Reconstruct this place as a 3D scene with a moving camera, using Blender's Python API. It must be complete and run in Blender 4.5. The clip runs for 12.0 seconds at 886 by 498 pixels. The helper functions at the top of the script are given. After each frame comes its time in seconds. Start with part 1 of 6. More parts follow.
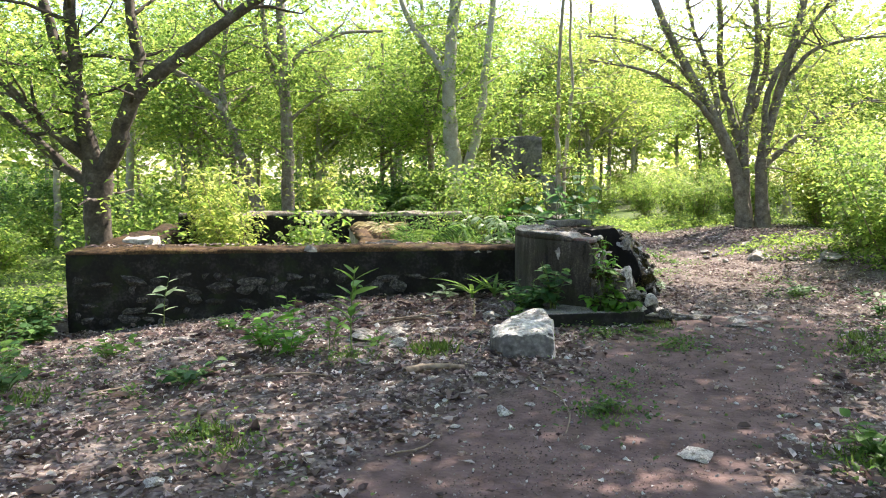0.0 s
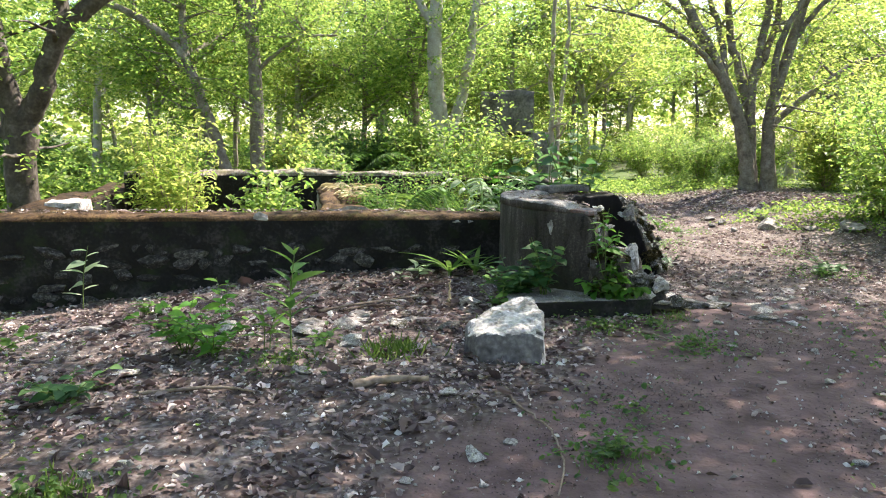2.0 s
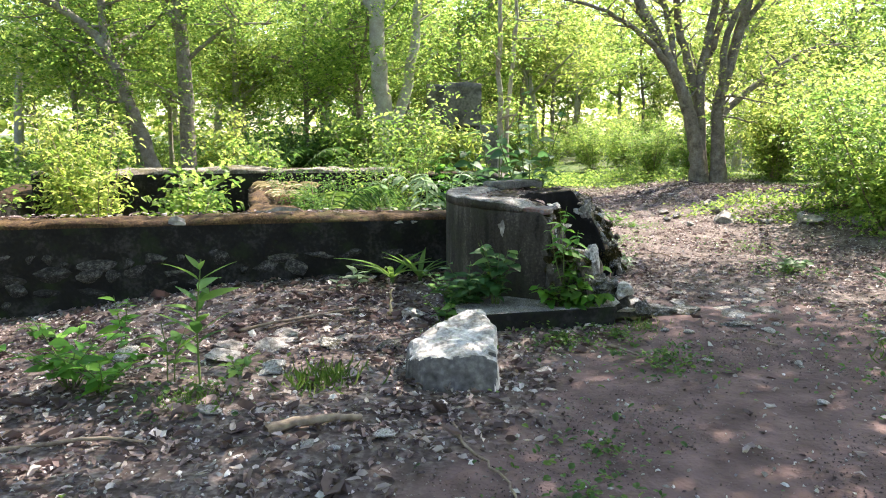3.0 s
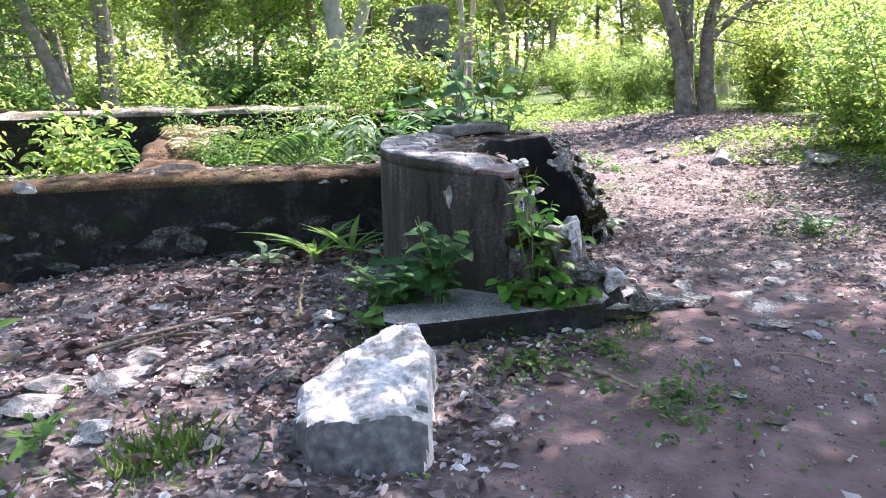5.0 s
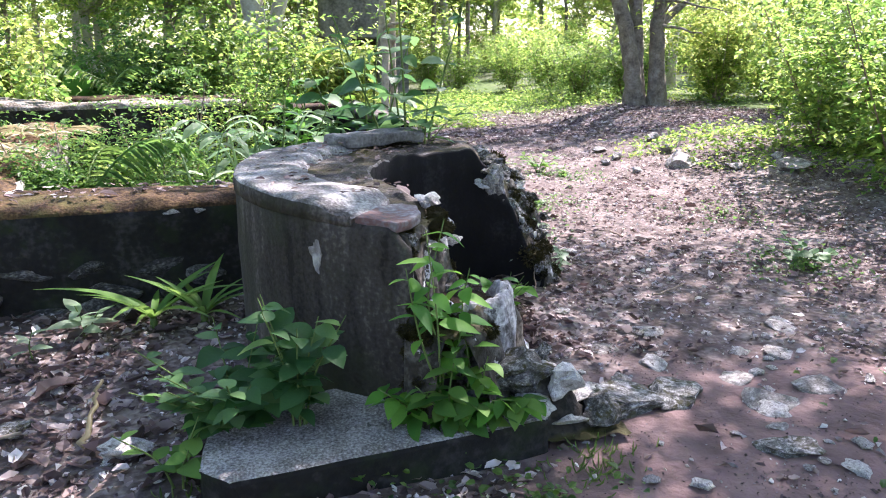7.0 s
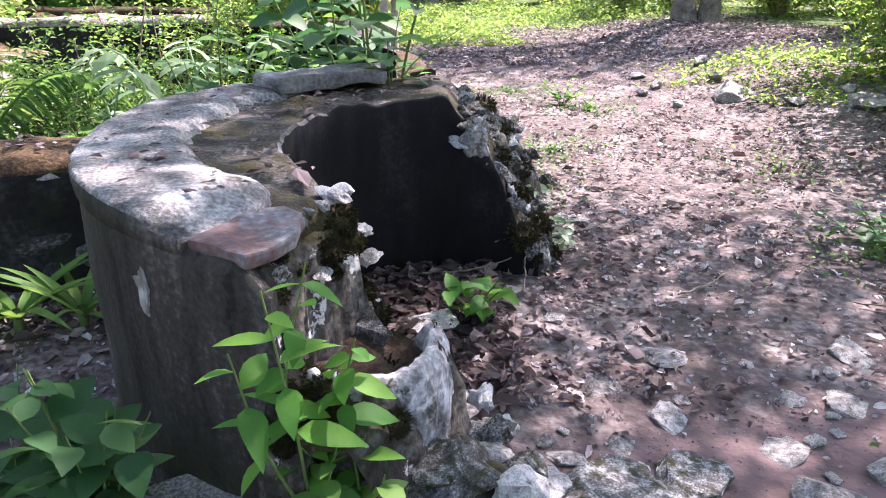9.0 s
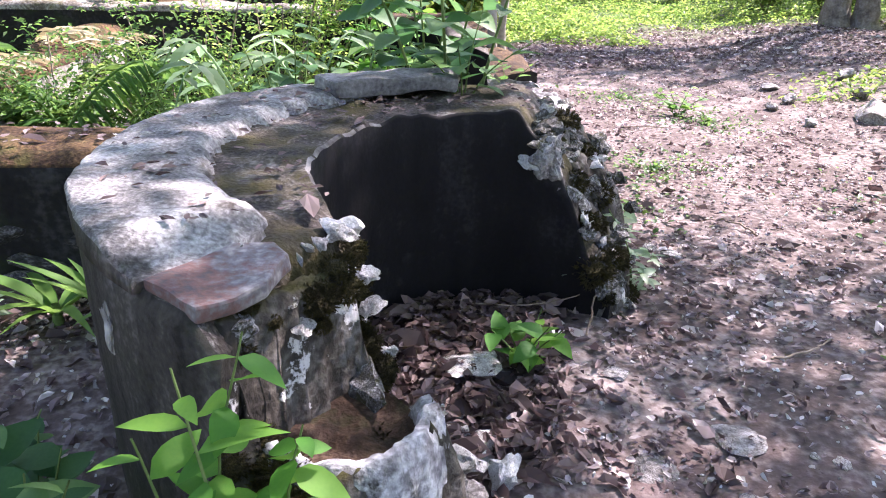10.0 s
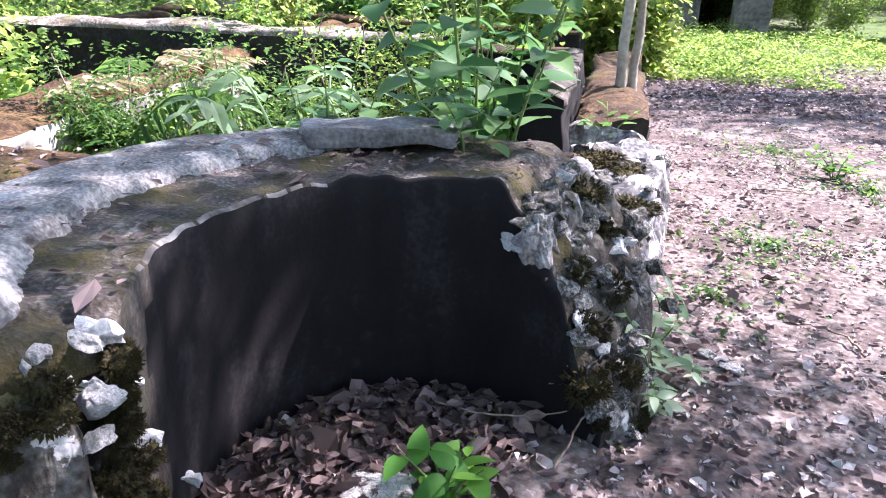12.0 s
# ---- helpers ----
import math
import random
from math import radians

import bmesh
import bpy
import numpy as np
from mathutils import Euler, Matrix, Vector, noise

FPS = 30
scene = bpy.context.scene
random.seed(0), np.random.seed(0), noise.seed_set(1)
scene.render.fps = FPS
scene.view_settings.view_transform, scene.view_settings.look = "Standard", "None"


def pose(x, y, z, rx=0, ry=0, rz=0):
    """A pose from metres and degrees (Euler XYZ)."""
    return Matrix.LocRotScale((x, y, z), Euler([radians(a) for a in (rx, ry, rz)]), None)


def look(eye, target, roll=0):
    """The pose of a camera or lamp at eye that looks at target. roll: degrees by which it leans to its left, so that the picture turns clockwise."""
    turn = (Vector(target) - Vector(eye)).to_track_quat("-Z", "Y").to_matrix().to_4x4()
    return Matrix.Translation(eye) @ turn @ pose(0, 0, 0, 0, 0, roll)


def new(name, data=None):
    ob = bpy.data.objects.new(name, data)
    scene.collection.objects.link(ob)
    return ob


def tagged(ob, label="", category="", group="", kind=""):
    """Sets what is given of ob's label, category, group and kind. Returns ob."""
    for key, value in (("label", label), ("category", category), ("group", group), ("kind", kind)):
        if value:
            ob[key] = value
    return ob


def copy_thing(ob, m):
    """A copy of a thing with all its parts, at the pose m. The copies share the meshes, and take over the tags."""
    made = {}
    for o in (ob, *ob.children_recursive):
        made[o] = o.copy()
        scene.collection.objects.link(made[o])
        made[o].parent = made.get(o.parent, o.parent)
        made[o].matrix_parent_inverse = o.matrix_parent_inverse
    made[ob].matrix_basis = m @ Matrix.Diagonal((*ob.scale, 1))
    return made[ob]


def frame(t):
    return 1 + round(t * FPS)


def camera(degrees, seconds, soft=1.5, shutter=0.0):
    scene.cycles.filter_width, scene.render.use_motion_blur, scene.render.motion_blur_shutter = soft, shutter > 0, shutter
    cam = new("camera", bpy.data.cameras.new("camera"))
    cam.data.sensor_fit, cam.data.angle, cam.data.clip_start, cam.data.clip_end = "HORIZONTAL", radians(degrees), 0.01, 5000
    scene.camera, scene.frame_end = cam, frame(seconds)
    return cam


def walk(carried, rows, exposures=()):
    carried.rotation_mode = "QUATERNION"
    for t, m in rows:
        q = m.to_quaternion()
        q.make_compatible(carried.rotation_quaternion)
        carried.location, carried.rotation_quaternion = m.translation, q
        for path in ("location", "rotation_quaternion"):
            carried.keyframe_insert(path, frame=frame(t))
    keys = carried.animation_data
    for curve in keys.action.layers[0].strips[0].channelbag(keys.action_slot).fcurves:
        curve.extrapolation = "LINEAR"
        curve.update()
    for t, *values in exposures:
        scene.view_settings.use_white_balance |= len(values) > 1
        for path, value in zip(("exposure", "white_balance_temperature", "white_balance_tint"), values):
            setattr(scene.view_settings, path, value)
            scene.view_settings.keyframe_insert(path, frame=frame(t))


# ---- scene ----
cam = camera(63.5, 12.0, soft=1.1)
METRES, EYE, TILT, LEAN, TURN = 7.6, 1.5, 0.0, 0.0, 0.0
ROWS = [
    (0.0, 0.0, 0.0, 0.0, 0.01, -5.27, -0.1),
    (0.5, 0.009, 0.0389, 0.0006, 0.4, -7.97, -0.82),
    (1.0, 0.0071, 0.0889, 0.0039, -2.7, -7.77, -0.03),
    (1.5, 0.0122, 0.125, 0.0033, -2.47, -9.56, 1.23),
    (2.0, 0.0245, 0.1674, 0.0023, -0.67, -8.73, -0.68),
    (2.5, 0.0298, 0.2111, 0.0013, 1.18, -10.79, 0.33),
    (3.0, 0.0379, 0.2599, -0.0008, -4.73, -9.12, -0.13),
    (3.5, 0.056, 0.3101, -0.0065, -5.57, -12.59, 0.5),
    (5.5, 0.1064, 0.5042, 0.0026, -7.29, -14.77, 0.19),
    (6.0, 0.1205, 0.5491, 0.0009, -7.53, -15.32, -2.08),
    (6.5, 0.1321, 0.596, 0.0054, -11.0, -16.56, -0.51),
    (7.0, 0.1566, 0.6387, 0.0037, -10.95, -15.78, 0.03),
    (9.0, 0.2288, 0.7663, 0.0059, -7.56, -22.65, -0.09),
    (9.5, 0.249, 0.7913, 0.0093, -1.5, -22.16, -0.37),
    (10.0, 0.2639, 0.8099, 0.0087, 2.77, -23.4, -1.18),
    (10.5, 0.2789, 0.8309, 0.0071, 7.81, -25.33, -1.13),
    (11.0, 0.297, 0.8555, 0.01, 15.36, -25.02, 0.54),
    (11.5, 0.3249, 0.8732, 0.0093, 17.26, -23.11, 2.37),
    (12.0, 0.3589, 0.8969, 0.0139, 18.98, -21.99, -1.43),
]
walk(cam, [(t, pose(0, 0, EYE, TILT, LEAN, TURN) @ pose(METRES * x, METRES * y, METRES * z, 90 + pitch, roll, yaw)) for t, x, y, z, yaw, pitch, roll in ROWS], exposures=[(0.0, 1.71, 7100, 15), (2.5, 1.8, 6950, 15), (3.5, 1.91, 6900, 14), (5.4, 2.17, 6100, 32), (7.0, 2.08, 6150, 28), (9.3, 2.12, 6250, 33), (12.0, 2.24, 5950, 32)])

# ---- light ----
SUN_AZ, SUN_EL = 48.0, 50.0   # degrees from +y towards +x, and above the horizon
world = bpy.data.worlds.new("sky")
scene.world = world
world.use_nodes = True
_wn = world.node_tree.nodes
_sky = _wn.new("ShaderNodeTexSky")
_sky.sky_type = "NISHITA"
_sky.sun_disc = False
_sky.sun_elevation = radians(SUN_EL)
_sky.sun_rotation = radians(SUN_AZ)
_wn["Background"].inputs["Strength"].default_value = 0.14
world.node_tree.links.new(_sky.outputs["Color"], _wn["Background"].inputs["Color"])
sun = new("sun", bpy.data.lights.new("sun", "SUN"))
sun.data.energy, sun.data.angle, sun.data.color = 5.0, radians(0.55), (1.0, 0.95, 0.86)
_d = Vector((math.sin(radians(SUN_AZ)) * math.cos(radians(SUN_EL)), math.cos(radians(SUN_AZ)) * math.cos(radians(SUN_EL)), math.sin(radians(SUN_EL))))
sun.matrix_world = look(_d * 60, (0, 0, 0))


# ---- materials ----
def material(name, colours, scale=6.0, rough=0.85, bump=0.3, bump_scale=40.0, fine=0.35, detail=8.0, spots=None, up=None, streak=1.0):
    """Noise-driven surface: colours is a ramp [(pos, rgb)], spots = (rgb, scale, low, high) stains, up = (rgb, low, high) growth on upward faces."""
    m = bpy.data.materials.new(name)
    m.use_nodes = True
    n, l = m.node_tree.nodes, m.node_tree.links
    b = n["Principled BSDF"]
    b.inputs["Roughness"].default_value = rough
    b.inputs["Specular IOR Level"].default_value = 0.25
    co = n.new("ShaderNodeTexCoord")
    big = n.new("ShaderNodeTexNoise")
    big.inputs["Scale"].default_value, big.inputs["Detail"].default_value, big.inputs["Roughness"].default_value = scale, detail, 0.62
    mp = n.new("ShaderNodeMapping")
    mp.inputs["Scale"].default_value = (1, 1, streak)
    l.new(co.outputs["Object"], mp.inputs["Vector"])
    l.new(mp.outputs["Vector"], big.inputs["Vector"])
    info = n.new("ShaderNodeObjectInfo")
    small = n.new("ShaderNodeTexNoise")
    small.inputs["Scale"].default_value, small.inputs["Detail"].default_value = bump_scale, 6.0
    l.new(co.outputs["Object"], small.inputs["Vector"])
    mix = n.new("ShaderNodeMix")
    mix.inputs[0].default_value = fine
    l.new(big.outputs["Fac"], mix.inputs[2])
    l.new(small.outputs["Fac"], mix.inputs[3])
    add = n.new("ShaderNodeMath")
    add.operation = "MULTIPLY_ADD"
    l.new(info.outputs["Random"], add.inputs[0])
    add.inputs[1].default_value = 0.1
    sub = n.new("ShaderNodeMath")
    sub.operation = "SUBTRACT"
    l.new(mix.outputs[0], sub.inputs[0])
    sub.inputs[1].default_value = 0.05
    l.new(sub.outputs[0], add.inputs[2])
    ramp = n.new("ShaderNodeValToRGB")
    e = ramp.color_ramp.elements
    while len(e) < len(colours):
        e.new(0.5)
    for k, (p, c) in enumerate(colours):
        e[k].position, e[k].color = 0.5 + (p - 0.5) * 0.68, (*c, 1)
    l.new(add.outputs[0], ramp.inputs["Fac"])
    out = ramp.outputs["Color"]
    if spots:
        rgb, sc, lo, hi = spots
        sp = n.new("ShaderNodeTexNoise")
        sp.inputs["Scale"].default_value, sp.inputs["Detail"].default_value, sp.inputs["Roughness"].default_value = sc, 7.0, 0.65
        sp.noise_dimensions = "4D"
        sp.inputs["W"].default_value = 3.7
        l.new(co.outputs["Object"], sp.inputs["Vector"])
        mr = n.new("ShaderNodeMapRange")
        mr.inputs["From Min"].default_value, mr.inputs["From Max"].default_value = lo, hi
        l.new(sp.outputs["Fac"], mr.inputs["Value"])
        mx = n.new("ShaderNodeMix")
        mx.data_type = "RGBA"
        l.new(mr.outputs[0], mx.inputs[0])
        l.new(out, mx.inputs[6])
        mx.inputs[7].default_value = (*rgb, 1)
        out = mx.outputs[2]
    if up:
        rgb, lo, hi = up
        ge = n.new("ShaderNodeNewGeometry")
        sx = n.new("ShaderNodeSeparateXYZ")
        l.new(ge.outputs["Normal"], sx.inputs[0])
        ad = n.new("ShaderNodeMath")
        ad.operation = "MULTIPLY_ADD"
        l.new(big.outputs["Fac"], ad.inputs[0])
        ad.inputs[1].default_value = 1.2
        l.new(sx.outputs["Z"], ad.inputs[2])
        mr = n.new("ShaderNodeMapRange")
        mr.inputs["From Min"].default_value, mr.inputs["From Max"].default_value = lo, hi
        l.new(ad.outputs[0], mr.inputs["Value"])
        mx = n.new("ShaderNodeMix")
        mx.data_type = "RGBA"
        l.new(mr.outputs[0], mx.inputs[0])
        l.new(out, mx.inputs[6])
        mx.inputs[7].default_value = (*rgb, 1)
        out = mx.outputs[2]
    l.new(out, b.inputs["Base Color"])
    bp = n.new("ShaderNodeBump")
    bp.inputs["Strength"].default_value, bp.inputs["Distance"].default_value = bump, 0.02
    l.new(mix.outputs[0], bp.inputs["Height"])
    l.new(bp.outputs[0], b.inputs["Normal"])
    return m


def leaf_material(name, colours, through_light=0.5, island=True, rough=0.45, gloss=0.3):
    m = bpy.data.materials.new(name)
    m.use_nodes = True
    n, l = m.node_tree.nodes, m.node_tree.links
    b = n["Principled BSDF"]
    b.inputs["Roughness"].default_value = rough
    b.inputs["Specular IOR Level"].default_value = gloss
    if island:
        src = n.new("ShaderNodeNewGeometry").outputs["Random Per Island"]
    else:
        src = n.new("ShaderNodeObjectInfo").outputs["Random"]
    co = n.new("ShaderNodeTexCoord")
    no = n.new("ShaderNodeTexNoise")
    no.inputs["Scale"].default_value, no.inputs["Detail"].default_value = (14.0, 4.0)
    l.new(co.outputs["Object"], no.inputs["Vector"])
    mx = n.new("ShaderNodeMix")
    mx.inputs[0].default_value = 0.25
    l.new(src, mx.inputs[2])
    l.new(no.outputs["Fac"], mx.inputs[3])
    ramp = n.new("ShaderNodeValToRGB")
    e = ramp.color_ramp.elements
    while len(e) < len(colours):
        e.new(0.5)
    for k, (p, c) in enumerate(colours):
        e[k].position, e[k].color = p, (*c, 1)
    l.new(mx.outputs[0], ramp.inputs["Fac"])
    l.new(ramp.outputs["Color"], b.inputs["Base Color"])
    if through_light > 0:
        tr = n.new("ShaderNodeBsdfTranslucent")
        hs = n.new("ShaderNodeHueSaturation")
        hs.inputs["Hue"].default_value, hs.inputs["Saturation"].default_value, hs.inputs["Value"].default_value = 0.49, 1.0, 3.0
        l.new(ramp.outputs["Color"], hs.inputs["Color"])
        l.new(hs.outputs["Color"], tr.inputs["Color"])
        ms = n.new("ShaderNodeMixShader")
        ms.inputs[0].default_value = through_light
        l.new(b.outputs[0], ms.inputs[1])
        l.new(tr.outputs[0], ms.inputs[2])
        l.new(ms.outputs[0], n["Material Output"].inputs["Surface"])
    return m


BARK = material("bark", [(0.25, (0.07, 0.058, 0.048)), (0.5, (0.19, 0.16, 0.135)), (0.75, (0.34, 0.31, 0.27))], scale=5, bump=0.9, bump_scale=28, spots=((0.3, 0.3, 0.27), 3.2, 0.58, 0.7))
# the same bark darkened, for a trunk that stands in shade
BARK_SHADED = material("shaded_bark", [(0.25, (0.035, 0.029, 0.024)), (0.5, (0.085, 0.07, 0.06)), (0.75, (0.19, 0.17, 0.15))], scale=5, bump=0.9, bump_scale=28)
BARK_PALE = material("pale_bark", [(0.25, (0.2, 0.17, 0.14)), (0.5, (0.36, 0.33, 0.28)), (0.8, (0.5, 0.48, 0.43))], scale=4, bump=0.6, bump_scale=25)
TWIG = material("dry_twig", [(0.3, (0.12, 0.08, 0.06)), (0.7, (0.34, 0.27, 0.21))], scale=12, bump=0.4)
STEM = material("green_stem", [(0.3, (0.07, 0.12, 0.03)), (0.7, (0.16, 0.22, 0.07))], scale=12, bump=0.2)
LIME = material("limestone", [(0.28, (0.07, 0.06, 0.055)), (0.46, (0.2, 0.18, 0.168)), (0.66, (0.45, 0.42, 0.4))], scale=3.5, bump=0.7, bump_scale=22, spots=((0.09, 0.08, 0.075), 5.0, 0.56, 0.66))
LIME_WHITE = material("white_limestone", [(0.25, (0.16, 0.14, 0.13)), (0.45, (0.44, 0.41, 0.395)), (0.68, (0.76, 0.73, 0.71))], scale=7, fine=0.45, bump=1.0, bump_scale=34, spots=((0.13, 0.11, 0.09), 4.0, 0.54, 0.66))
LIME_PATCHY = material("patchy_white_mortar", [(0.3, (0.07, 0.066, 0.068)), (0.5, (0.25, 0.24, 0.245)), (0.7, (0.62, 0.605, 0.605))], scale=9, fine=0.45, bump=1.0, bump_scale=40, spots=((0.045, 0.04, 0.036), 6.0, 0.5, 0.57))
RUBBLE = material("mossy_rubble", [(0.32, (0.03, 0.027, 0.025)), (0.5, (0.12, 0.115, 0.11)), (0.7, (0.5, 0.485, 0.475))], scale=5, bump=0.9, bump_scale=30, spots=((0.05, 0.045, 0.02), 5.0, 0.5, 0.6))
# darker grey for the rock's front, shade put into the colour
ROCK_SHADED = material("shaded_grey_rock", [(0.3, (0.045, 0.04, 0.04)), (0.5, (0.125, 0.113, 0.112)), (0.72, (0.28, 0.26, 0.258))], scale=4, bump=0.9, bump_scale=24)
# blackened stone and mortar, coloured darker still for the shade on the wall faces
WALL_STONE = material("blackened_shaded_stone", [(0.32, (0.014, 0.013, 0.012)), (0.52, (0.042, 0.039, 0.037)), (0.72, (0.17, 0.162, 0.155))], scale=6, bump=0.9, bump_scale=26)
WALL_CORE = material("blackened_shaded_mortar", [(0.3, (0.006, 0.005, 0.0048)), (0.55, (0.014, 0.0125, 0.0115)), (0.8, (0.055, 0.052, 0.05))], scale=3.5, bump=0.9, bump_scale=30, spots=((0.018, 0.026, 0.01), 4, 0.52, 0.66))
COPING = material("rust_moss_coping", [(0.3, (0.014, 0.008, 0.004)), (0.5, (0.046, 0.024, 0.011)), (0.72, (0.14, 0.085, 0.036))], scale=5, bump=1.0, bump_scale=55, fine=0.45, spots=((0.075, 0.07, 0.016), 2.5, 0.54, 0.68))
COPING_GREY = material("lichened_coping", [(0.3, (0.03, 0.026, 0.02)), (0.5, (0.12, 0.1, 0.08)), (0.72, (0.36, 0.34, 0.3))], scale=5, bump=1.0, bump_scale=50, fine=0.45, spots=((0.09, 0.085, 0.022), 3, 0.52, 0.66))
PLASTER = material("weathered_plaster", [(0.3, (0.016, 0.012, 0.01)), (0.5, (0.055, 0.046, 0.04)), (0.72, (0.19, 0.168, 0.152))], streak=0.22, scale=5.5, fine=0.25, bump=0.6, bump_scale=60, spots=((0.04, 0.044, 0.026), 2.2, 0.5, 0.68))
# black plaster, with the inner faces' shade also put into its colour
SHADED_BLACK_PLASTER = material("blackened_shaded_plaster", [(0.3, (0.0035, 0.0026, 0.0028)), (0.52, (0.0075, 0.006, 0.0066)), (0.72, (0.03, 0.027, 0.028))], streak=0.4, scale=3.2, fine=0.2, bump=0.4, bump_scale=50, spots=((0.045, 0.04, 0.041), 2.6, 0.58, 0.76))
CONCRETE = material("lichened_concrete", [(0.32, (0.05, 0.046, 0.044)), (0.48, (0.16, 0.15, 0.147)), (0.68, (0.42, 0.41, 0.4))], scale=3.6, bump=0.9, bump_scale=80, fine=0.36, spots=((0.04, 0.033, 0.028), 5, 0.55, 0.64))
LEDGE = material("mossy_earth_ledge", [(0.3, (0.018, 0.014, 0.011)), (0.5, (0.07, 0.058, 0.05)), (0.72, (0.28, 0.255, 0.235))], scale=7, bump=1.0, bump_scale=75, fine=0.42, spots=((0.055, 0.045, 0.015), 3.5, 0.48, 0.62))
SOCKET_EARTH = material("rusty_socket_earth", [(0.3, (0.016, 0.01, 0.006)), (0.5, (0.06, 0.034, 0.022)), (0.72, (0.17, 0.11, 0.075))], scale=9, bump=1.0, bump_scale=60, spots=((0.035, 0.032, 0.012), 8, 0.52, 0.62))
PALE_PLASTER = material("pale_crumbling_plaster", [(0.3, (0.06, 0.055, 0.045)), (0.5, (0.22, 0.205, 0.175)), (0.72, (0.5, 0.48, 0.44))], streak=0.35, scale=3, bump=0.8, bump_scale=30)
STUB = material("lichened_rubble_core", [(0.3, (0.022, 0.02, 0.018)), (0.48, (0.1, 0.096, 0.1)), (0.68, (0.36, 0.35, 0.36))], scale=5, bump=1.0, bump_scale=35, fine=0.4, spots=((0.62, 0.6, 0.61), 4.5, 0.55, 0.6), up=((0.04, 0.035, 0.014), 1.6, 1.75))
END_MASONRY = material("broken_masonry", [(0.3, (0.018, 0.015, 0.012)), (0.5, (0.06, 0.052, 0.043)), (0.72, (0.2, 0.19, 0.175))], scale=6, bump=1.0, bump_scale=40, spots=((0.5, 0.485, 0.48), 6.0, 0.56, 0.61), up=((0.035, 0.032, 0.012), 1.4, 1.6))
END_DARK = material("dark_broken_masonry", [(0.3, (0.012, 0.01, 0.008)), (0.5, (0.04, 0.034, 0.027)), (0.74, (0.15, 0.14, 0.125))], scale=7, bump=1.0, bump_scale=45, spots=((0.5, 0.48, 0.465), 8.0, 0.6, 0.625), up=((0.045, 0.04, 0.012), 1.25, 1.55))
MOSS = material("brown_green_moss", [(0.3, (0.018, 0.015, 0.005)), (0.5, (0.05, 0.042, 0.011)), (0.72, (0.12, 0.095, 0.025))], scale=9, bump=1.0, bump_scale=90)
BRICKRED = material("worn_terracotta", [(0.32, (0.075, 0.068, 0.072)), (0.47, (0.15, 0.082, 0.072)), (0.6, (0.17, 0.15, 0.155)), (0.75, (0.34, 0.31, 0.3))], scale=6, bump=0.5, bump_scale=50)
STEPMAT = material("pebbly_step_concrete", [(0.34, (0.075, 0.065, 0.064)), (0.5, (0.22, 0.198, 0.192)), (0.68, (0.48, 0.45, 0.44))], scale=4, bump=1.0, bump_scale=110, fine=0.5)
RUIN = material("ruin_masonry", [(0.3, (0.07, 0.065, 0.06)), (0.5, (0.18, 0.165, 0.15)), (0.75, (0.34, 0.32, 0.29))], scale=1.6, bump=0.8, bump_scale=12)
# house masonry darkened in colour to stand for the room's shade
SHADED_ROOM = material("shaded_room_masonry", [(0.3, (0.02, 0.02, 0.02)), (0.7, (0.06, 0.055, 0.05))], scale=3)

LEAF = leaf_material("backlit_leaf", [(0.1, (0.035, 0.09, 0.016)), (0.5, (0.1, 0.166, 0.036)), (0.9, (0.2, 0.26, 0.06))], 0.52)
LEAF_DEEP = leaf_material("deep_leaf", [(0.1, (0.025, 0.065, 0.018)), (0.5, (0.05, 0.11, 0.026)), (0.9, (0.1, 0.17, 0.035))], 0.45)
LEAF_YELLOW = leaf_material("yellow_green_leaf", [(0.1, (0.055, 0.12, 0.018)), (0.5, (0.142, 0.192, 0.042)), (0.9, (0.28, 0.3, 0.09))], 0.52)
LEAF_ONE = leaf_material("seedling_leaf", [(0.1, (0.04, 0.11, 0.025)), (0.5, (0.08, 0.17, 0.035)), (0.9, (0.12, 0.21, 0.045))], 0.28, island=False, rough=0.6, gloss=0.2)
LEAF_BRIGHT = leaf_material("bright_young_leaf", [(0.1, (0.035, 0.12, 0.018)), (0.5, (0.06, 0.18, 0.024)), (0.9, (0.12, 0.25, 0.035))], 0.3, island=False, rough=0.6, gloss=0.2)
LEAF_BLUE = leaf_material("blue_green_leaf", [(0.1, (0.02, 0.07, 0.022)), (0.5, (0.045, 0.115, 0.038)), (0.9, (0.1, 0.18, 0.065))], 0.28, island=False, rough=0.55, gloss=0.22)
LEAF_GREY = leaf_material("pale_dusty_leaf", [(0.1, (0.13, 0.2, 0.12)), (0.5, (0.2, 0.28, 0.18)), (0.9, (0.3, 0.36, 0.24))], 0.4, island=False)
LEAF_DUST = leaf_material("dusty_leaf", [(0.1, (0.08, 0.14, 0.07)), (0.5, (0.13, 0.2, 0.11)), (0.9, (0.22, 0.28, 0.17))], 0.4)
GRASS = leaf_material("grass_blade", [(0.1, (0.04, 0.085, 0.02)), (0.5, (0.08, 0.14, 0.03)), (0.9, (0.15, 0.2, 0.06))], 0.4)
LITTER = leaf_material("fallen_leaf", [(0.05, (0.04, 0.027, 0.026)), (0.35, (0.11, 0.076, 0.075)), (0.6, (0.23, 0.178, 0.174)), (0.8, (0.45, 0.385, 0.37)), (0.93, (0.74, 0.69, 0.67))], 0.12, rough=0.6, gloss=0.35)
LITTER_BROWN = leaf_material("brown_fallen_leaf", [(0.05, (0.028, 0.019, 0.018)), (0.5, (0.085, 0.056, 0.052)), (0.95, (0.25, 0.18, 0.165))], 0.12, rough=0.6, gloss=0.3)
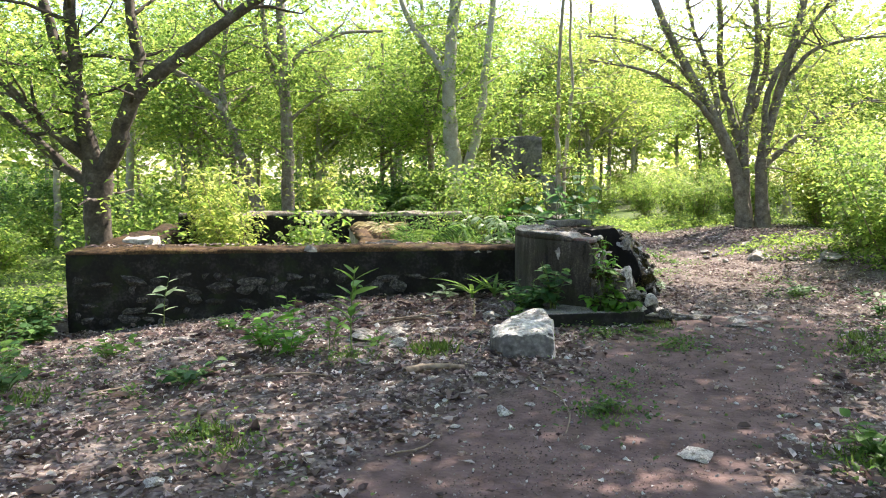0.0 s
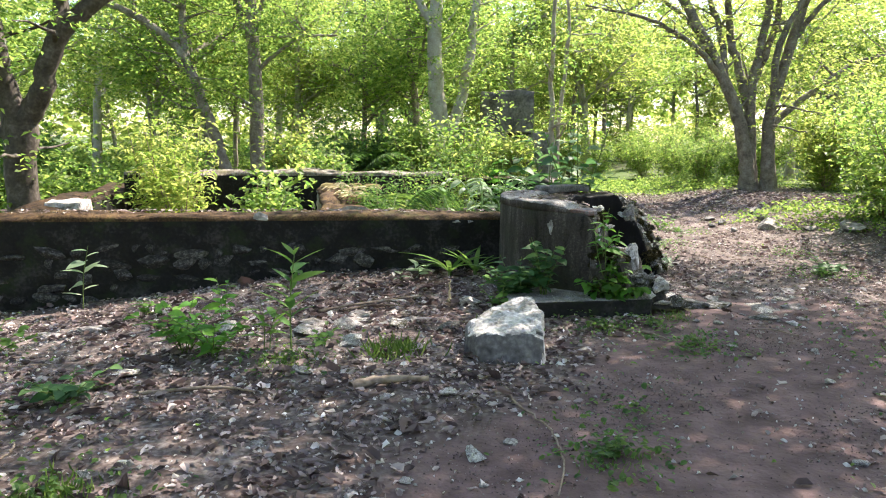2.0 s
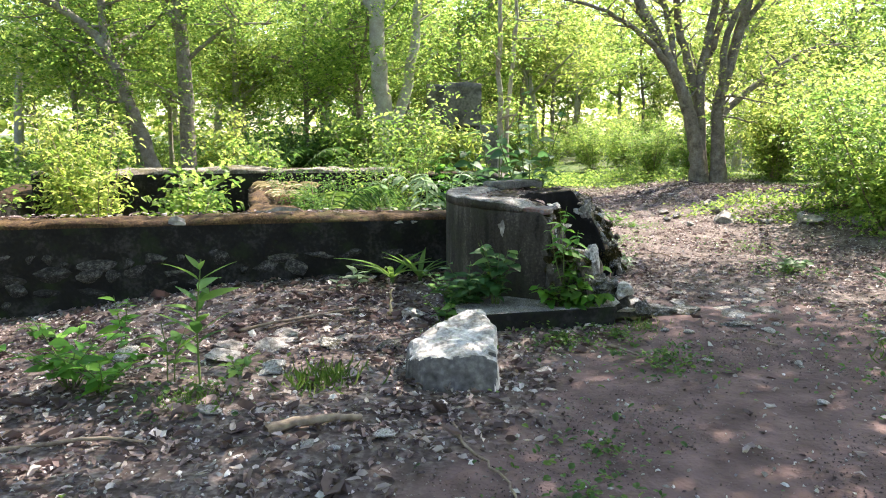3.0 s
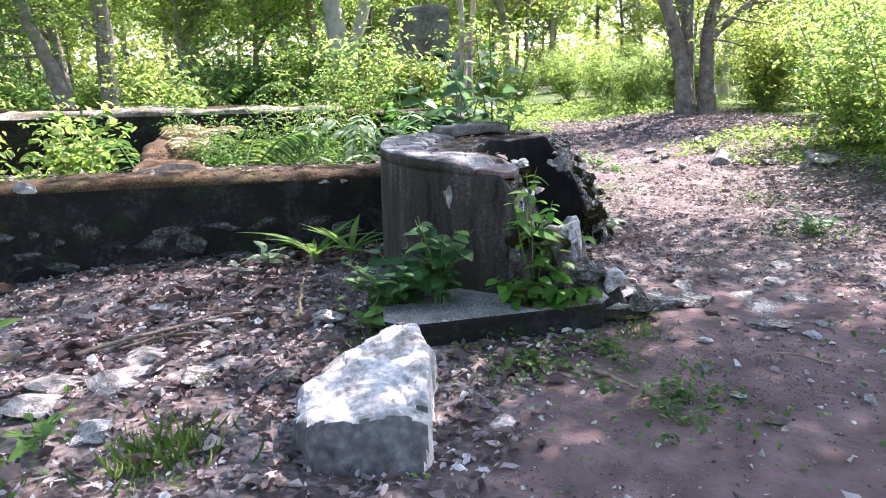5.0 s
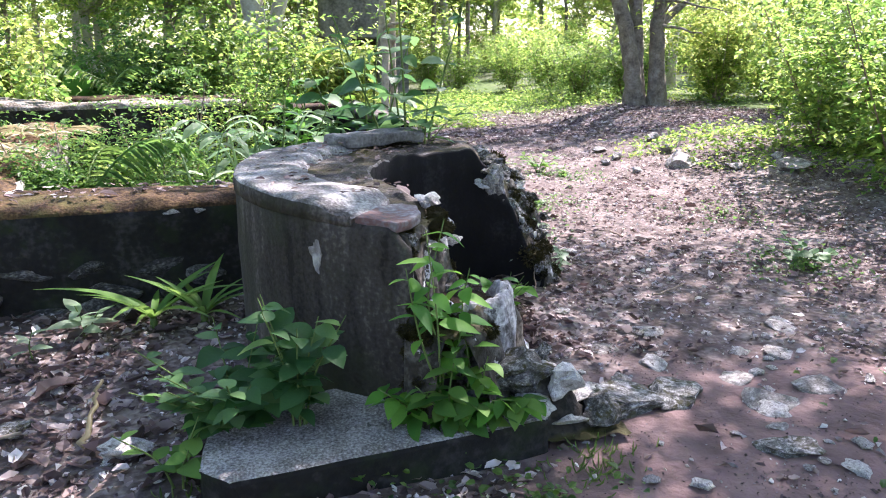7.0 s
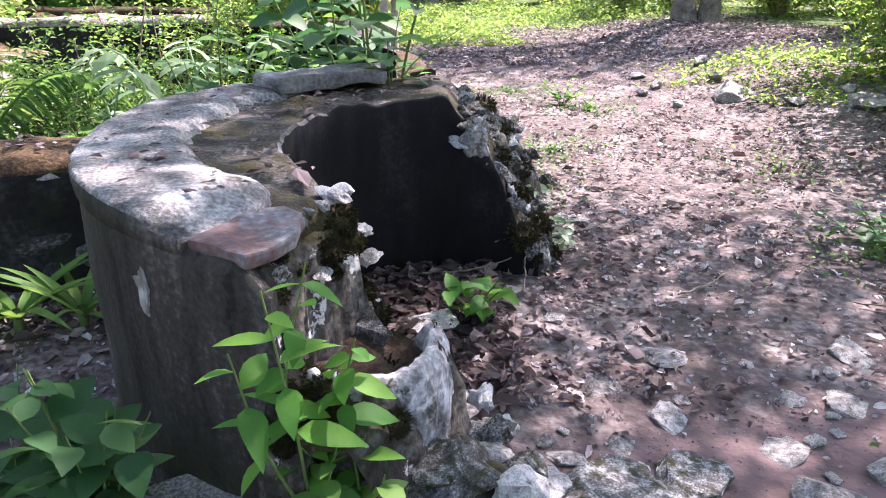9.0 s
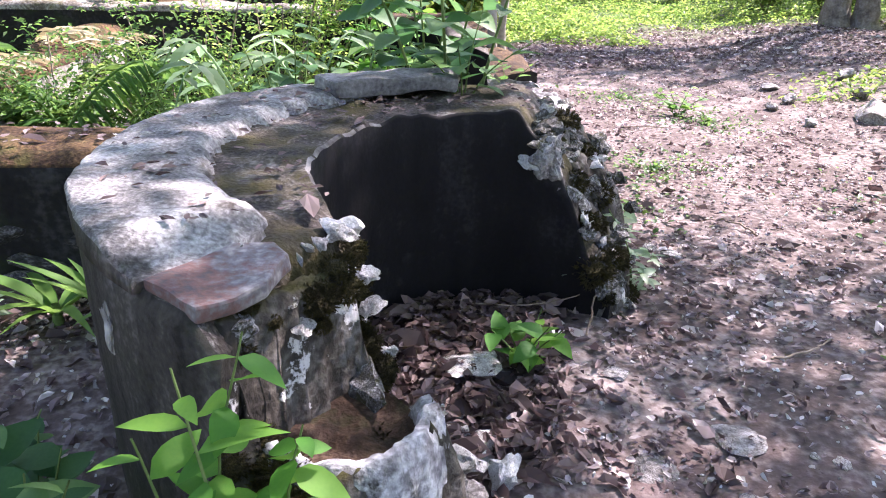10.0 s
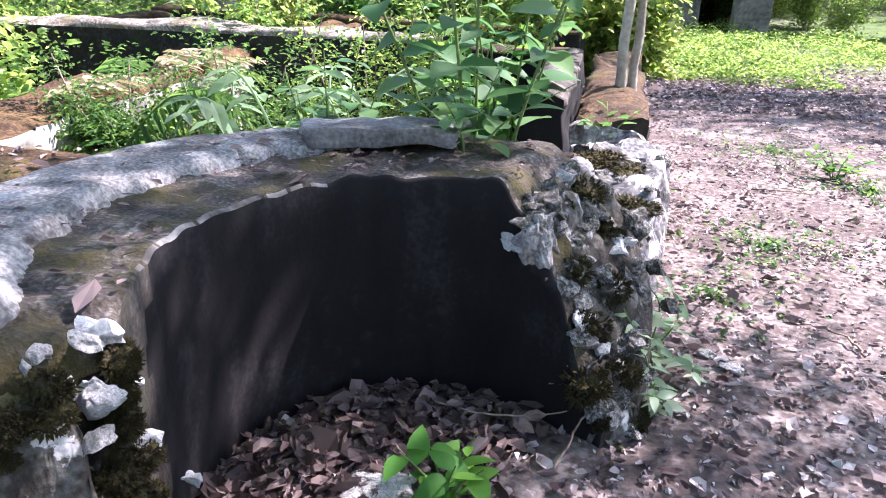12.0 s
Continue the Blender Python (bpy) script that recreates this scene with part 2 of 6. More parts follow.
DRYPALM = leaf_material("dry_palm_leaf", [(0.1, (0.1, 0.09, 0.045)), (0.5, (0.21, 0.185, 0.1)), (0.9, (0.42, 0.385, 0.28))], 0.3)
CHIPS = leaf_material("stone_chip", [(0.1, (0.2, 0.18, 0.17)), (0.5, (0.42, 0.39, 0.37)), (0.9, (0.74, 0.71, 0.69))], 0.0, rough=0.9, gloss=0.1)

CHIPS_DARK = leaf_material("earth_crumb", [(0.1, (0.05, 0.036, 0.034)), (0.6, (0.14, 0.105, 0.1)), (0.95, (0.42, 0.38, 0.36))], 0.0, rough=0.95, gloss=0.1)


# ---- mesh helpers ----
def mesh_np(name, verts, faces, mats, slot=None, smooth=False):
    """Mesh from arrays; faces is an (n, k) array."""
    me = bpy.data.meshes.new(name)
    verts, faces = np.asarray(verts, np.float32), np.asarray(faces, np.int32)
    n, k = faces.shape
    me.vertices.add(len(verts))
    me.vertices.foreach_set("co", verts.ravel())
    me.loops.add(n * k)
    me.loops.foreach_set("vertex_index", faces.ravel())
    me.polygons.add(n)
    me.polygons.foreach_set("loop_start", np.arange(0, n * k, k, dtype=np.int32))
    if slot is not None:
        me.polygons.foreach_set("material_index", np.asarray(slot, np.int32))
    me.polygons.foreach_set("use_smooth", np.full(n, smooth))
    for m in (mats if isinstance(mats, (list, tuple)) else [mats]):
        me.materials.append(m)
    me.update(calc_edges=True)
    me.validate()
    return me


def unit(v):
    return v / np.maximum(np.linalg.norm(v, axis=-1, keepdims=True), 1e-9)


KITE = (np.array([(0, 0, 0), (0.45, 0.5, 0.12), (1, 0, -0.06), (0.45, -0.5, 0.12)]), np.array([(0, 2, 1), (0, 3, 2)]))
FLAT = (np.array([(0, 0, 0), (0.28, 0.42, 0.04), (0.7, 0.36, 0.02), (1, 0, -0.03), (0.7, -0.36, 0.03), (0.28, -0.42, 0.05)]), np.array([(0, 2, 1), (0, 3, 2), (0, 4, 3), (0, 5, 4)]))
CURL = (np.array([(0, 0, 0.05), (0.3, 0, -0.02), (0.75, 0, -0.03), (1, 0, 0.1), (0.22, 0.36, 0.14), (0.68, 0.4, 0.2), (0.25, -0.4, 0.18), (0.7, -0.34, 0.1)]), np.array([(0, 1, 4), (4, 1, 5), (5, 1, 2), (5, 2, 3), (0, 6, 1), (6, 7, 1), (7, 2, 1), (7, 3, 2)]))
CHUNK = (np.array([(0, 0.1, 0.0), (0.5, 0.6, 0.02), (1, 0.15, 0), (0.62, -0.55, 0.02), (0.3, 0.12, 0.3), (0.72, 0.0, 0.26)]), np.array([(0, 4, 1), (1, 4, 5), (1, 5, 2), (2, 5, 3), (3, 5, 4), (3, 4, 0)]))
OVAL = (np.array([(0, 0, 0), (0.45, 0, 0.02), (1, 0, -0.12), (0.25, 0.42, 0.1), (0.68, 0.4, 0.06), (0.25, -0.42, 0.1), (0.68, -0.4, 0.06)]),
        np.array([(0, 1, 3), (3, 1, 4), (4, 1, 2), (0, 5, 1), (5, 6, 1), (6, 2, 1)]))


def leaf_arrays(rng, centres, axes, ups, length, width, shape=KITE, crumple=0.0):
    """Leaves as arrays: each starts at its centre, runs along its axis and faces up."""
    tv, tf = shape
    n = len(centres)
    x = unit(axes)
    y = unit(np.cross(ups, x))
    z = np.cross(x, y)
    t = np.repeat(tv[None], n, 0).astype(float)
    if crumple:
        t[:, :, 2] += rng.normal(0, crumple, t.shape[:2])
        t[:, :, 1] *= 1 + rng.normal(0, crumple, t.shape[:2])
    L, W = length[:, None, None], width[:, None, None]
    v = centres[:, None] + t[:, :, :1] * x[:, None] * L + t[:, :, 1:2] * y[:, None] * W + t[:, :, 2:] * z[:, None] * L
    f = tf[None] + (np.arange(n) * len(tv))[:, None, None]
    return v.reshape(-1, 3), f.reshape(-1, 3)


def random_leaves(rng, centres, size, ratio=0.5, shape=KITE, flat=0.5, droop=0.2):
    n = len(centres)
    a = rng.uniform(0, 2 * math.pi, n)
    axes = np.stack([np.cos(a), np.sin(a), rng.normal(-droop, 0.4, n)], 1)
    ups = unit(np.stack([rng.normal(0, 1 - flat, n), rng.normal(0, 1 - flat, n), np.ones(n)], 1))
    L = size * rng.uniform(0.6, 1.35, n)
    return leaf_arrays(rng, centres, axes, ups, L, L * ratio * rng.uniform(0.8, 1.2, n), shape)


def tube_arrays(paths, sides=7, rng=None, rough=0.0):
    """paths: list of (points, radii). Tapered tubes as quads, with closed tips."""
    V, F, base = [], [], 0
    for pts, rad in paths:
        pts, rad = np.asarray(pts, float), np.asarray(rad, float)
        tang = unit(np.gradient(pts, axis=0))
        ref = np.array([0.31, 0.95, 0.05])
        u = unit(np.cross(tang, ref))
        w = np.cross(tang, u)
        a = np.linspace(0, 2 * math.pi, sides, endpoint=False)
        r = rad[:, None] * np.ones(sides)
        if rng is not None and rough:
            r = r * (1 + rng.normal(0, rough, r.shape))
        ring = pts[:, None] + r[..., None] * (np.cos(a)[None, :, None] * u[:, None] + np.sin(a)[None, :, None] * w[:, None])
        V.append(ring.reshape(-1, 3))
        m = len(pts)
        i = np.arange(m - 1)[:, None] * sides + np.arange(sides)[None]
        j = np.arange(m - 1)[:, None] * sides + (np.arange(sides)[None] + 1) % sides
        F.append(np.stack([i, j, j + sides, i + sides], -1).reshape(-1, 4) + base)
        base += m * sides
    return np.concatenate(V), np.concatenate(F)


def smooth_path(points, n=10):
    """A Catmull-Rom curve through the points."""
    p = np.asarray(points, float)
    p = np.concatenate([[2 * p[0] - p[1]], p, [2 * p[-1] - p[-2]]])
    out = []
    for k in range(1, len(p) - 2):
        for t in np.linspace(0, 1, n, endpoint=False):
            a, b, c, d = p[k - 1], p[k], p[k + 1], p[k + 2]
            out.append(0.5 * (2 * b + (c - a) * t + (2 * a - 5 * b + 4 * c - d) * t * t + (3 * b - a - 3 * c + d) * t ** 3))
    out.append(p[-2])
    return np.array(out)


def part(name, data, parent, label="", m=None):
    """Links a mesh as one part under a thing or a part."""
    ob = new(name, data)
    ob.parent = parent
    if m is not None:
        ob.matrix_basis = m
    if label:
        ob["label"] = label
    return ob


def thing(name, x, y, z, label, category, group="", kind="", rz=0.0):
    ob = new(name)
    ob.empty_display_size = 0.1
    ob.matrix_world = pose(x, y, z, 0, 0, rz)
    return tagged(ob, label, category, group, kind)


def ss(a, b, v):
    t = np.clip((v - a) / (b - a), 0, 1)
    return t * t * (3 - 2 * t)


def wobble(x, y, s=1.0, seed=0.0):
    """Cheap smooth noise of sums of sines, about -1 to 1."""
    x, y = np.asarray(x, float) / s + seed * 3.1, np.asarray(y, float) / s - seed * 1.7
    return (np.sin(x * 1.3 + 1.7 * np.sin(y * 0.9)) + np.sin(y * 1.7 + 1.3 * np.sin(x * 1.1 + 2)) + 0.6 * np.sin(2.3 * x - 1.9 * y) + 0.4 * np.sin(4.1 * y + 3.3 * x)) / 3.0


def ground_z(x, y):
    x, y = np.asarray(x, float), np.asarray(y, float)
    z = 0.09 * ss(3, 7, y) - 0.36 * ss(0.2, 4.8, -x) * ss(3.5, 8, y)
    z = z + 0.24 * ss(4.6, 7.4, x - 0.10 * (y - 12)) * ss(7.5, 12, y)
    z = z - 0.2 * ss(0.3, 0.9, 1.3 - x) * ss(9.3, 9.9, y) * (1 - ss(16.3, 16.8, y)) - 0.35 * ss(9.9, 10.6, y) * ss(13.3, 12.8, y) * ss(1.95, 1.5, x) * ss(-0.3, 0.3, x)
    z = z + 0.05 * np.exp(-((x - 1.95) ** 2 + (y - 8.55) ** 2) / 0.1)
    return z + 0.016 * wobble(x, y, 0.35) + 0.03 * wobble(x, y, 1.3, 1) + 0.12 * wobble(x, y, 7, 2) * ss(14, 30, np.hypot(x, y - 5))


TRACK = [(-0.45, 1.5), (0.1, 2.7), (0.85, 4.0), (1.75, 5.0), (2.55, 6.1), (2.95, 6.9)]


def soil_mask(x, y):
    """Bare trodden earth: a track that swings in from the foreground and up to the right."""
    x, y = np.asarray(x, float), np.asarray(y, float)
    d = np.full(x.shape, 1e9)
    for (ax, ay), (bx, by) in zip(TRACK, TRACK[1:]):
        t = np.clip(((x - ax) * (bx - ax) + (y - ay) * (by - ay)) / ((bx - ax) ** 2 + (by - ay) ** 2), 0, 1)
        d = np.minimum(d, np.hypot(x - ax - t * (bx - ax), y - ay - t * (by - ay)))
    return ss(0.3, -0.25, d - 0.88 - 0.12 * wobble(x, y, 0.35, 5) - 0.12 * wobble(x, y, 0.12, 6))


# ---- ground ----
def ground_material():
    m = material("woodland_earth", [(0.25, (0.035, 0.025, 0.023)), (0.5, (0.095, 0.07, 0.064)), (0.75, (0.27, 0.23, 0.215))], scale=2.2, bump=1.0, bump_scale=30, fine=0.5, rough=0.95)
    n, l = m.node_tree.nodes, m.node_tree.links
    b = n["Principled BSDF"]
    old = b.inputs["Base Color"].links[0].from_socket
    at = n.new("ShaderNodeAttribute")
    at.attribute_name = "bare"
    co = n.new("ShaderNodeTexCoord")
    no = n.new("ShaderNodeTexNoise")
    no.inputs["Scale"].default_value, no.inputs["Detail"].default_value = 5.0, 9.0
    l.new(co.outputs["Object"], no.inputs["Vector"])
    ramp = n.new("ShaderNodeValToRGB")
    e = ramp.color_ramp.elements
    e[0].position, e[0].color = 0.3, (0.085, 0.054, 0.052, 1)
    e[1].position, e[1].color = 0.75, (0.215, 0.142, 0.135, 1)
    l.new(no.outputs["Fac"], ramp.inputs["Fac"])
    mx = n.new("ShaderNodeMix")
    mx.data_type = "RGBA"
    l.new(at.outputs["Fac"], mx.inputs[0])
    l.new(old, mx.inputs[6])
    l.new(ramp.outputs["Color"], mx.inputs[7])
    herb = n.new("ShaderNodeAttribute")
    herb.attribute_name = "herb"
    green = n.new("ShaderNodeValToRGB")
    e = green.color_ramp.elements
    e[0].position, e[0].color = 0.3, (0.03, 0.06, 0.014, 1)
    e[1].position, e[1].color = 0.7, (0.1, 0.16, 0.035, 1)
    l.new(no.outputs["Fac"], green.inputs["Fac"])
    mh = n.new("ShaderNodeMix")
    mh.data_type = "RGBA"
    l.new(herb.outputs["Fac"], mh.inputs[0])
    l.new(mx.outputs[2], mh.inputs[6])
    l.new(green.outputs["Color"], mh.inputs[7])
    l.new(mh.outputs[2], b.inputs["Base Color"])
    return m


def herb_mask(x, y):
    """Low green herbs that carpet the wood beyond the clearing."""
    far = np.maximum(np.maximum(ss(16.5, 19.5, y - 0.25 * x), ss(5.2, 7.5, -x)), ss(8.2, 10.5, x))
    return far * (0.6 + 0.4 * ss(-0.4, 0.3, wobble(x, y, 0.8, 4)))


def spaced(lo, hi, step, far):
    mid = np.arange(lo, hi, step)
    grow = [step * 1.5]
    while sum(grow) < far:
        grow.append(grow[-1] * 1.35)
    c = np.cumsum(grow)
    return np.concatenate([lo - c[::-1], mid, mid[-1] + c])


_gx, _gy = spaced(-7, 9, 0.075, 500), spaced(-2, 16, 0.075, 500)
_X, _Y = np.meshgrid(_gx, _gy)
_v = np.stack([_X, _Y, ground_z(_X, _Y)], -1).reshape(-1, 3)
_nx = len(_gx)
_i = (np.arange(len(_gy) - 1)[:, None] * _nx + np.arange(_nx - 1)[None]).ravel()
_me = mesh_np("ground", _v, np.stack([_i, _i + 1, _i + 1 + _nx, _i + _nx], 1), ground_material(), smooth=True)
_a = _me.attributes.new("bare", "FLOAT", "POINT")
_a.data.foreach_set("value", soil_mask(_X, _Y).ravel().astype(np.float32))
_a = _me.attributes.new("herb", "FLOAT", "POINT")
_a.data.foreach_set("value", herb_mask(_X, _Y).ravel().astype(np.float32))
ground = tagged(new("ground", _me), "leaf-littered woodland floor with a bare brown earth track", "ground", kind="structure")


# ---- masonry helpers ----
def rock_mesh(name, seed, mat, sx=1.0, sy=1.0, sz=1.0, sub=3, rough=0.22, angular=0.5):
    """A broken stone: a sphere pushed against random planes, then roughened."""
    rng = random.Random(seed)
    bm = bmesh.new()
    bmesh.ops.create_icosphere(bm, subdivisions=sub, radius=1.0)
    planes = []
    for _ in range(12):
        d = Vector((rng.gauss(0, 1), rng.gauss(0, 1), rng.gauss(0, 1))).normalized()
        planes.append((d, rng.uniform(0.42, 0.82)))
    off = Vector((seed * 1.37, seed * 0.71, seed * 2.13))
    for v in bm.verts:
        p = v.co.copy()
        for d, k in planes:
            s = p.dot(d) - k
            if s > 0:
                p -= d * s * (0.5 + angular)
        p *= 1 + rough * noise.noise(p * 1.6 + off) + rough * 0.4 * noise.noise(p * 4.5 + off) + (rough * 0.45 * noise.noise(p * 10 + off) if sub > 3 else 0.0)
        v.co = (p.x * sx, p.y * sy, p.z * sz)
    me = bpy.data.meshes.new(name)
    bm.to_mesh(me)
    bm.free()
    me.materials.append(mat)
    return me


def wall_mesh(name, length, depth, z0, z1, mats, step=0.06, rough=0.02, top_wave=0.02, round_top=0.03, seed=0):
    """A weathered wall along local x from 0 to length, y from 0 to depth: sides in slot 0, top in slot 1."""
    nx, ny, nz = max(2, int(length / step)), max(3, int(depth / step)), max(2, int((z1 - z0) / step))
    bm = bmesh.new()
    ring = []
    prof = [(0, z0 + (z1 - z0) * k / nz) for k in range(nz)] + [(depth * k / ny, z1) for k in range(ny + 1)] + [(depth, z1 - (z1 - z0) * k / nz) for k in range(1, nz + 1)]
    rows = []
    for i in range(nx + 1):
        x = length * i / nx
        row = []
        for (y, z) in prof:
            p = Vector((x, y, z))
            e = min(abs(y), abs(depth - y))
            if z >= z1 - 1e-6:
                p.z += top_wave * noise.noise(Vector((x * 1.2 + seed, y * 2.0, 0.3))) * 2 + 0.4 * top_wave * noise.noise(Vector((x * 7 + seed, y * 7, 5.0)))
                p.z -= round_top * max(0.0, 1 - e / 0.07)
            q = rough * (noise.noise(Vector((x * 3 + seed, z * 4, y * 3))) + 0.6 * noise.noise(Vector((x * 11, z * 12 + seed, y * 9))))
            p.y += q if y < depth / 2 else -q
            row.append(bm.verts.new(p))
        rows.append(row)
    for i in range(nx):
        for k in range(len(prof) - 1):
            f = bm.faces.new((rows[i][k], rows[i + 1][k], rows[i + 1][k + 1], rows[i][k + 1]))
            f.smooth = True
            f.material_index = 1 if nz - 1 <= k < nz + ny + 1 else 0
    for row in (rows[0], rows[-1]):
        bm.faces.new(row)
    bmesh.ops.recalc_face_normals(bm, faces=bm.faces)
    me = bpy.data.meshes.new(name)
    bm.to_mesh(me)
    bm.free()
    for m in mats:
        me.materials.append(m)
    return me


def wall_run(name, x0, y0, x1, y1, depth, z0, z1, label, mats, **kw):
    """A wall whose face runs from (x0, y0) to (x1, y1), with its depth to the left of that direction."""
    ang = math.degrees(math.atan2(y1 - y0, x1 - x0))
    ob = new(name, wall_mesh(name, math.hypot(x1 - x0, y1 - y0), depth, z0, z1, mats, **kw))
    ob.matrix_world = pose(x0, y0, 0, 0, 0, ang)
    return tagged(ob, label, "wall", kind="structure")


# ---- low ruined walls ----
wall_front = wall_run("wall_front", -4.42, 8.33, 1.25, 9.13, 0.5, -0.5, 0.71, "low blackened, shade-darkened stone wall with a rust-brown mossy top", [WALL_CORE, COPING], rough=0.02, seed=1)
wall_west = wall_run("wall_west", -3.92, 9.0, -5.3, 16.9, 0.5, -0.5, 0.72, "broken low side wall with a pale crumbling top", [WALL_CORE, COPING], top_wave=0.05, seed=4)
wall_cross = wall_run("wall_cross", -0.52, 9.24, -1.85, 16.6, 0.52, -0.6, 0.76, "low inner wall with pale crumbling plaster and a mossy top", [PALE_PLASTER, COPING], rough=0.05, top_wave=0.06, seed=7)
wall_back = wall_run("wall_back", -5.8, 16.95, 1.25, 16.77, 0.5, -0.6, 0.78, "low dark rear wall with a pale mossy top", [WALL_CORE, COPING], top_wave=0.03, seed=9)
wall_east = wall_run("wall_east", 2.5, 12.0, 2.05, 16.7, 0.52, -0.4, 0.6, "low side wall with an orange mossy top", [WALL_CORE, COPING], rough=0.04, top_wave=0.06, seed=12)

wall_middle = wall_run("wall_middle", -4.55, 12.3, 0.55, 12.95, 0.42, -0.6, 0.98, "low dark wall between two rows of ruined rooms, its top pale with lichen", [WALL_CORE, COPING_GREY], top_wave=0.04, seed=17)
wall_chamber_side = wall_run("wall_chamber_side", 2.08, 10.8, 1.86, 13.0, 0.2, -0.7, 0.93, "thin dark streaked side wall of the sunken chamber, its end ragged", [SHADED_BLACK_PLASTER, PLASTER], rough=0.05, top_wave=0.06, seed=19)
wall_chamber = wall_run("wall_chamber", 0.55, 13.1, 1.78, 13.05, 0.4, -0.8, 0.92, "dark streaked wall of the sunken chamber", [SHADED_BLACK_PLASTER, COPING], rough=0.03, top_wave=0.03, seed=15)


# ---- horseshoe basin ----
CX, CY, RI, RO = 2.12, 8.40, 0.62, 1.27


def swept(name, a0, a1, profile, mats, slots, steps=90, seed=0.0, rough=0.008, ends=True, skew=None):
    """Sweeps profile(angle) -> [(radius, z)] round the basin's centre; local to the basin's origin."""
    bm = bmesh.new()
    rows = []
    for i in range(steps + 1):
        a = radians(a0 + (a1 - a0) * i / steps)
        row = []
        for (r, z) in profile(math.degrees(a)):
            b = a + (radians(skew(math.degrees(a), r, z)) if skew else 0.0)
            p = Vector((r * math.cos(b), r * math.sin(b), z))
            q = rough * (noise.noise(p * 4 + Vector((seed, 0, 0))) + 0.6 * noise.noise(p * 13 + Vector((0, seed, 0))))
            row.append(bm.verts.new((p.x * (1 + q / max(r, 0.1)), p.y * (1 + q / max(r, 0.1)), z + q)))
        rows.append(row)
    for i in range(steps):
        for k in range(len(rows[0]) - 1):
            f = bm.faces.new((rows[i][k], rows[i][k + 1], rows[i + 1][k + 1], rows[i + 1][k]))
            f.smooth = True
            f.material_index = slots[k]
    if ends:
        for row in (rows[0], rows[-1]):
            f = bm.faces.new(row)
            f.material_index = slots[-1]
    bmesh.ops.recalc_face_normals(bm, faces=bm.faces)
    me = bpy.data.meshes.new(name)
    bm.to_mesh(me)
    bm.free()
    for m in mats:
        me.materials.append(m)
    return me


basin = thing("horseshoe_basin", CX, CY, 0.0, "broken horseshoe-shaped masonry basin with blackened, shade-darkened plaster inside", "ruin")


def lerp_angle(a, table):
    for (p, u), (q, w) in zip(table, table[1:]):
        if p <= a <= q:
            return u + (w - u) * (a - p) / (q - p)
    return table[0][1] if a < table[0][0] else table[-1][1]


def end_fall(a):
    """How far the ring's top has crumbled away towards its two open ends."""
    return lerp_angle(a, [(45, 0.78), (52, 0.62), (60, 0.42), (68, 0.24), (76, 0.1), (84, 0.0), (229, 0.0), (235, 0.03), (240, 0.032), (243, 0.1)]) + 0.02 * noise.noise(Vector((a * 0.12, 0, 7)))


def inner_radius(a):
    return lerp_angle(a, [(45, 0.7), (56, 0.65), (180, 0.615), (210, 0.64), (228, 0.69), (246, 0.72)])


def body_profile(a):
    RI = inner_radius(a)
    top = 0.925 - end_fall(a)
    ro = RO - 0.005 - lerp_angle(a, [(45, 0.42), (58, 0.14), (68, 0.0)])
    pts = [(ro, -0.2)] + [(ro, -0.2 + (top + 0.17) * k / 12) for k in range(1, 13)]
    jag = 0.016 + 0.09 * ss(80, 68, a)
    pts += [(ro - 0.02, top)] + [(ro + (RI - ro) * k / 9, top + jag * noise.noise(Vector((a * 0.16, k * 0.9, 0)))) for k in range(1, 9)]
    pts += [(RI + 0.012, top), (RI, top - 0.01)] + [(RI, top - 0.01 - (top + 0.185) * k / 12) for k in range(1, 13)]
    return pts


def ring_skew(a, r, z):
    """The front end is broken slantwise: it reaches further at the outside, and ragged from top to bottom."""
    k = ss(215, 245, a)
    return k * (-11.0 * (1 - (r - RI) / (RO - RI)) + 1.6 * noise.noise(Vector((r * 6, z * 5, 2.0))))


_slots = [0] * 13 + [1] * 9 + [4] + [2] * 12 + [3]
_ring = swept("ring_wall", 45, 243, body_profile, [PLASTER, LEDGE, SHADED_BLACK_PLASTER, END_DARK, LIME], _slots, steps=150, skew=ring_skew)
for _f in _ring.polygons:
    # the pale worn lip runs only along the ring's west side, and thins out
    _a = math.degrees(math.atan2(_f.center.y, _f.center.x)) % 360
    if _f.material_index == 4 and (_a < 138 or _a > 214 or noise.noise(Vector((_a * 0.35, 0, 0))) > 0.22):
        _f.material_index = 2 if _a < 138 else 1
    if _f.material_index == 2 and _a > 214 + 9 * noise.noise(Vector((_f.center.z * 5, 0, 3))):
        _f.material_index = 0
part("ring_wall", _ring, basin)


def rim_profile(a):
    inner = lerp_angle(a, [(95, 1.16), (118, 1.12), (126, 1.0), (150, 0.97), (200, 0.93), (226, 0.90), (232, 1.02)]) + 0.05 * noise.noise(Vector((a * 0.16, 3, 0))) + 0.03 * noise.noise(Vector((a * 0.7, 9, 0)))
    top = 0.975 - 0.02 * ss(150, 120, a) - 0.05 * ss(224, 232, a)
    return [(RO - 0.05, 0.9), (RO, 0.90), (RO + 0.002, 0.94), (RO, top - 0.012), (RO - 0.012, top), (RO - 0.1, top), ((RO + inner) / 2, top + 0.003), (inner + 0.05, top), (inner + 0.012, top - 0.01), (inner - 0.012, 0.935), (inner - 0.02, 0.9)]


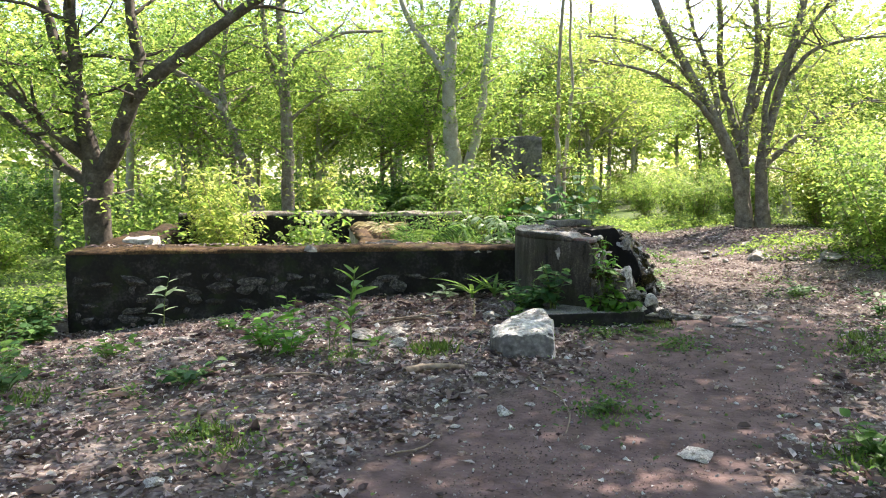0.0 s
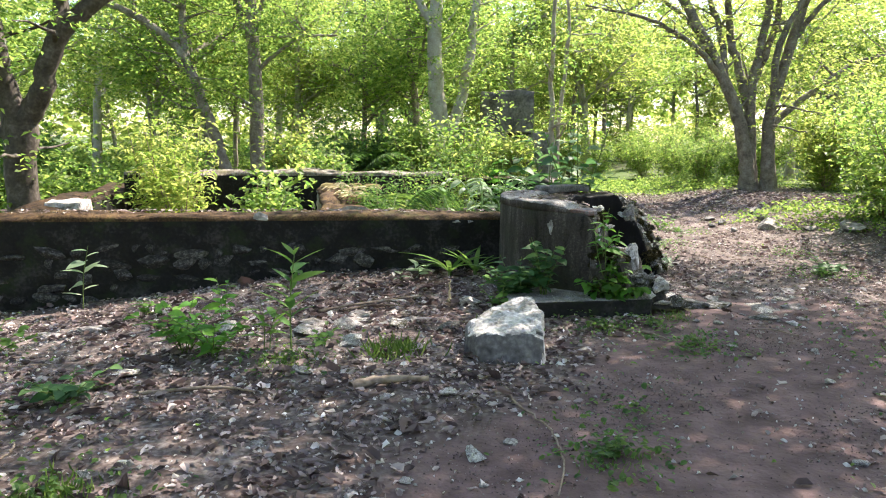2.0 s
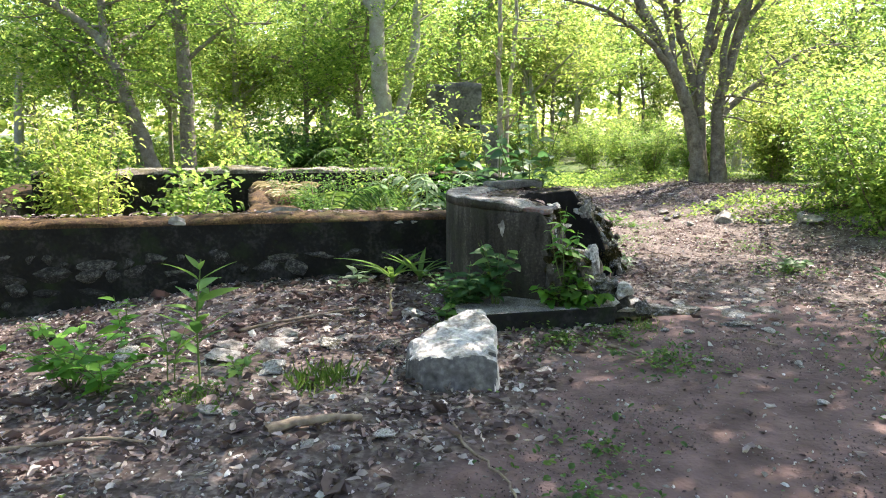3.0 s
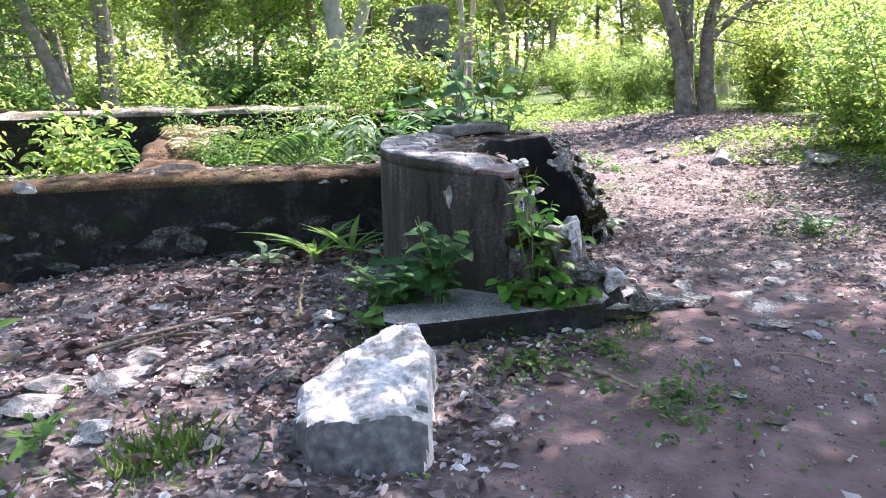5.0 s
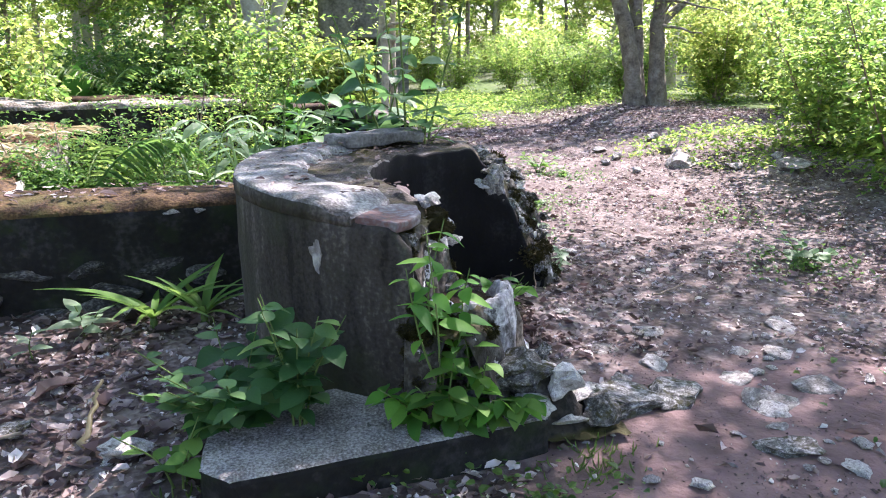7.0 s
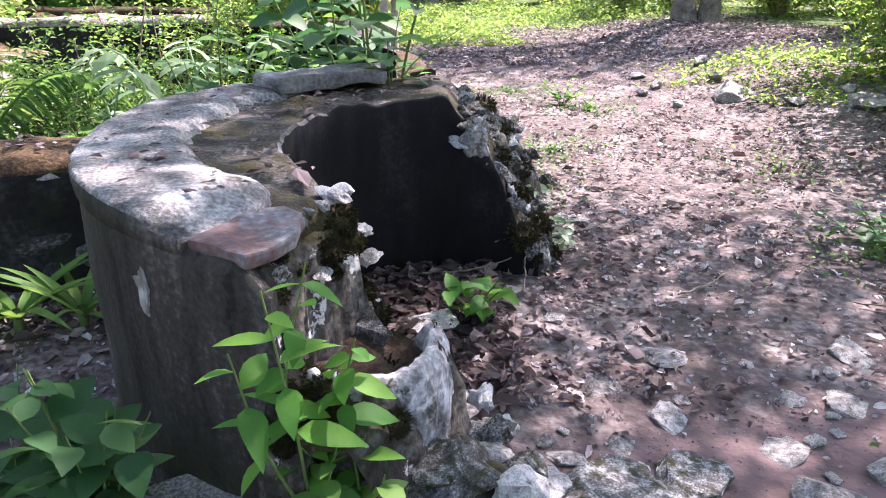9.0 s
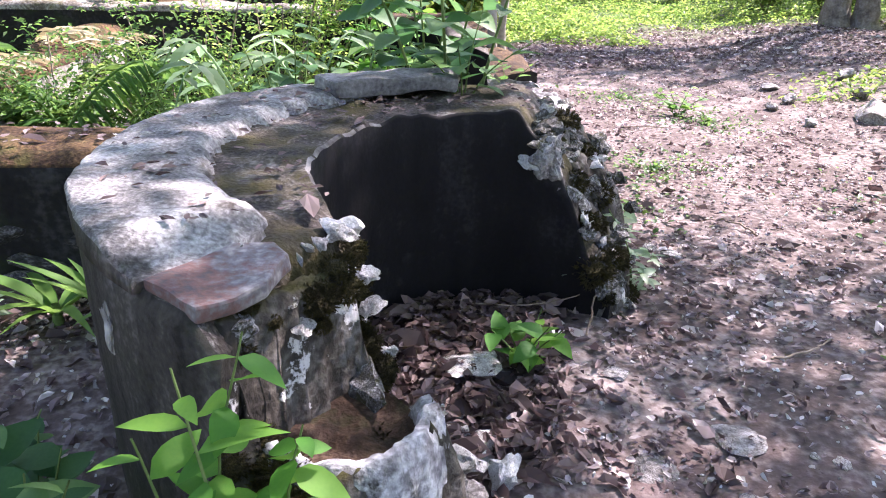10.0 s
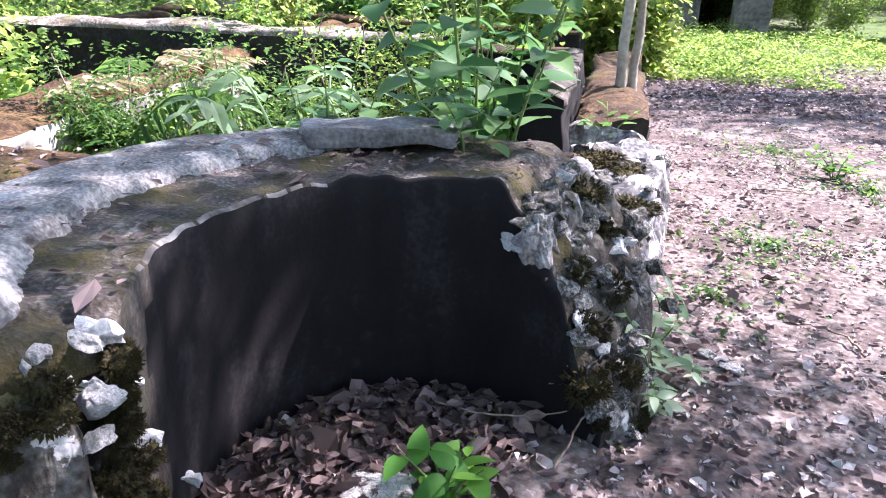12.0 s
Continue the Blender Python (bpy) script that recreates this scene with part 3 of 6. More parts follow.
part("rim", swept("rim", 104, 232, rim_profile, [PLASTER, CONCRETE], [0, 0, 0, 1, 1, 1, 1, 1, 1, 1, 0], steps=170, seed=3.0, rough=0.012), basin, "pale lichened concrete rim")


def slab_mesh(name, corners, z0, z1, mat, bevel=0.012, rough=0.006, cuts=5):
    """A worn slab from a few plan corners."""
    bm = bmesh.new()
    low = [bm.verts.new((x, y, z0)) for x, y in corners]
    high = [bm.verts.new((x, y, z1)) for x, y in corners]
    bm.faces.new(low[::-1])
    bm.faces.new(high)
    n = len(corners)
    for k in range(n):
        bm.faces.new((low[k], low[(k + 1) % n], high[(k + 1) % n], high[k]))
    bmesh.ops.recalc_face_normals(bm, faces=bm.faces)
    bmesh.ops.bevel(bm, geom=list(bm.edges), offset=bevel, segments=2, affect="EDGES", profile=0.6)
    bmesh.ops.triangulate(bm, faces=[f for f in bm.faces if len(f.verts) > 4])
    bmesh.ops.subdivide_edges(bm, edges=[e for e in bm.edges if e.calc_length() > 0.06], cuts=cuts, use_grid_fill=True)
    for v in bm.verts:
        q = rough * (noise.noise(v.co * 6) + 0.6 * noise.noise(v.co * 19))
        v.co += Vector((q, rough * noise.noise(v.co * 7 + Vector((4, 0, 0))), rough * noise.noise(v.co * 8 + Vector((0, 5, 0)))))
    me = bpy.data.meshes.new(name)
    bm.to_mesh(me)
    bm.free()
    me.materials.append(mat)
    return me


def shade_sides(me, mat, low):
    """A second material, as painted shade, on the faces that do not look up."""
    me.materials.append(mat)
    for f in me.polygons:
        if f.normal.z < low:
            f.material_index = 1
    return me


BACKSLAB = material("grey_weathered_slab", [(0.3, (0.075, 0.068, 0.066)), (0.5, (0.2, 0.188, 0.185)), (0.72, (0.42, 0.4, 0.395))], scale=4, bump=0.8, bump_scale=60, fine=0.3)
part("terracotta_slab", slab_mesh("terracotta_slab", [(-0.76, -0.985), (-0.625, -1.09), (-0.52, -0.97), (-0.505, -0.83), (-0.56, -0.76), (-0.65, -0.77)], 0.888, 0.928, BRICKRED, bevel=0.008, rough=0.01), basin, "worn terracotta slab on the broken end")
part("back_slab", slab_mesh("back_slab", [(-0.69, 0.7), (-0.19, 0.91), (-0.18, 1.12), (-0.5, 1.08), (-0.82, 0.87)], 0.95, 1.022, BACKSLAB, bevel=0.018, rough=0.02), basin, "grey stone slab lying on the back of the ring")

part("chip", rock_mesh("chip", 313, LIME, 0.045, 0.02, 0.085, sub=4, rough=0.5), basin, "pale chipped patch in the plaster", Matrix.Translation((-0.903, -0.885, 0.76)) @ Matrix.Rotation(radians(-46), 4, "Z"))

# step at the foot of the basin
step = thing("step", 1.4, 7.1, 0.0, "worn pebbly concrete step at the foot of the basin", "step")
# the step's sides are coloured near-black as shade; the top stays concrete
part("slab", shade_sides(slab_mesh("slab", [(-0.6, -0.12), (-0.5, -0.22), (0.62, -0.02), (0.6, 0.25), (-0.1, 0.4), (-0.6, 0.2)], -0.02, 0.225, STEPMAT, bevel=0.02), WALL_CORE, 0.5), step)
_peb = [rock_mesh("pebble", 500 + k, (LIME, RUBBLE, LIME_WHITE)[k % 3], 1, 0.8, 0.45, sub=1, rough=0.3) for k in range(6)]
_r = random.Random(77)
for _k in range(130):
    _x = _r.uniform(-0.56, 0.58)
    _y = _r.uniform(-0.16 + 0.17 * (_x + 0.5), 0.2)
    if math.hypot(_x + 1.4 - CX, _y + 7.1 - CY) > RO + 0.02:
        _s = _r.choice((0.005, 0.007, 0.009, 0.014))
        part("pebble", _r.choice(_peb), step, m=pose(_x, _y, 0.226, 0, 0, _r.uniform(0, 360)) @ Matrix.Diagonal((_s, _s, _s, 1)))


# ---- trees ----
def limb(rng, points, r0, r1, wig=0.015):
    p = smooth_path(points, 6)
    p[1:-1] += rng.normal(0, wig, (len(p) - 2, 3)) * np.array([1, 1, 0.3])
    return p, np.linspace(r0, r1, len(p))


def grow_twigs(rng, path, rad, count, length, up=0.35):
    """Side branches off the outer part of a limb, each with finer ones; returns tubes and leaf places."""
    tubes, tips = [], []
    n = len(path)
    for _ in range(count):
        k = int(rng.uniform(0.35, 1.0) * (n - 1))
        a = rng.uniform(0, 2 * math.pi)
        d = unit(np.array([math.cos(a), math.sin(a), rng.normal(up, 0.35)]))
        L = length * rng.uniform(0.5, 1.2)
        q = [path[k]]
        for s in range(5):
            d = unit(d + rng.normal(0, 0.22, 3) + np.array([0, 0, 0.03]))
            q.append(q[-1] + d * L / 5)
        q = np.array(q)
        r = min(rad[k] * 0.55, 0.035)
        tubes.append((q, np.linspace(r, 0.006, len(q))))
        tips.extend(q[2:])
    return tubes, tips


def spray(rng, centres, each, reach):
    """Leaf places gathered in flat sprays round the given centres."""
    a = rng.uniform(0, 2 * math.pi, len(centres))
    along = np.stack([np.cos(a), np.sin(a), rng.normal(0, 0.25, len(a))], 1)
    q = rng.uniform(-1, 1, (len(centres), each, 1))
    return (centres[:, None] + along[:, None] * q * reach * 2.0 + rng.normal(0, 0.5 * reach, (len(centres), each, 3)) * np.array([1, 1, 0.5])).reshape(-1, 3)


def tree(name, x, y, limbs, label, group="woodland trees", bark=BARK, leaf=LEAF, seed=0, twigs=5, twig_len=1.3, leaves=6000, size=0.13, spread=0.45, z=None, crown_extra=()):
    """limbs: list of (points, r0, r1) relative to the foot; leaves gather round the twigs."""
    rng = np.random.default_rng(seed)
    zz = float(ground_z(x, y)) - 0.05 if z is None else z
    t = thing(name, x, y, zz, label, "tree", group)
    tubes, tips = [], []
    for pts, r0, r1 in limbs:
        p, r = limb(rng, pts, r0, r1)
        if pts[0][2] <= 0.05:
            r = r * (1 + 0.5 * np.exp(-np.maximum(p[:, 2], 0) / 0.22))
        tubes.append((p, r))
        if pts[-1][2] > 2.0:
            tw, tp = grow_twigs(rng, p, r, twigs, twig_len)
            tubes += tw
            tips += tp
    v, f = tube_arrays(tubes, 8, rng, 0.05)
    part("trunk", mesh_np("trunk", v, f, bark, smooth=True), t)
    if leaves and tips:
        tips = np.array(tips)
        sprays = tips[rng.integers(0, len(tips), leaves // 7)] + rng.normal(0, spread, (leaves // 7, 3)) * np.array([1, 1, 0.6])
        c = spray(rng, sprays, 7, 1.1 * size)
        for (ex, ey, ez, er, en) in crown_extra:
            c = np.concatenate([c, np.array([ex, ey, ez]) + rng.normal(0, 1, (en, 3)) * np.array([er, er, er * 0.45])])
        lv, lf = random_leaves(rng, c, size)
        part("crown", mesh_np("crown", lv, lf, leaf), t)
    return t


# forked tree by the west wall, its shade put into a darker bark colour
tree("forked_tree", -5.0, 10.4, [
    ([(0, 0, 0), (0.0, 0, 0.9), (0.02, 0, 2.27)], 0.2, 0.19),
    ([(-0.02, 0, 2.12), (-0.2, 0.1, 2.72), (-0.33, 0.2, 3.37), (-0.75, 0.3, 4.37), (-1.1, 0.4, 6.02)], 0.14, 0.05),
    ([(0, 0, 2.17), (-0.12, -0.1, 2.92), (-0.18, -0.15, 3.82), (-0.2, -0.2, 4.82), (-0.1, -0.2, 6.42)], 0.13, 0.05),
    ([(0.02, 0, 2.12), (0.33, -0.05, 2.57), (0.62, -0.1, 3.29), (1.37, -0.1, 3.87), (2.36, 0, 4.62), (3.4, 0.2, 5.32)], 0.15, 0.05),
    ([(0.6, -0.1, 3.22), (0.6, 0.1, 3.87), (0.4, 0.3, 5.02), (0.5, 0.4, 6.02)], 0.11, 0.04),
    ([(-0.05, 0, 2.02), (-0.35, 0.1, 2.17), (-1.37, 0.2, 3.02), (-2.4, 0.4, 3.72)], 0.10, 0.04),
    ([(-0.15, 0, 2.42), (-0.5, -0.2, 2.77), (-1.4, -0.4, 3.7), (-2.3, -0.6, 4.42)], 0.09, 0.035),
    ([(-0.33, 0.2, 3.37), (-0.9, 0.5, 3.72), (-1.7, 0.6, 3.82)], 0.06, 0.02),
], "grey-barked tree forking low into many shade-darkened limbs", bark=BARK_SHADED, seed=11, leaves=9000, size=0.085, spread=0.42, twigs=7)

# multi-stemmed tree on the bank
tree("multi_stemmed_tree", 8.2, 19.2, [
    ([(-0.12, 0, 0), (-0.22, 0, 0.8), (-0.5, 0, 1.85), (-1.1, 0, 3.1), (-2.0, 0.1, 4.7), (-2.7, 0.2, 6.2), (-3.2, 0.3, 8.0)], 0.2, 0.06),
    ([(-0.75, 0, 2.4), (-1.4, -0.2, 3.2), (-2.2, -0.4, 3.75), (-3.2, -0.7, 4.1), (-4.6, -1, 4.3)], 0.09, 0.02),
    ([(-1.1, 0, 3.1), (-1.9, 0.3, 4.3), (-3.0, 0.5, 5.0), (-4.3, 0.6, 5.2)], 0.07, 0.02),
    ([(-0.9, 0, 2.8), (-1.0, 0.3, 4.0), (-1.6, 0.4, 5.6), (-1.9, 0.5, 7.4)], 0.09, 0.03),
    ([(0.0, 0.1, 0), (-0.1, 0.1, 1.2), (-0.16, 0.1, 2.6), (0.05, 0, 4.8), (-0.3, 0, 7.7)], 0.17, 0.06),
    ([(-0.14, 0.1, 1.9), (-0.5, 0.3, 3.2), (-0.75, 0.4, 4.3), (-0.85, 0.4, 6.5), (-1.2, 0.5, 8.4)], 0.12, 0.05),
    ([(-0.16, 0.1, 2.7), (0.3, 0.2, 4.0), (0.45, 0.3, 5.4), (0.35, 0.3, 7.6)], 0.1, 0.04),
    ([(0.36, -0.1, 0), (0.28, -0.1, 0.9), (0.24, -0.1, 1.9), (0.65, -0.1, 3.7), (1.25, 0, 6.2), (1.5, 0, 8.2)], 0.19, 0.06),
    ([(0.3, -0.1, 2.2), (0.25, -0.3, 3.6), (0.9, -0.4, 5.2), (0.95, -0.5, 7.4)], 0.1, 0.04),
    ([(0.28, 0, 1.6), (0.65, 0.1, 1.95), (1.9, 0.2, 2.9), (2.6, 0.4, 3.3), (3.6, 0.5, 3.5)], 0.1, 0.03),
    ([(0.65, -0.1, 3.7), (1.25, -0.4, 4.6), (2.3, -0.5, 4.9), (3.9, -0.6, 5.0)], 0.07, 0.02),
    ([(0.9, -0.1, 4.6), (1.8, -0.2, 5.9), (2.9, 0, 6.6)], 0.06, 0.02),
], "grey tree with several stems rising from one foot on the bank", seed=12, leaves=15000, size=0.09, spread=0.6, twigs=11, twig_len=1.3, leaf=LEAF_YELLOW)

tree("slender_tree", -3.85, 17.6, [
    ([(0, 0, 0), (0.05, 0, 2), (0.0, 0, 4.2), (-0.1, 0, 7.0)], 0.19, 0.1),
    ([(0.0, 0, 3.8), (-0.4, 0, 5.0), (-0.6, 0.1, 7.0)], 0.1, 0.04),
    ([(0.0, 0, 4.0), (0.4, 0, 4.9), (1.4, 0.2, 5.4), (2.4, 0.4, 5.5)], 0.07, 0.03),
    ([(0.02, 0, 3.2), (1.0, -0.2, 3.9), (1.9, -0.3, 4.0)], 0.05, 0.02),
], "slender grey tree behind the rear wall", seed=13, leaves=8000, size=0.085, twigs=8)
tree("leaning_tree", -4.15, 17.1, [
    ([(0, 0, 0), (-0.25, 0, 1.2), (-0.63, 0, 2.4), (-1.2, 0, 3.7), (-2.4, 0.1, 4.5), (-4.0, 0.3, 4.9)], 0.16, 0.05),
    ([(-1.0, 0, 3.3), (-1.1, 0.2, 4.5), (-0.9, 0.4, 6.2)], 0.09, 0.04),
], "leaning tree curving away over the rear wall", seed=14, leaves=7000, size=0.085, twigs=9)
tree("pale_tree", 0.4, 21.0, [
    ([(0, 0, 0), (-0.1, 0, 2), (-0.25, 0, 4.5), (0.1, 0, 8)], 0.3, 0.14),
    ([(0.1, 0, 1.2), (0.6, 0, 3.0), (0.8, 0, 4.6), (1.1, 0, 7.5)], 0.17, 0.08),
    ([(-0.25, 0, 4.5), (-1.4, 0.3, 6.2), (-2, 0.4, 8)], 0.12, 0.05),
], "tall pale-trunked tree with a leaning second stem", seed=15, bark=BARK_PALE, leaves=9000, size=0.1, spread=0.6, twigs=8)

tree("thin_stemmed_tree", 2.12, 13.35, [
    ([(0, 0, 0), (0.04, 0, 1.4), (-0.02, 0.05, 3.0), (0.1, 0.1, 5.4)], 0.055, 0.025),
    ([(0.12, 0.05, 0), (0.14, 0.1, 1.5), (0.25, 0.1, 3.2), (0.2, 0.2, 5.0)], 0.045, 0.02),
], "thin pale young tree with two straight stems beside the wall", seed=16, bark=BARK_PALE, leaves=800, size=0.08, spread=0.35, twigs=5, twig_len=0.7)

# canopy trees: a few built once, then repeated through the wood
_TREES = []
for _k in range(5):
    _r = random.Random(70 + _k)
    _h = _r.uniform(6.5, 9.0)
    _l1, _l2 = _r.uniform(-0.5, 0.5), _r.uniform(-0.5, 0.5)
    _limbs = [([(0, 0, 0), (_l1 * 0.4, _l2 * 0.3, _h * 0.3), (_l1, _l2, _h * 0.6), (_l1 * 1.5, _l2 * 1.3, _h)], _r.uniform(0.09, 0.17), 0.05)]
    for _j in range(6):
        _a, _z = _r.uniform(0, 6.28), _h * _r.uniform(0.3, 0.75)
        _q = _z / _h / 0.6
        _b = (_l1 * min(_q, 1), _l2 * min(_q, 1), _z)
        _e = _r.uniform(1.4, 2.8)
        _limbs.append(([_b, (_b[0] + _e * 0.5 * math.cos(_a), _b[1] + _e * 0.5 * math.sin(_a), _z + 0.7), (_b[0] + _e * math.cos(_a), _b[1] + _e * math.sin(_a), _z + _r.uniform(0.9, 2.0))], 0.07, 0.02))
    _TREES.append(tree("canopy_tree", -9 + 4.1 * _k, 27 + 1.3 * _k, _limbs, "slim woodland tree with a light green crown", seed=80 + _k, leaves=10500, size=0.125, spread=0.55, twigs=6, twig_len=1.6, bark=BARK_PALE if _k % 2 else BARK, leaf=(LEAF, LEAF_YELLOW, LEAF, LEAF, LEAF_YELLOW)[_k]))
_r = random.Random(5)
_spots = []
while len(_spots) < 56:
    _x, _y = _r.uniform(-30, 32), _r.uniform(13, 52)
    if abs(_x) > 0.75 * _y + 6 or (-6.5 < _x < 2.5 and _y < 18.5) or (1.5 < _x < 6.2 and _y < 29) or math.hypot(_x - 8.2, _y - 19.2) < 2.5 or (0.5 < _x < 6.5 and _y < 34) or (4 < _x < 15 and _y < 21) or (-14 < _x < 0 and _y < 24):
        continue
    if all(math.hypot(_x - a, _y - b) > 2.6 for a, b in _spots):
        _spots.append((_x, _y))
# beside and behind the walker, where the crowns shade the ground
SHADE = [(-8.5, 4.5), (-7.0, -1.0), (2.5, -6.0), (6.2, -2.0), (-8.5, 13.0), (13.5, 3.0)]
_spots = [s for s in _spots if not (3.5 < s[0] < 12 and s[1] < 40)] + [(2.5, 36), (1, 40), (4, 44), (12, 25), (7.5, 46), (10.5, 40), (6.8, 36.5), (9.6, 44), (3.2, 42), (-6.5, 23), (-10.5, 19.5), (-8.8, 24.5), (15.5, 30), (6.3, 30), (-2.2, 26), (-4.8, 29), (1.2, 32), (-8, 31), (-3, 42), (0, 46), (-7, 38), (5.5, 48), (12, 45)]
for _k, (_x, _y) in enumerate(SHADE + _spots):
    _s = _r.uniform(0.85, 1.25)
    copy_thing(_TREES[_k % 5], pose(_x, _y, float(ground_z(_x, _y)) - 0.05, 0, 0, _r.uniform(0, 360)) @ Matrix.Diagonal((_s, _s, _s, 1)))
    

# ---- undergrowth ----
def shrub(name, x, y, seed, label, h=1.4, w=1.0, leaves=1400, size=0.11, leaf=LEAF, group="undergrowth shrubs", stems=9, ratio=0.5):
    rng = np.random.default_rng(seed)
    t = thing(name, x, y, float(ground_z(x, y)) - 0.03, label, "shrub", group)
    tubes, pts = [], []
    for _ in range(stems):
        a, e = rng.uniform(0, 6.28), rng.uniform(0.2, 1.0) * w
        p = smooth_path([(0.05 * math.cos(a), 0.05 * math.sin(a), 0), (0.4 * e * math.cos(a), 0.4 * e * math.sin(a), 0.5 * h * rng.uniform(0.7, 1)), (e * math.cos(a), e * math.sin(a), h * rng.uniform(0.6, 1.1))], 5)
        tubes.append((p, np.linspace(0.014, 0.004, len(p))))
        pts.append(p[2:])
    v, f = tube_arrays(tubes, 5)
    part("stem", mesh_np("stem", v, f, TWIG, smooth=True), t)
    pts = np.concatenate(pts)
    m = int(leaves * 1.7) // 5
    c = spray(rng, pts[rng.integers(0, len(pts), m)] + rng.normal(0, 0.16 * w, (m, 3)), 5, size)
    size = size * 0.82
    c[:, 2] = np.abs(c[:, 2])
    lv, lf = random_leaves(rng, c, size, ratio, OVAL if size > 0.06 else KITE)
    part("foliage", mesh_np("foliage", lv, lf, leaf), t)
    return t


_SHRUBS = [
    shrub("leafy_shrub", 6.6, 10.4, 1, "bushy green shrub on the bank", 1.7, 1.1, 2200, 0.10, LEAF),
    shrub("leafy_shrub", 8.6, 12.6, 2, "bushy green shrub on the bank", 2.1, 1.3, 2600, 0.11, LEAF),
    shrub("leafy_shrub", -7.5, 19.5, 3, "low spreading bright green shrub", 1.1, 1.3, 1600, 0.14, LEAF),
    shrub("leafy_shrub", -1.5, 20.0, 4, "dense dark green shrub", 1.9, 1.2, 2200, 0.14, LEAF_DEEP),
    shrub("leafy_shrub", 10.5, 20.0, 5, "tall yellow-green leafy woodland shrub", 3.0, 1.6, 3200, 0.13, LEAF_YELLOW),
]
_r = random.Random(9)
_spots = []
while len(_spots) < 130:
    _x, _y = _r.uniform(-22, 24), _r.uniform(8.5, 42)
    if abs(_x) > 0.7 * _y + 4 or (-6.2 < _x < 2.8 and _y < 18) or (-3 < _x < 5.6 + 0.05 * _y and _y < 17) or (0.8 < _x < 6.0 and _y < 28) or (_x < 0 and _y < 11):
        continue
    if math.hypot(_x - 8.2, _y - 19.2) < 1.4:
        continue
    if all(math.hypot(_x - a, _y - b) > 1.2 for a, b in _spots):
        _spots.append((_x, _y))
_spots = [p for p in _spots if not (10 < p[1] < 20 and 0.33 < p[0] / p[1] < 0.5)] + [(7.5, 12.7), (8.1, 11.7), (8.9, 12.9), (8.6, 10.6)]
for _x, _y in _spots:
    _k = _r.choice([2, 2, 3, 0]) if _x < 0 else _r.choice([0, 1, 1, 4, 0] if _y > 14 else [0, 0, 1])
    _s = _r.uniform(0.7, 1.15)
    copy_thing(_SHRUBS[_k], pose(_x, _y, float(ground_z(_x, _y)) - 0.03, 0, 0, _r.uniform(0, 360)) @ Matrix.Diagonal((_s, _s, _s, 1)))

# far wood all round
_rng = np.random.default_rng(33)
_n = 80000
_a = _rng.uniform(0, 2 * math.pi, _n)
_d = _rng.uniform(46, 80, _n)
_h = (13.5 + 4.0 * wobble(_a * 9, _a * 5, 1.0, 2)) * _rng.uniform(0, 1, _n) ** 1.15
_c = np.stack([_d * np.cos(_a), _d * np.sin(_a) + 5, _h], 1)
_c[:, :2] += np.stack([wobble(_a * 20, _h, 1), wobble(_a * 23, _h, 1, 4)], 1) * 2
_v, _f = random_leaves(_rng, _c, 0.75, 0.7, flat=0.2)
tagged(new("far_woods", mesh_np("far_woods", _v, _f, LEAF_YELLOW)), "distant sunlit woodland foliage", "woods", kind="stuff")

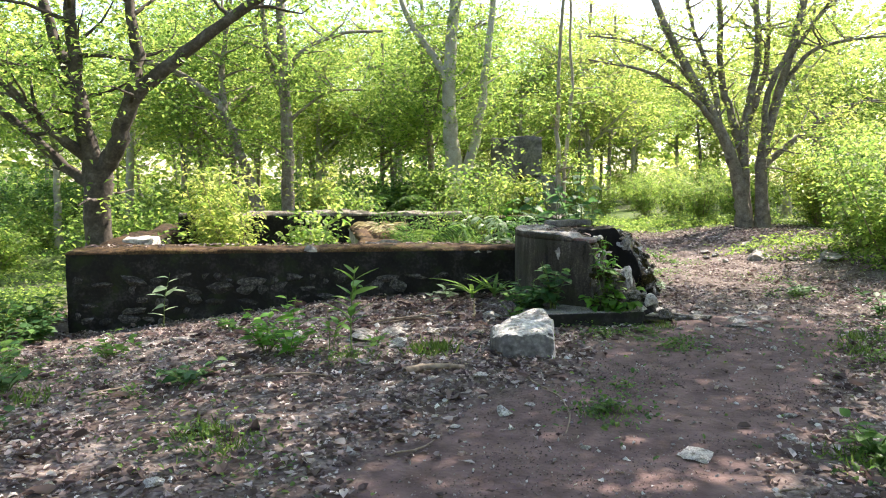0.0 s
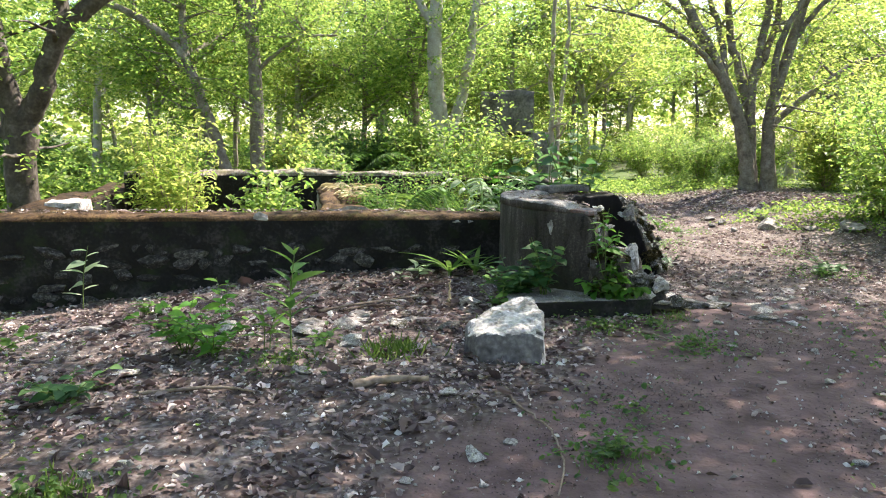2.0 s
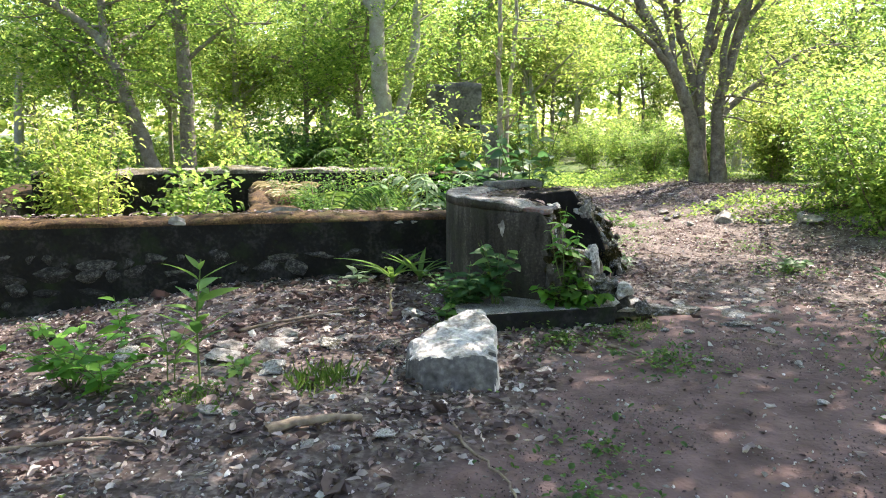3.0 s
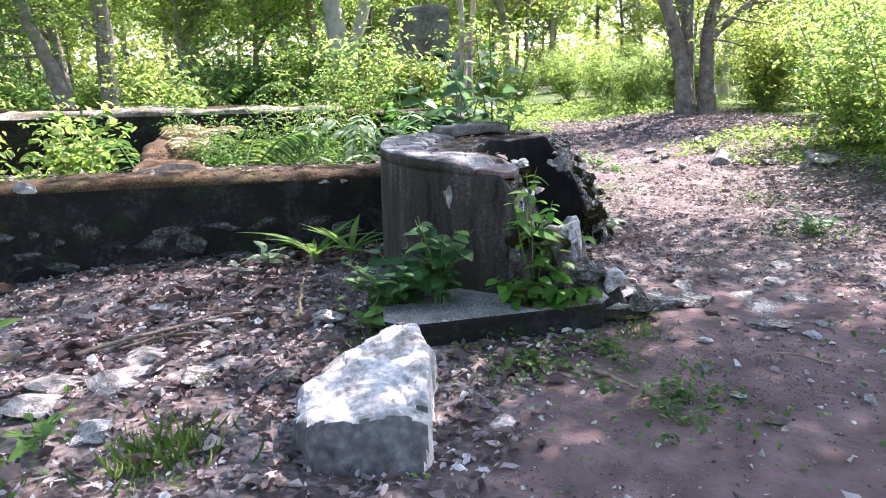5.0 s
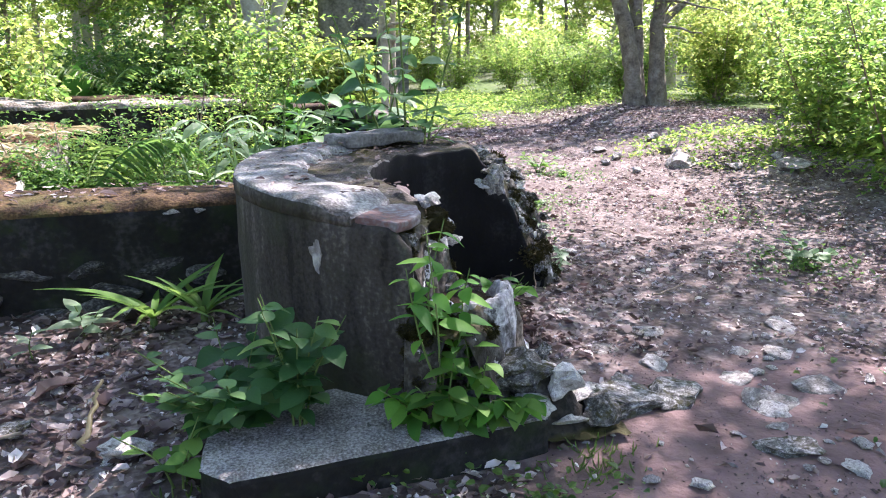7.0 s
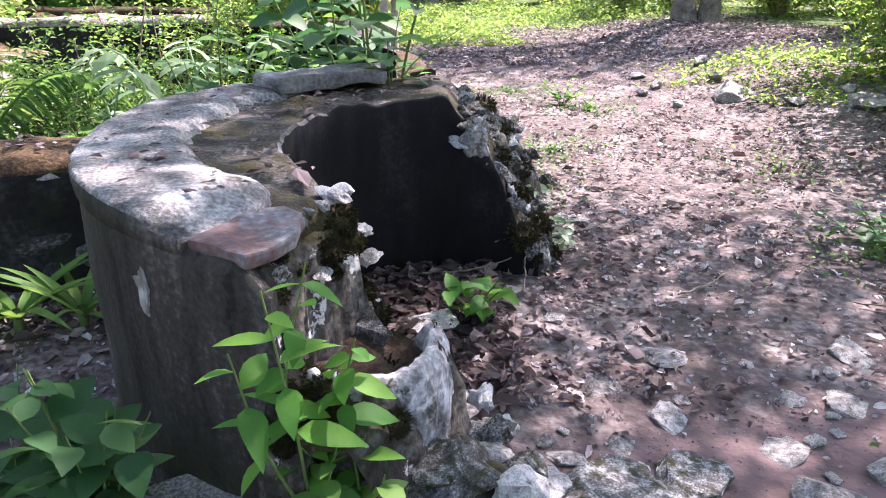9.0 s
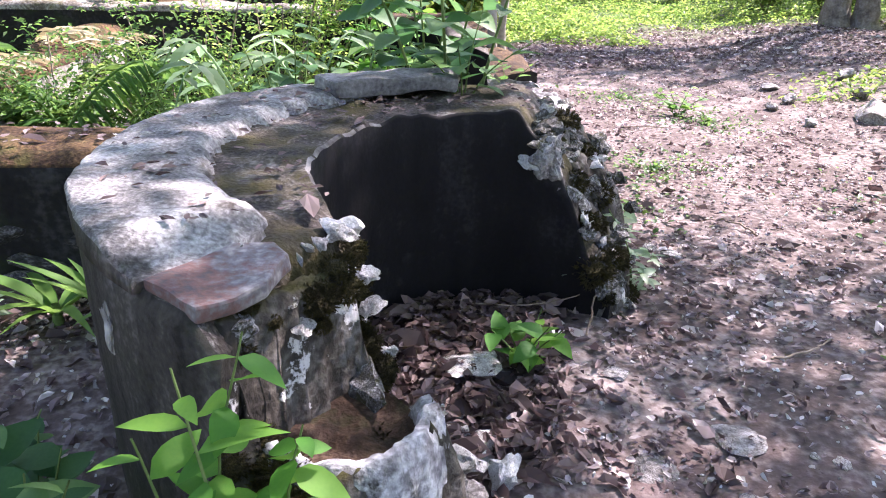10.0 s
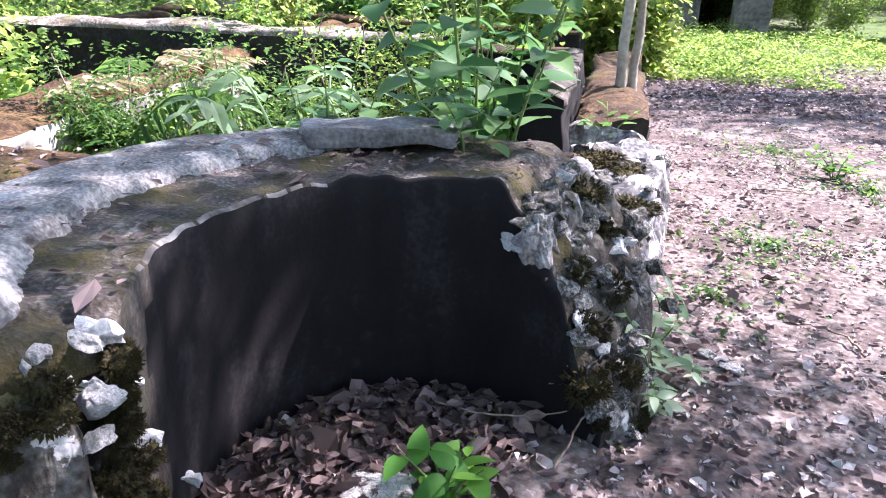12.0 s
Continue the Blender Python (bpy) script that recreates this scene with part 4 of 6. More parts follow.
# unseen broad tree added beside the track; its crown clusters shade the foreground
tree("spreading_tree", 6.4, 5.0, [
    ([(0, 0, 0), (0.1, 0.1, 1.5), (-0.2, 0.3, 3.4)], 0.26, 0.2),
    ([(-0.2, 0.3, 3.2), (-1.3, 1.6, 5.0), (-2.2, 3.0, 6.0), (-4.2, 3.7, 6.7)], 0.15, 0.04),
    ([(-0.2, 0.3, 3.2), (-2.0, 1.0, 5.0), (-4.2, 1.8, 6.2), (-6.0, 2.4, 6.8)], 0.14, 0.04),
    ([(-2.2, 3.0, 6.0), (-3.6, 4.4, 6.6), (-5.3, 5.2, 7.0)], 0.07, 0.03),
    ([(-0.2, 0.3, 3.2), (-0.5, 1.9, 5.0), (-1.4, 3.4, 6.4), (-1.8, 4.2, 6.8)], 0.1, 0.03),
    ([(-0.1, 0.3, 3.2), (0.6, -0.6, 5.2), (0.9, -1.4, 7.0)], 0.1, 0.03),
    ([(-0.1, 0.3, 3.2), (0.3, 2.2, 5.2), (0.0, 4.2, 6.6), (-0.5, 6.9, 7.2)], 0.13, 0.03),
], "added broad tree, out of view, whose spreading crown shades the track", seed=41, leaves=5000, size=0.13, spread=0.6,
     crown_extra=[(-4.4, 3.7, 6.6, 0.9, 1500), (-5.9, 2.5, 6.8, 1.0, 2400), (-3.2, 1.6, 6.3, 0.9, 1500), (-5.2, 5.2, 7.0, 0.9, 1300), (-1.6, 3.4, 6.6, 0.8, 1000), (-7.4, 3.4, 7.2, 1.1, 2100), (-7.2, 1.0, 7.0, 1.1, 2200), (-3.0, -0.5, 6.0, 1.0, 1300), (-0.9, 6.9, 7.2, 0.75, 1100), (-0.2, 7.6, 7.2, 0.6, 700), (0.2, 4.0, 6.6, 0.9, 1400), (-1.0, 5.2, 6.8, 0.6, 450), (1.2, 5.4, 6.9, 0.6, 450), (1.2, 2.6, 6.4, 0.9, 1000), (1.0, 7.4, 6.8, 0.55, 520), (0.6, 6.4, 6.8, 0.5, 400), (-2.7, 6.4, 7.0, 0.75, 1100), (-3.5, 7.1, 7.2, 0.6, 700), (-1.4, 7.3, 7.2, 0.5, 450), (0.6, 8.2, 7.0, 0.5, 450), (2.0, 7.7, 6.7, 0.7, 800), (1.4, 6.5, 6.7, 0.5, 500), (-2.7, 0.15, 6.4, 0.7, 1700), (-2.35, 1.45, 6.5, 0.65, 1700), (-1.8, 2.85, 6.5, 0.6, 1700), (-0.85, 3.85, 6.6, 0.6, 1700), (0.1, 4.85, 6.6, 0.5, 1000), (0.6, 4.9, 6.6, 0.6, 1500)])


# ---- leaf meshes for plants near the path ----
def leaf_mesh(name, ratio, mat, fold=0.22, droop=0.25, peak=0.4, n=5):
    """A pointed leaf of unit length along x, folded along its midrib and drooping to the tip."""
    v, f = [], []
    for i in range(n + 1):
        t = i / n
        w = ratio * 0.5 * (math.sin(math.pi * t ** (math.log(0.5) / math.log(peak))) ** 0.85 if 0 < t < 1 else 0.02)
        z = -droop * t * t
        v += [(t, w, z + fold * w), (t, 0, z), (t, -w, z + fold * w)]
    for i in range(n):
        a = 3 * i
        f += [(a, a + 1, a + 4, a + 3), (a + 1, a + 2, a + 5, a + 4)]
    return mesh_np(name, v, f, mat, smooth=True)


def leaf_kinds(ratio, mat, **kw):
    return [leaf_mesh("leaf", ratio * k, mat, droop=d, **kw) for k, d in ((0.9, 0.1), (1.0, 0.25), (1.12, 0.4))]


BROAD = leaf_kinds(0.62, LEAF_ONE)
BROAD_BRIGHT = leaf_kinds(0.55, LEAF_BRIGHT)
LANCE = leaf_kinds(0.26, LEAF_ONE)
LANCE_BRIGHT = leaf_kinds(0.36, LEAF_BRIGHT)
PALE = leaf_kinds(0.42, LEAF_GREY)
BLUE = leaf_kinds(0.66, LEAF_BLUE)
STRAP = [leaf_mesh("leaf", 0.125, LEAF_ONE, droop=d, fold=0.5, n=8) for d in (0.3, 0.5, 0.7)]


def aim(p, d, up, s, roll=0.0):
    x = Vector(d).normalized()
    y = Vector(up).cross(x)
    y = y.normalized() if y.length > 1e-4 else Vector((0, 1, 0))
    z = x.cross(y)
    m = Matrix((x, y, z)).transposed().to_4x4()
    return Matrix.Translation(p) @ m @ Matrix.Rotation(roll, 4, "X") @ Matrix.Diagonal((s, s, s, 1))


def plant(name, x, y, label, kinds, seed, stems=3, height=0.5, lean=0.25, leaves=8, length=0.14, first=0.3, rise=0.3, z=None, category="plant", group="", paths=None, thick=0.005, rosette=False, stem_mat=STEM):
    """A small plant: each stem and each leaf is a part."""
    rng = random.Random(seed)
    z = float(ground_z(x, y)) - 0.01 if z is None else z
    t = thing(name, x, y, z, label, category, group)
    if paths is None:
        paths = []
        for k in range(stems):
            a = 6.283 * k / stems + rng.uniform(-0.5, 0.5)
            e, h = lean * rng.uniform(0.4, 1.2), height * rng.uniform(0.65, 1.1)
            paths.append([(0.02 * math.cos(a), 0.02 * math.sin(a), 0), (0.35 * e * math.cos(a), 0.35 * e * math.sin(a), h * 0.5), (e * math.cos(a), e * math.sin(a), h)])
    for pts in paths:
        p = smooth_path(pts, 6)
        v, f = tube_arrays([(p, np.linspace(thick, thick * 0.4, len(p)))], 5)
        part("stem", mesh_np("stem", v, f, stem_mat, smooth=True), t)
        a = rng.uniform(0, 6.28)
        for j in range(leaves):
            q = first + (1 - first) * (j + rng.random() * 0.5) / leaves
            i = min(int(q * (len(p) - 1)), len(p) - 1)
            a += 2.4 + rng.uniform(-0.4, 0.4)
            d = (math.cos(a), math.sin(a), rise + rng.uniform(-0.35, 0.3))
            s = length * rng.uniform(0.65, 1.2) * (1.0 if q < 0.85 else 0.8)
            part("leaf", rng.choice(kinds), t, m=aim(p[i], d, (rng.uniform(-0.3, 0.3), rng.uniform(-0.3, 0.3), 1), s, rng.uniform(-0.4, 0.4)))
    return t


def rosette(name, x, y, label, kinds, seed, leaves=10, length=0.5, rise=1.0, category="plant", z=None):
    rng = random.Random(seed)
    t = thing(name, x, y, float(ground_z(x, y)) if z is None else z, label, category)
    v, f = tube_arrays([(smooth_path([(0, 0, -0.02), (0, 0, 0.05), (0, 0, 0.1)], 3), np.linspace(0.025, 0.015, 7))], 6)
    part("stem", mesh_np("stem", v, f, STEM, smooth=True), t)
    for k in range(leaves):
        a = 6.283 * k / leaves * 1.618 * 3 + rng.uniform(-0.2, 0.2)
        part("leaf", rng.choice(kinds), t, m=aim((0, 0, 0.04), (math.cos(a), math.sin(a), rise * rng.uniform(0.5, 1.5)), (0, 0, 1), length * rng.uniform(0.6, 1.1)))
    return t


# ---- the great loose rock in front of the step ----
def block_rock():
    """A tilted block with a ridged white top and a grey broken face, darkened as painted shade."""
    out = [(0.40, 6.04), (0.50, 5.80), (0.86, 5.74), (0.93, 5.86), (1.02, 6.48), (0.97, 6.66), (0.8, 6.66), (0.58, 6.50), (0.43, 6.32)]
    xs, ys = np.arange(0.34, 1.08, 0.0115), np.arange(5.66, 6.78, 0.0115)
    v = []
    for y in ys:
        for x in xs:
            q = Vector((x, y, 0))
            jx, jy = x + 0.03 * noise.noise(q * 7), y + 0.03 * noise.noise(q * 7 + Vector((9, 0, 0)))
            ins = 1e9
            for (ax, ay), (bx, by) in zip(out, out[1:] + out[:1]):
                n = math.hypot(bx - ax, by - ay)
                ins = min(ins, ((bx - ax) * (jy - ay) - (by - ay) * (jx - ax)) / n)
            top = 0.235 + 0.085 * (y - 5.75) + 0.10 * (min(x, 0.75) - 0.75) + 0.04 * noise.noise(Vector((x * 5 + y * 2, y * 4, 2.0)))
            ridge = noise.noise(Vector((x * 3 - y * 5, y * 3 + x * 2, 7.0)))
            top += 0.02 * math.floor(ridge * 3.2) / 1.6 + 0.008 * noise.noise(q * 30)
            top = min(top, 0.03 + max(0.0, jy - 5.80 - 0.25 * max(0.0, 0.6 - x)) * 1.9)
            v.append((x, y, top * float(ss(-0.012, 0.02, ins)) + 0.03 * float(ss(0.0, 0.08, ins)) - 0.03))
    nx = len(xs)
    i = (np.arange(len(ys) - 1)[:, None] * nx + np.arange(nx - 1)[None]).ravel()
    me = mesh_np("loose_rock", v, np.stack([i, i + 1, i + 1 + nx, i + nx], 1), [LIME_WHITE, ROCK_SHADED])
    # faces turned from the sun take the shade-coloured stone
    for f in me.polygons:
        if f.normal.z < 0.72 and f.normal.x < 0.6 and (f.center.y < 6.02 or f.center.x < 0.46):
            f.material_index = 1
    return me


tagged(new("loose_rock", block_rock()), "large pale limestone block with a grey, shade-darkened broken face", "rock")

# ---- loose stones ----
_PALE = [rock_mesh("stone", 20 + k, LIME_WHITE, 1, random.Random(k).uniform(0.6, 0.9), random.Random(k + 9).uniform(0.3, 0.5), sub=3, rough=0.55) for k in range(5)]
_GREY = [rock_mesh("stone", 40 + k, LIME, 1, random.Random(k).uniform(0.6, 0.9), random.Random(k + 9).uniform(0.35, 0.6), sub=2) for k in range(5)]
_RUB = [rock_mesh("stone", 60 + k, RUBBLE, 1, random.Random(k).uniform(0.7, 0.95), random.Random(k + 9).uniform(0.5, 0.8), sub=3, rough=0.5) for k in range(6)]
_RED = rock_mesh("stone", 77, BRICKRED, 1, 0.6, 0.4, sub=2)
_r = random.Random(21)


def stone(x, y, size, data, label, sink=0.25, flat=1.0, name="stone", rz=None):
    ob = new(name, data)
    ob.matrix_world = pose(x, y, float(ground_z(x, y)) + size * 0.4 * flat * (1 - 2 * sink), _r.uniform(-8, 8), _r.uniform(-8, 8), _r.uniform(0, 360) if rz is None else rz) @ Matrix.Diagonal((size, size, size * flat, 1))
    return tagged(ob, label, "stone", "loose stones")


BEDDED = [(-0.75, 6.55, 0.2, 0.6), (-0.45, 6.75, 0.19, 0.6), (-0.05, 6.75, 0.15, 0.6), (-0.65, 5.6, 0.12, 0.7), (0.3, 6.65, 0.13, 0.5), (-0.5, 7.75, 0.12, 0.6), (0.05, 7.6, 0.1, 0.6), (2.45, 7.33, 0.24, 0.45), (2.72, 7.38, 0.18, 0.45), (3.05, 7.25, 0.16, 0.4), (2.85, 6.9, 0.13, 0.35), (3.35, 7.35, 0.15, 0.4), (3.6, 8.0, 0.14, 0.35), (2.9, 8.1, 0.13, 0.35)]
for _x, _y, _s in [(-1.42, 6.66, 0.14), (-0.39, 6.21, 0.075), (0.27, 5.24, 0.07), (-0.08, 5.18, 0.045), (0.05, 5.12, 0.04), (0.39, 4.49, 0.085), (-1.35, 4.27, 0.05), (-1.71, 5.65, 0.09), (0.07, 4.26, 0.035), (-0.05, 4.08, 0.04), (-1.42, 3.43, 0.07), (0.5, 7.33, 0.13), (-0.4, 6.22, 0.12), (2.62, 5.45, 0.045), (2.3, 6.45, 0.04), (2.33, 6.17, 0.04), (3.02, 6.72, 0.05), (2.29, 6.82, 0.04), (3.0, 7.2, 0.07), (2.56, 8.46, 0.05), (2.06, 8.42, 0.13), (-0.93, 4.83, 0.035), (3.05, 9.61, 0.07), (2.96, 9.7, 0.06), (0.42, 4.2, 0.03), (0.8, 3.9, 0.035), (1.36, 3.77, 0.09), (2.0, 4.0, 0.06), (2.2, 4.4, 0.05), (-0.1, 7.45, 0.09), (0.1, 7.9, 0.07), (2.45, 6.75, 0.05), (2.85, 6.05, 0.05)]:
    stone(_x, _y, _s, _r.choice(_PALE), "small pale limestone lump on the leaf litter")
for _x, _y, _s in [(-2.85, 6.86, 0.2), (-2.55, 6.95, 0.18), (-0.38, 6.99, 0.2), (-0.73, 6.72, 0.2), (-0.39, 6.81, 0.16), (0.03, 6.86, 0.14), (-0.18, 6.78, 0.1), (0.58, 4.62, 0.07), (2.76, 7.72, 0.2), (2.55, 7.6, 0.15), (3.05, 7.5, 0.15), (1.25, 6.1, 0.13), (-0.42, 5.21, 0.06), (-0.67, 4.58, 0.06), (2.95, 7.05, 0.12), (3.4, 7.7, 0.16), (2.6, 7.95, 0.18), (2.35, 7.55, 0.14)]:
    stone(_x, _y, _s * (0.62 if _x > 2.2 else 1.0), _r.choice(_GREY), "weathered grey stone half sunk in litter", flat=0.42, sink=0.42)
for _x, _y, _s in [(5.64, 12.73, 0.26), (6.42, 11.74, 0.22), (5.2, 13.6, 0.14), (5.0, 12.6, 0.1), (6.0, 12.2, 0.14), (6.9, 11.3, 0.2), (5.9, 13.6, 0.16), (6.2, 14.6, 0.18), (5.3, 14.4, 0.12), (4.9, 13.3, 0.11), (6.6, 12.3, 0.15), (7.3, 10.6, 0.15)]:
    stone(_x, _y, _s, _r.choice(_GREY), "rough grey stone on the leafy bank", flat=1.1)
for _k in range(34):
    _x, _y = _r.uniform(2.15, 3.7), _r.uniform(6.6, 8.2)
    if math.hypot(_x - CX, _y - CY) > 0.75:
        stone(_x, _y, _r.choice((0.02, 0.028, 0.035, 0.05)), _r.choice(_PALE + _GREY[:2]), "small pale limestone lump on the leaf litter", flat=0.8)
for _x, _y, _s, _f in BEDDED:
    stone(_x, _y, _s, _r.choice(_GREY[:3] + _RUB[:2]), "broad grey stone bedded flat in the litter", flat=_f, sink=0.3, name="bedded_stone")
stone(-0.96, 4.88, 0.07, _RED, "broken reddish tile fragment on the litter")
stone(1.05, 6.0, 0.05, _RED, "broken reddish tile fragment on the litter")

# ---- rubble of the basin's two broken ends ----
def rubble(x, y, z, s, k, flat=1.0, label=""):
    m = Matrix.Translation((x - CX, y - CY, z)) @ pose(0, 0, 0, _r.uniform(-25, 25), _r.uniform(-25, 25), _r.uniform(0, 360)) @ Matrix.Diagonal((s, s, s * flat, 1))
    return part("rubble_stone", k, basin, label, m)


def stony(p, scale, seed):
    """Rounded stones with crevices between them, 0 in the joints to about 1."""
    d = noise.voronoi(Vector((p[0] * scale + seed, p[1] * scale, p[2] * scale)))[0]
    return min(1.0, (d[1] - d[0]) * 2.2)


def front_height(x, y):
    """The front end: a ledge below the slab, a moss pillar, a round socket, and rubble falling to the ground."""
    s, u = (x - 1.42) * 0.797 - (y - 7.24) * 0.603, (x - 1.42) * 0.603 + (y - 7.24) * 0.797
    h = 0.87 - 0.30 * float(ss(-0.01, 0.15, s + 0.035 * noise.noise(Vector((x * 9, y * 9, 1))))) - 0.44 * float(ss(0.31, 0.46, s))
    d = math.hypot(x - 1.745, y - 7.44)
    ring = math.exp(-((d - 0.18) / 0.03) ** 2) * float(ss(0.1, 0.2, s))
    h += 0.08 * ring - 0.05 * float(ss(0.155, 0.13, d)) * float(ss(0.02, 0.1, s))
    h = max(h, 0.8 * math.exp(-((x - 1.78) ** 2 + (y - 7.68) ** 2) / 0.012), 0.9 * math.exp(-((x - 1.73) ** 2 + (y - 7.78) ** 2) / 0.01))
    h = min(h, 0.88)
    h *= float(ss(-0.06, 0.0, u)) * float(ss(0.60, 0.50, u)) * float(ss(-0.10, -0.04, s))
    if math.degrees(math.atan2(y - CY, x - CX)) % 360 < 243:
        h *= float(ss(RO - 0.02, RO - 0.06, math.hypot(x - CX, y - CY)))
    if s > 0.03:
        h = min(h, 0.5 + 0.5 * float(ss(0.17, 0.24, d)))
    m = 0.33 * math.exp(-((x - 2.05) ** 2 / 0.03 + (y - 7.22) ** 2 / 0.012)) + 0.22 * math.exp(-((x - 2.0) ** 2 + (y - 7.5) ** 2) / 0.03)
    return max(h, m + 0.02)


def lump(name, xs, ys, height, scale, bump, seed, mat):
    """A rough mass over the plan: stones stand out along the surface's own normal."""
    v, e = [], 0.01
    for y in ys:
        for x in xs:
            h = height(x, y)
            if h <= 0.03:
                v.append((x - CX, y - CY, -0.1))
                continue
            g = Vector((height(x - e, y) - height(x + e, y), height(x, y - e) - height(x, y + e), 2 * e)).normalized()
            k = stony((x, y, h), scale, seed)
            d = (bump * (k - 0.55) + 0.3 * bump * noise.noise(Vector((x * 34, y * 34, h * 34)))) * float(ss(0.03, 0.1, h))
            v.append((x - CX + g.x * d, y - CY + g.y * d, h + g.z * d))
    nx = len(xs)
    i = (np.arange(len(ys) - 1)[:, None] * nx + np.arange(nx - 1)[None]).ravel()
    return mesh_np(name, v, np.stack([i, i + 1, i + 1 + nx, i + nx], 1), mat, smooth=True)


part("broken_end", lump("broken_end", np.arange(1.36, 2.36, 0.0125), np.arange(7.08, 7.96, 0.0125), front_height, 9.0, 0.016, 3.0, END_DARK), basin, "broken masonry end with moss and white mortar")


def socket_rim():
    """The socket's thick broken rim of white mortar, open towards the basin."""
    rows, n = [], 60
    for i in range(n + 1):
        a = radians(-165 + 215 * i / n)
        fade = min(1.0, i / 9, (n - i) / 9)
        top = 0.63 - 0.12 * (1 - fade) + 0.03 * noise.noise(Vector((i * 0.25, 0, 0)))
        row = []
        for r, z in [(0.26, 0.1), (0.245, 0.3), (0.23, top - 0.12), (0.215, top - 0.03), (0.2, top), (0.175, top - 0.005), (0.16, top - 0.03), (0.152, 0.5)]:
            p = Vector((math.cos(a), math.sin(a), z * 4))
            q = 1 + 0.07 * noise.noise(p * 1.8) + 0.04 * noise.noise(p * 6.0) + 0.05 * noise.noise(p * 13.0)
            row.append((r * q * math.cos(a), r * q * math.sin(a), z))
        rows.append(row)
    v = [p for row in rows for p in row]
    k = 8
    f = [(i * k + j, (i + 1) * k + j, (i + 1) * k + j + 1, i * k + j + 1) for i in range(n) for j in range(k - 1)]
    return mesh_np("socket_rim", v, f, LIME_PATCHY, smooth=True)


def socket_floor():
    v, n, m = [(0, 0, 0.545)], 40, 7
    for j in range(1, m + 1):
        for i in range(n):
            a, r = 6.2832 * i / n, 0.165 * j / m
            x, y = r * math.cos(a), r * math.sin(a)
            v.append((x, y, 0.535 + 0.02 * noise.noise(Vector((x * 14, y * 14, 0))) + 0.03 * (r / 0.165) ** 4))
    q = [(1 + (j - 1) * n + i, 1 + j * n + i, 1 + j * n + (i + 1) % n, 1 + (j - 1) * n + (i + 1) % n) for j in range(1, m) for i in range(n)]
    tri = [(0, 1 + i, 1 + (i + 1) % n) for i in range(n)] + [t for a, b, c, d in q for t in ((a, b, c), (a, c, d))]
    return mesh_np("socket_floor", v, tri, SOCKET_EARTH, smooth=True)


part("socket_rim", socket_rim(), basin, "broken white mortar rim of a round socket", Matrix.Translation((1.745 - CX, 7.44 - CY, 0)))
part("socket_floor", socket_floor(), basin, "brown earth filling the socket", Matrix.Translation((1.745 - CX, 7.44 - CY, 0)))


def back_height(x, y):
    dx, dy = x - CX, y - CY
    r, a = math.hypot(dx, dy), math.degrees(math.atan2(dy, dx))
    if a < 20 or a > 100:
        return 0.0
    fall = 0.93 - lerp_angle(a, [(36, 0.92), (45, 0.8), (52, 0.62), (60, 0.4), (68, 0.22), (76, 0.08), (90, 0.03)])
    edge = float(ss(RI + 0.05, RI + 0.08, r)) * float(ss(0.0, -0.2, r - lerp_angle(a, [(36, 0.86), (50, 1.02), (62, 1.25), (72, RO + 0.12)])))
    return max(0.0, fall * edge * float(ss(84, 79, a)))


part("broken_end", lump("broken_end", np.arange(2.1, 3.05, 0.0125), np.arange(8.9, 9.85, 0.0125), back_height, 5.6, 0.04, 8.0, END_MASONRY), basin, "broken masonry end with moss and white mortar")
for _x, _y, _z, _s in [(1.70, 7.75, 0.905, 0.05), (1.70, 7.66, 0.84, 0.05), (1.77, 7.66, 0.76, 0.035), (1.60, 7.33, 0.55, 0.055), (1.66, 7.68, 0.91, 0.035), (2.02, 7.76, 0.22, 0.09), (2.1, 7.98, 0.13, 0.06), (2.0, 7.98, 0.15, 0.06), (2.1, 7.2, 0.3, 0.14), (2.2, 7.3, 0.2, 0.09), (1.98, 7.12, 0.25, 0.1)]:
    rubble(_x, _y, _z, _s, _r.choice(_PALE), 1.3, "white limestone lump in the broken end")
for _x, _y, _z, _s in [(1.98, 7.25, 0.34, 0.14), (2.17, 7.35, 0.2, 0.14), (1.93, 7.52, 0.36, 0.12), (2.03, 7.42, 0.3, 0.13), (1.85, 7.22, 0.36, 0.13), (2.08, 7.55, 0.18, 0.13), (1.8, 7.75, 0.3, 0.14), (1.75, 7.62, 0.55, 0.13), (2.25, 7.2, 0.17, 0.12),
                       (2.32, 9.08, 0.78, 0.11), (2.4, 9.12, 0.64, 0.11), (2.42, 9.12, 0.56, 0.12), (2.4, 9.1, 0.5, 0.08), (2.48, 9.1, 0.42, 0.11), (2.52, 9.14, 0.3, 0.13), (2.6, 9.12, 0.22, 0.12), (2.5, 9.28, 0.45, 0.13), (2.6, 9.35, 0.3, 0.15), (2.4, 9.3, 0.62, 0.14), (2.3, 9.35, 0.76, 0.13), (2.68, 9.3, 0.16, 0.12), (2.33, 9.15, 0.83, 0.1), (2.45, 9.5, 0.5, 0.16), (2.25, 9.5, 0.68, 0.15)]:
    rubble(_x, _y, _z, _s, _r.choice(_RUB))


for _k in range(26):
    # stones bedded in the crumbling back end
    _a, _q = _r.uniform(55, 76), _r.uniform(0.66, 1.26)
    _zz = 0.925 - end_fall(_a) - _r.uniform(0.0, 0.06)
    rubble(CX + _q * math.cos(radians(_a)), CY + _q * math.sin(radians(_a)), _zz, _r.uniform(0.04, 0.1), _r.choice(_RUB + _RUB + _PALE[:2]), 1.2)
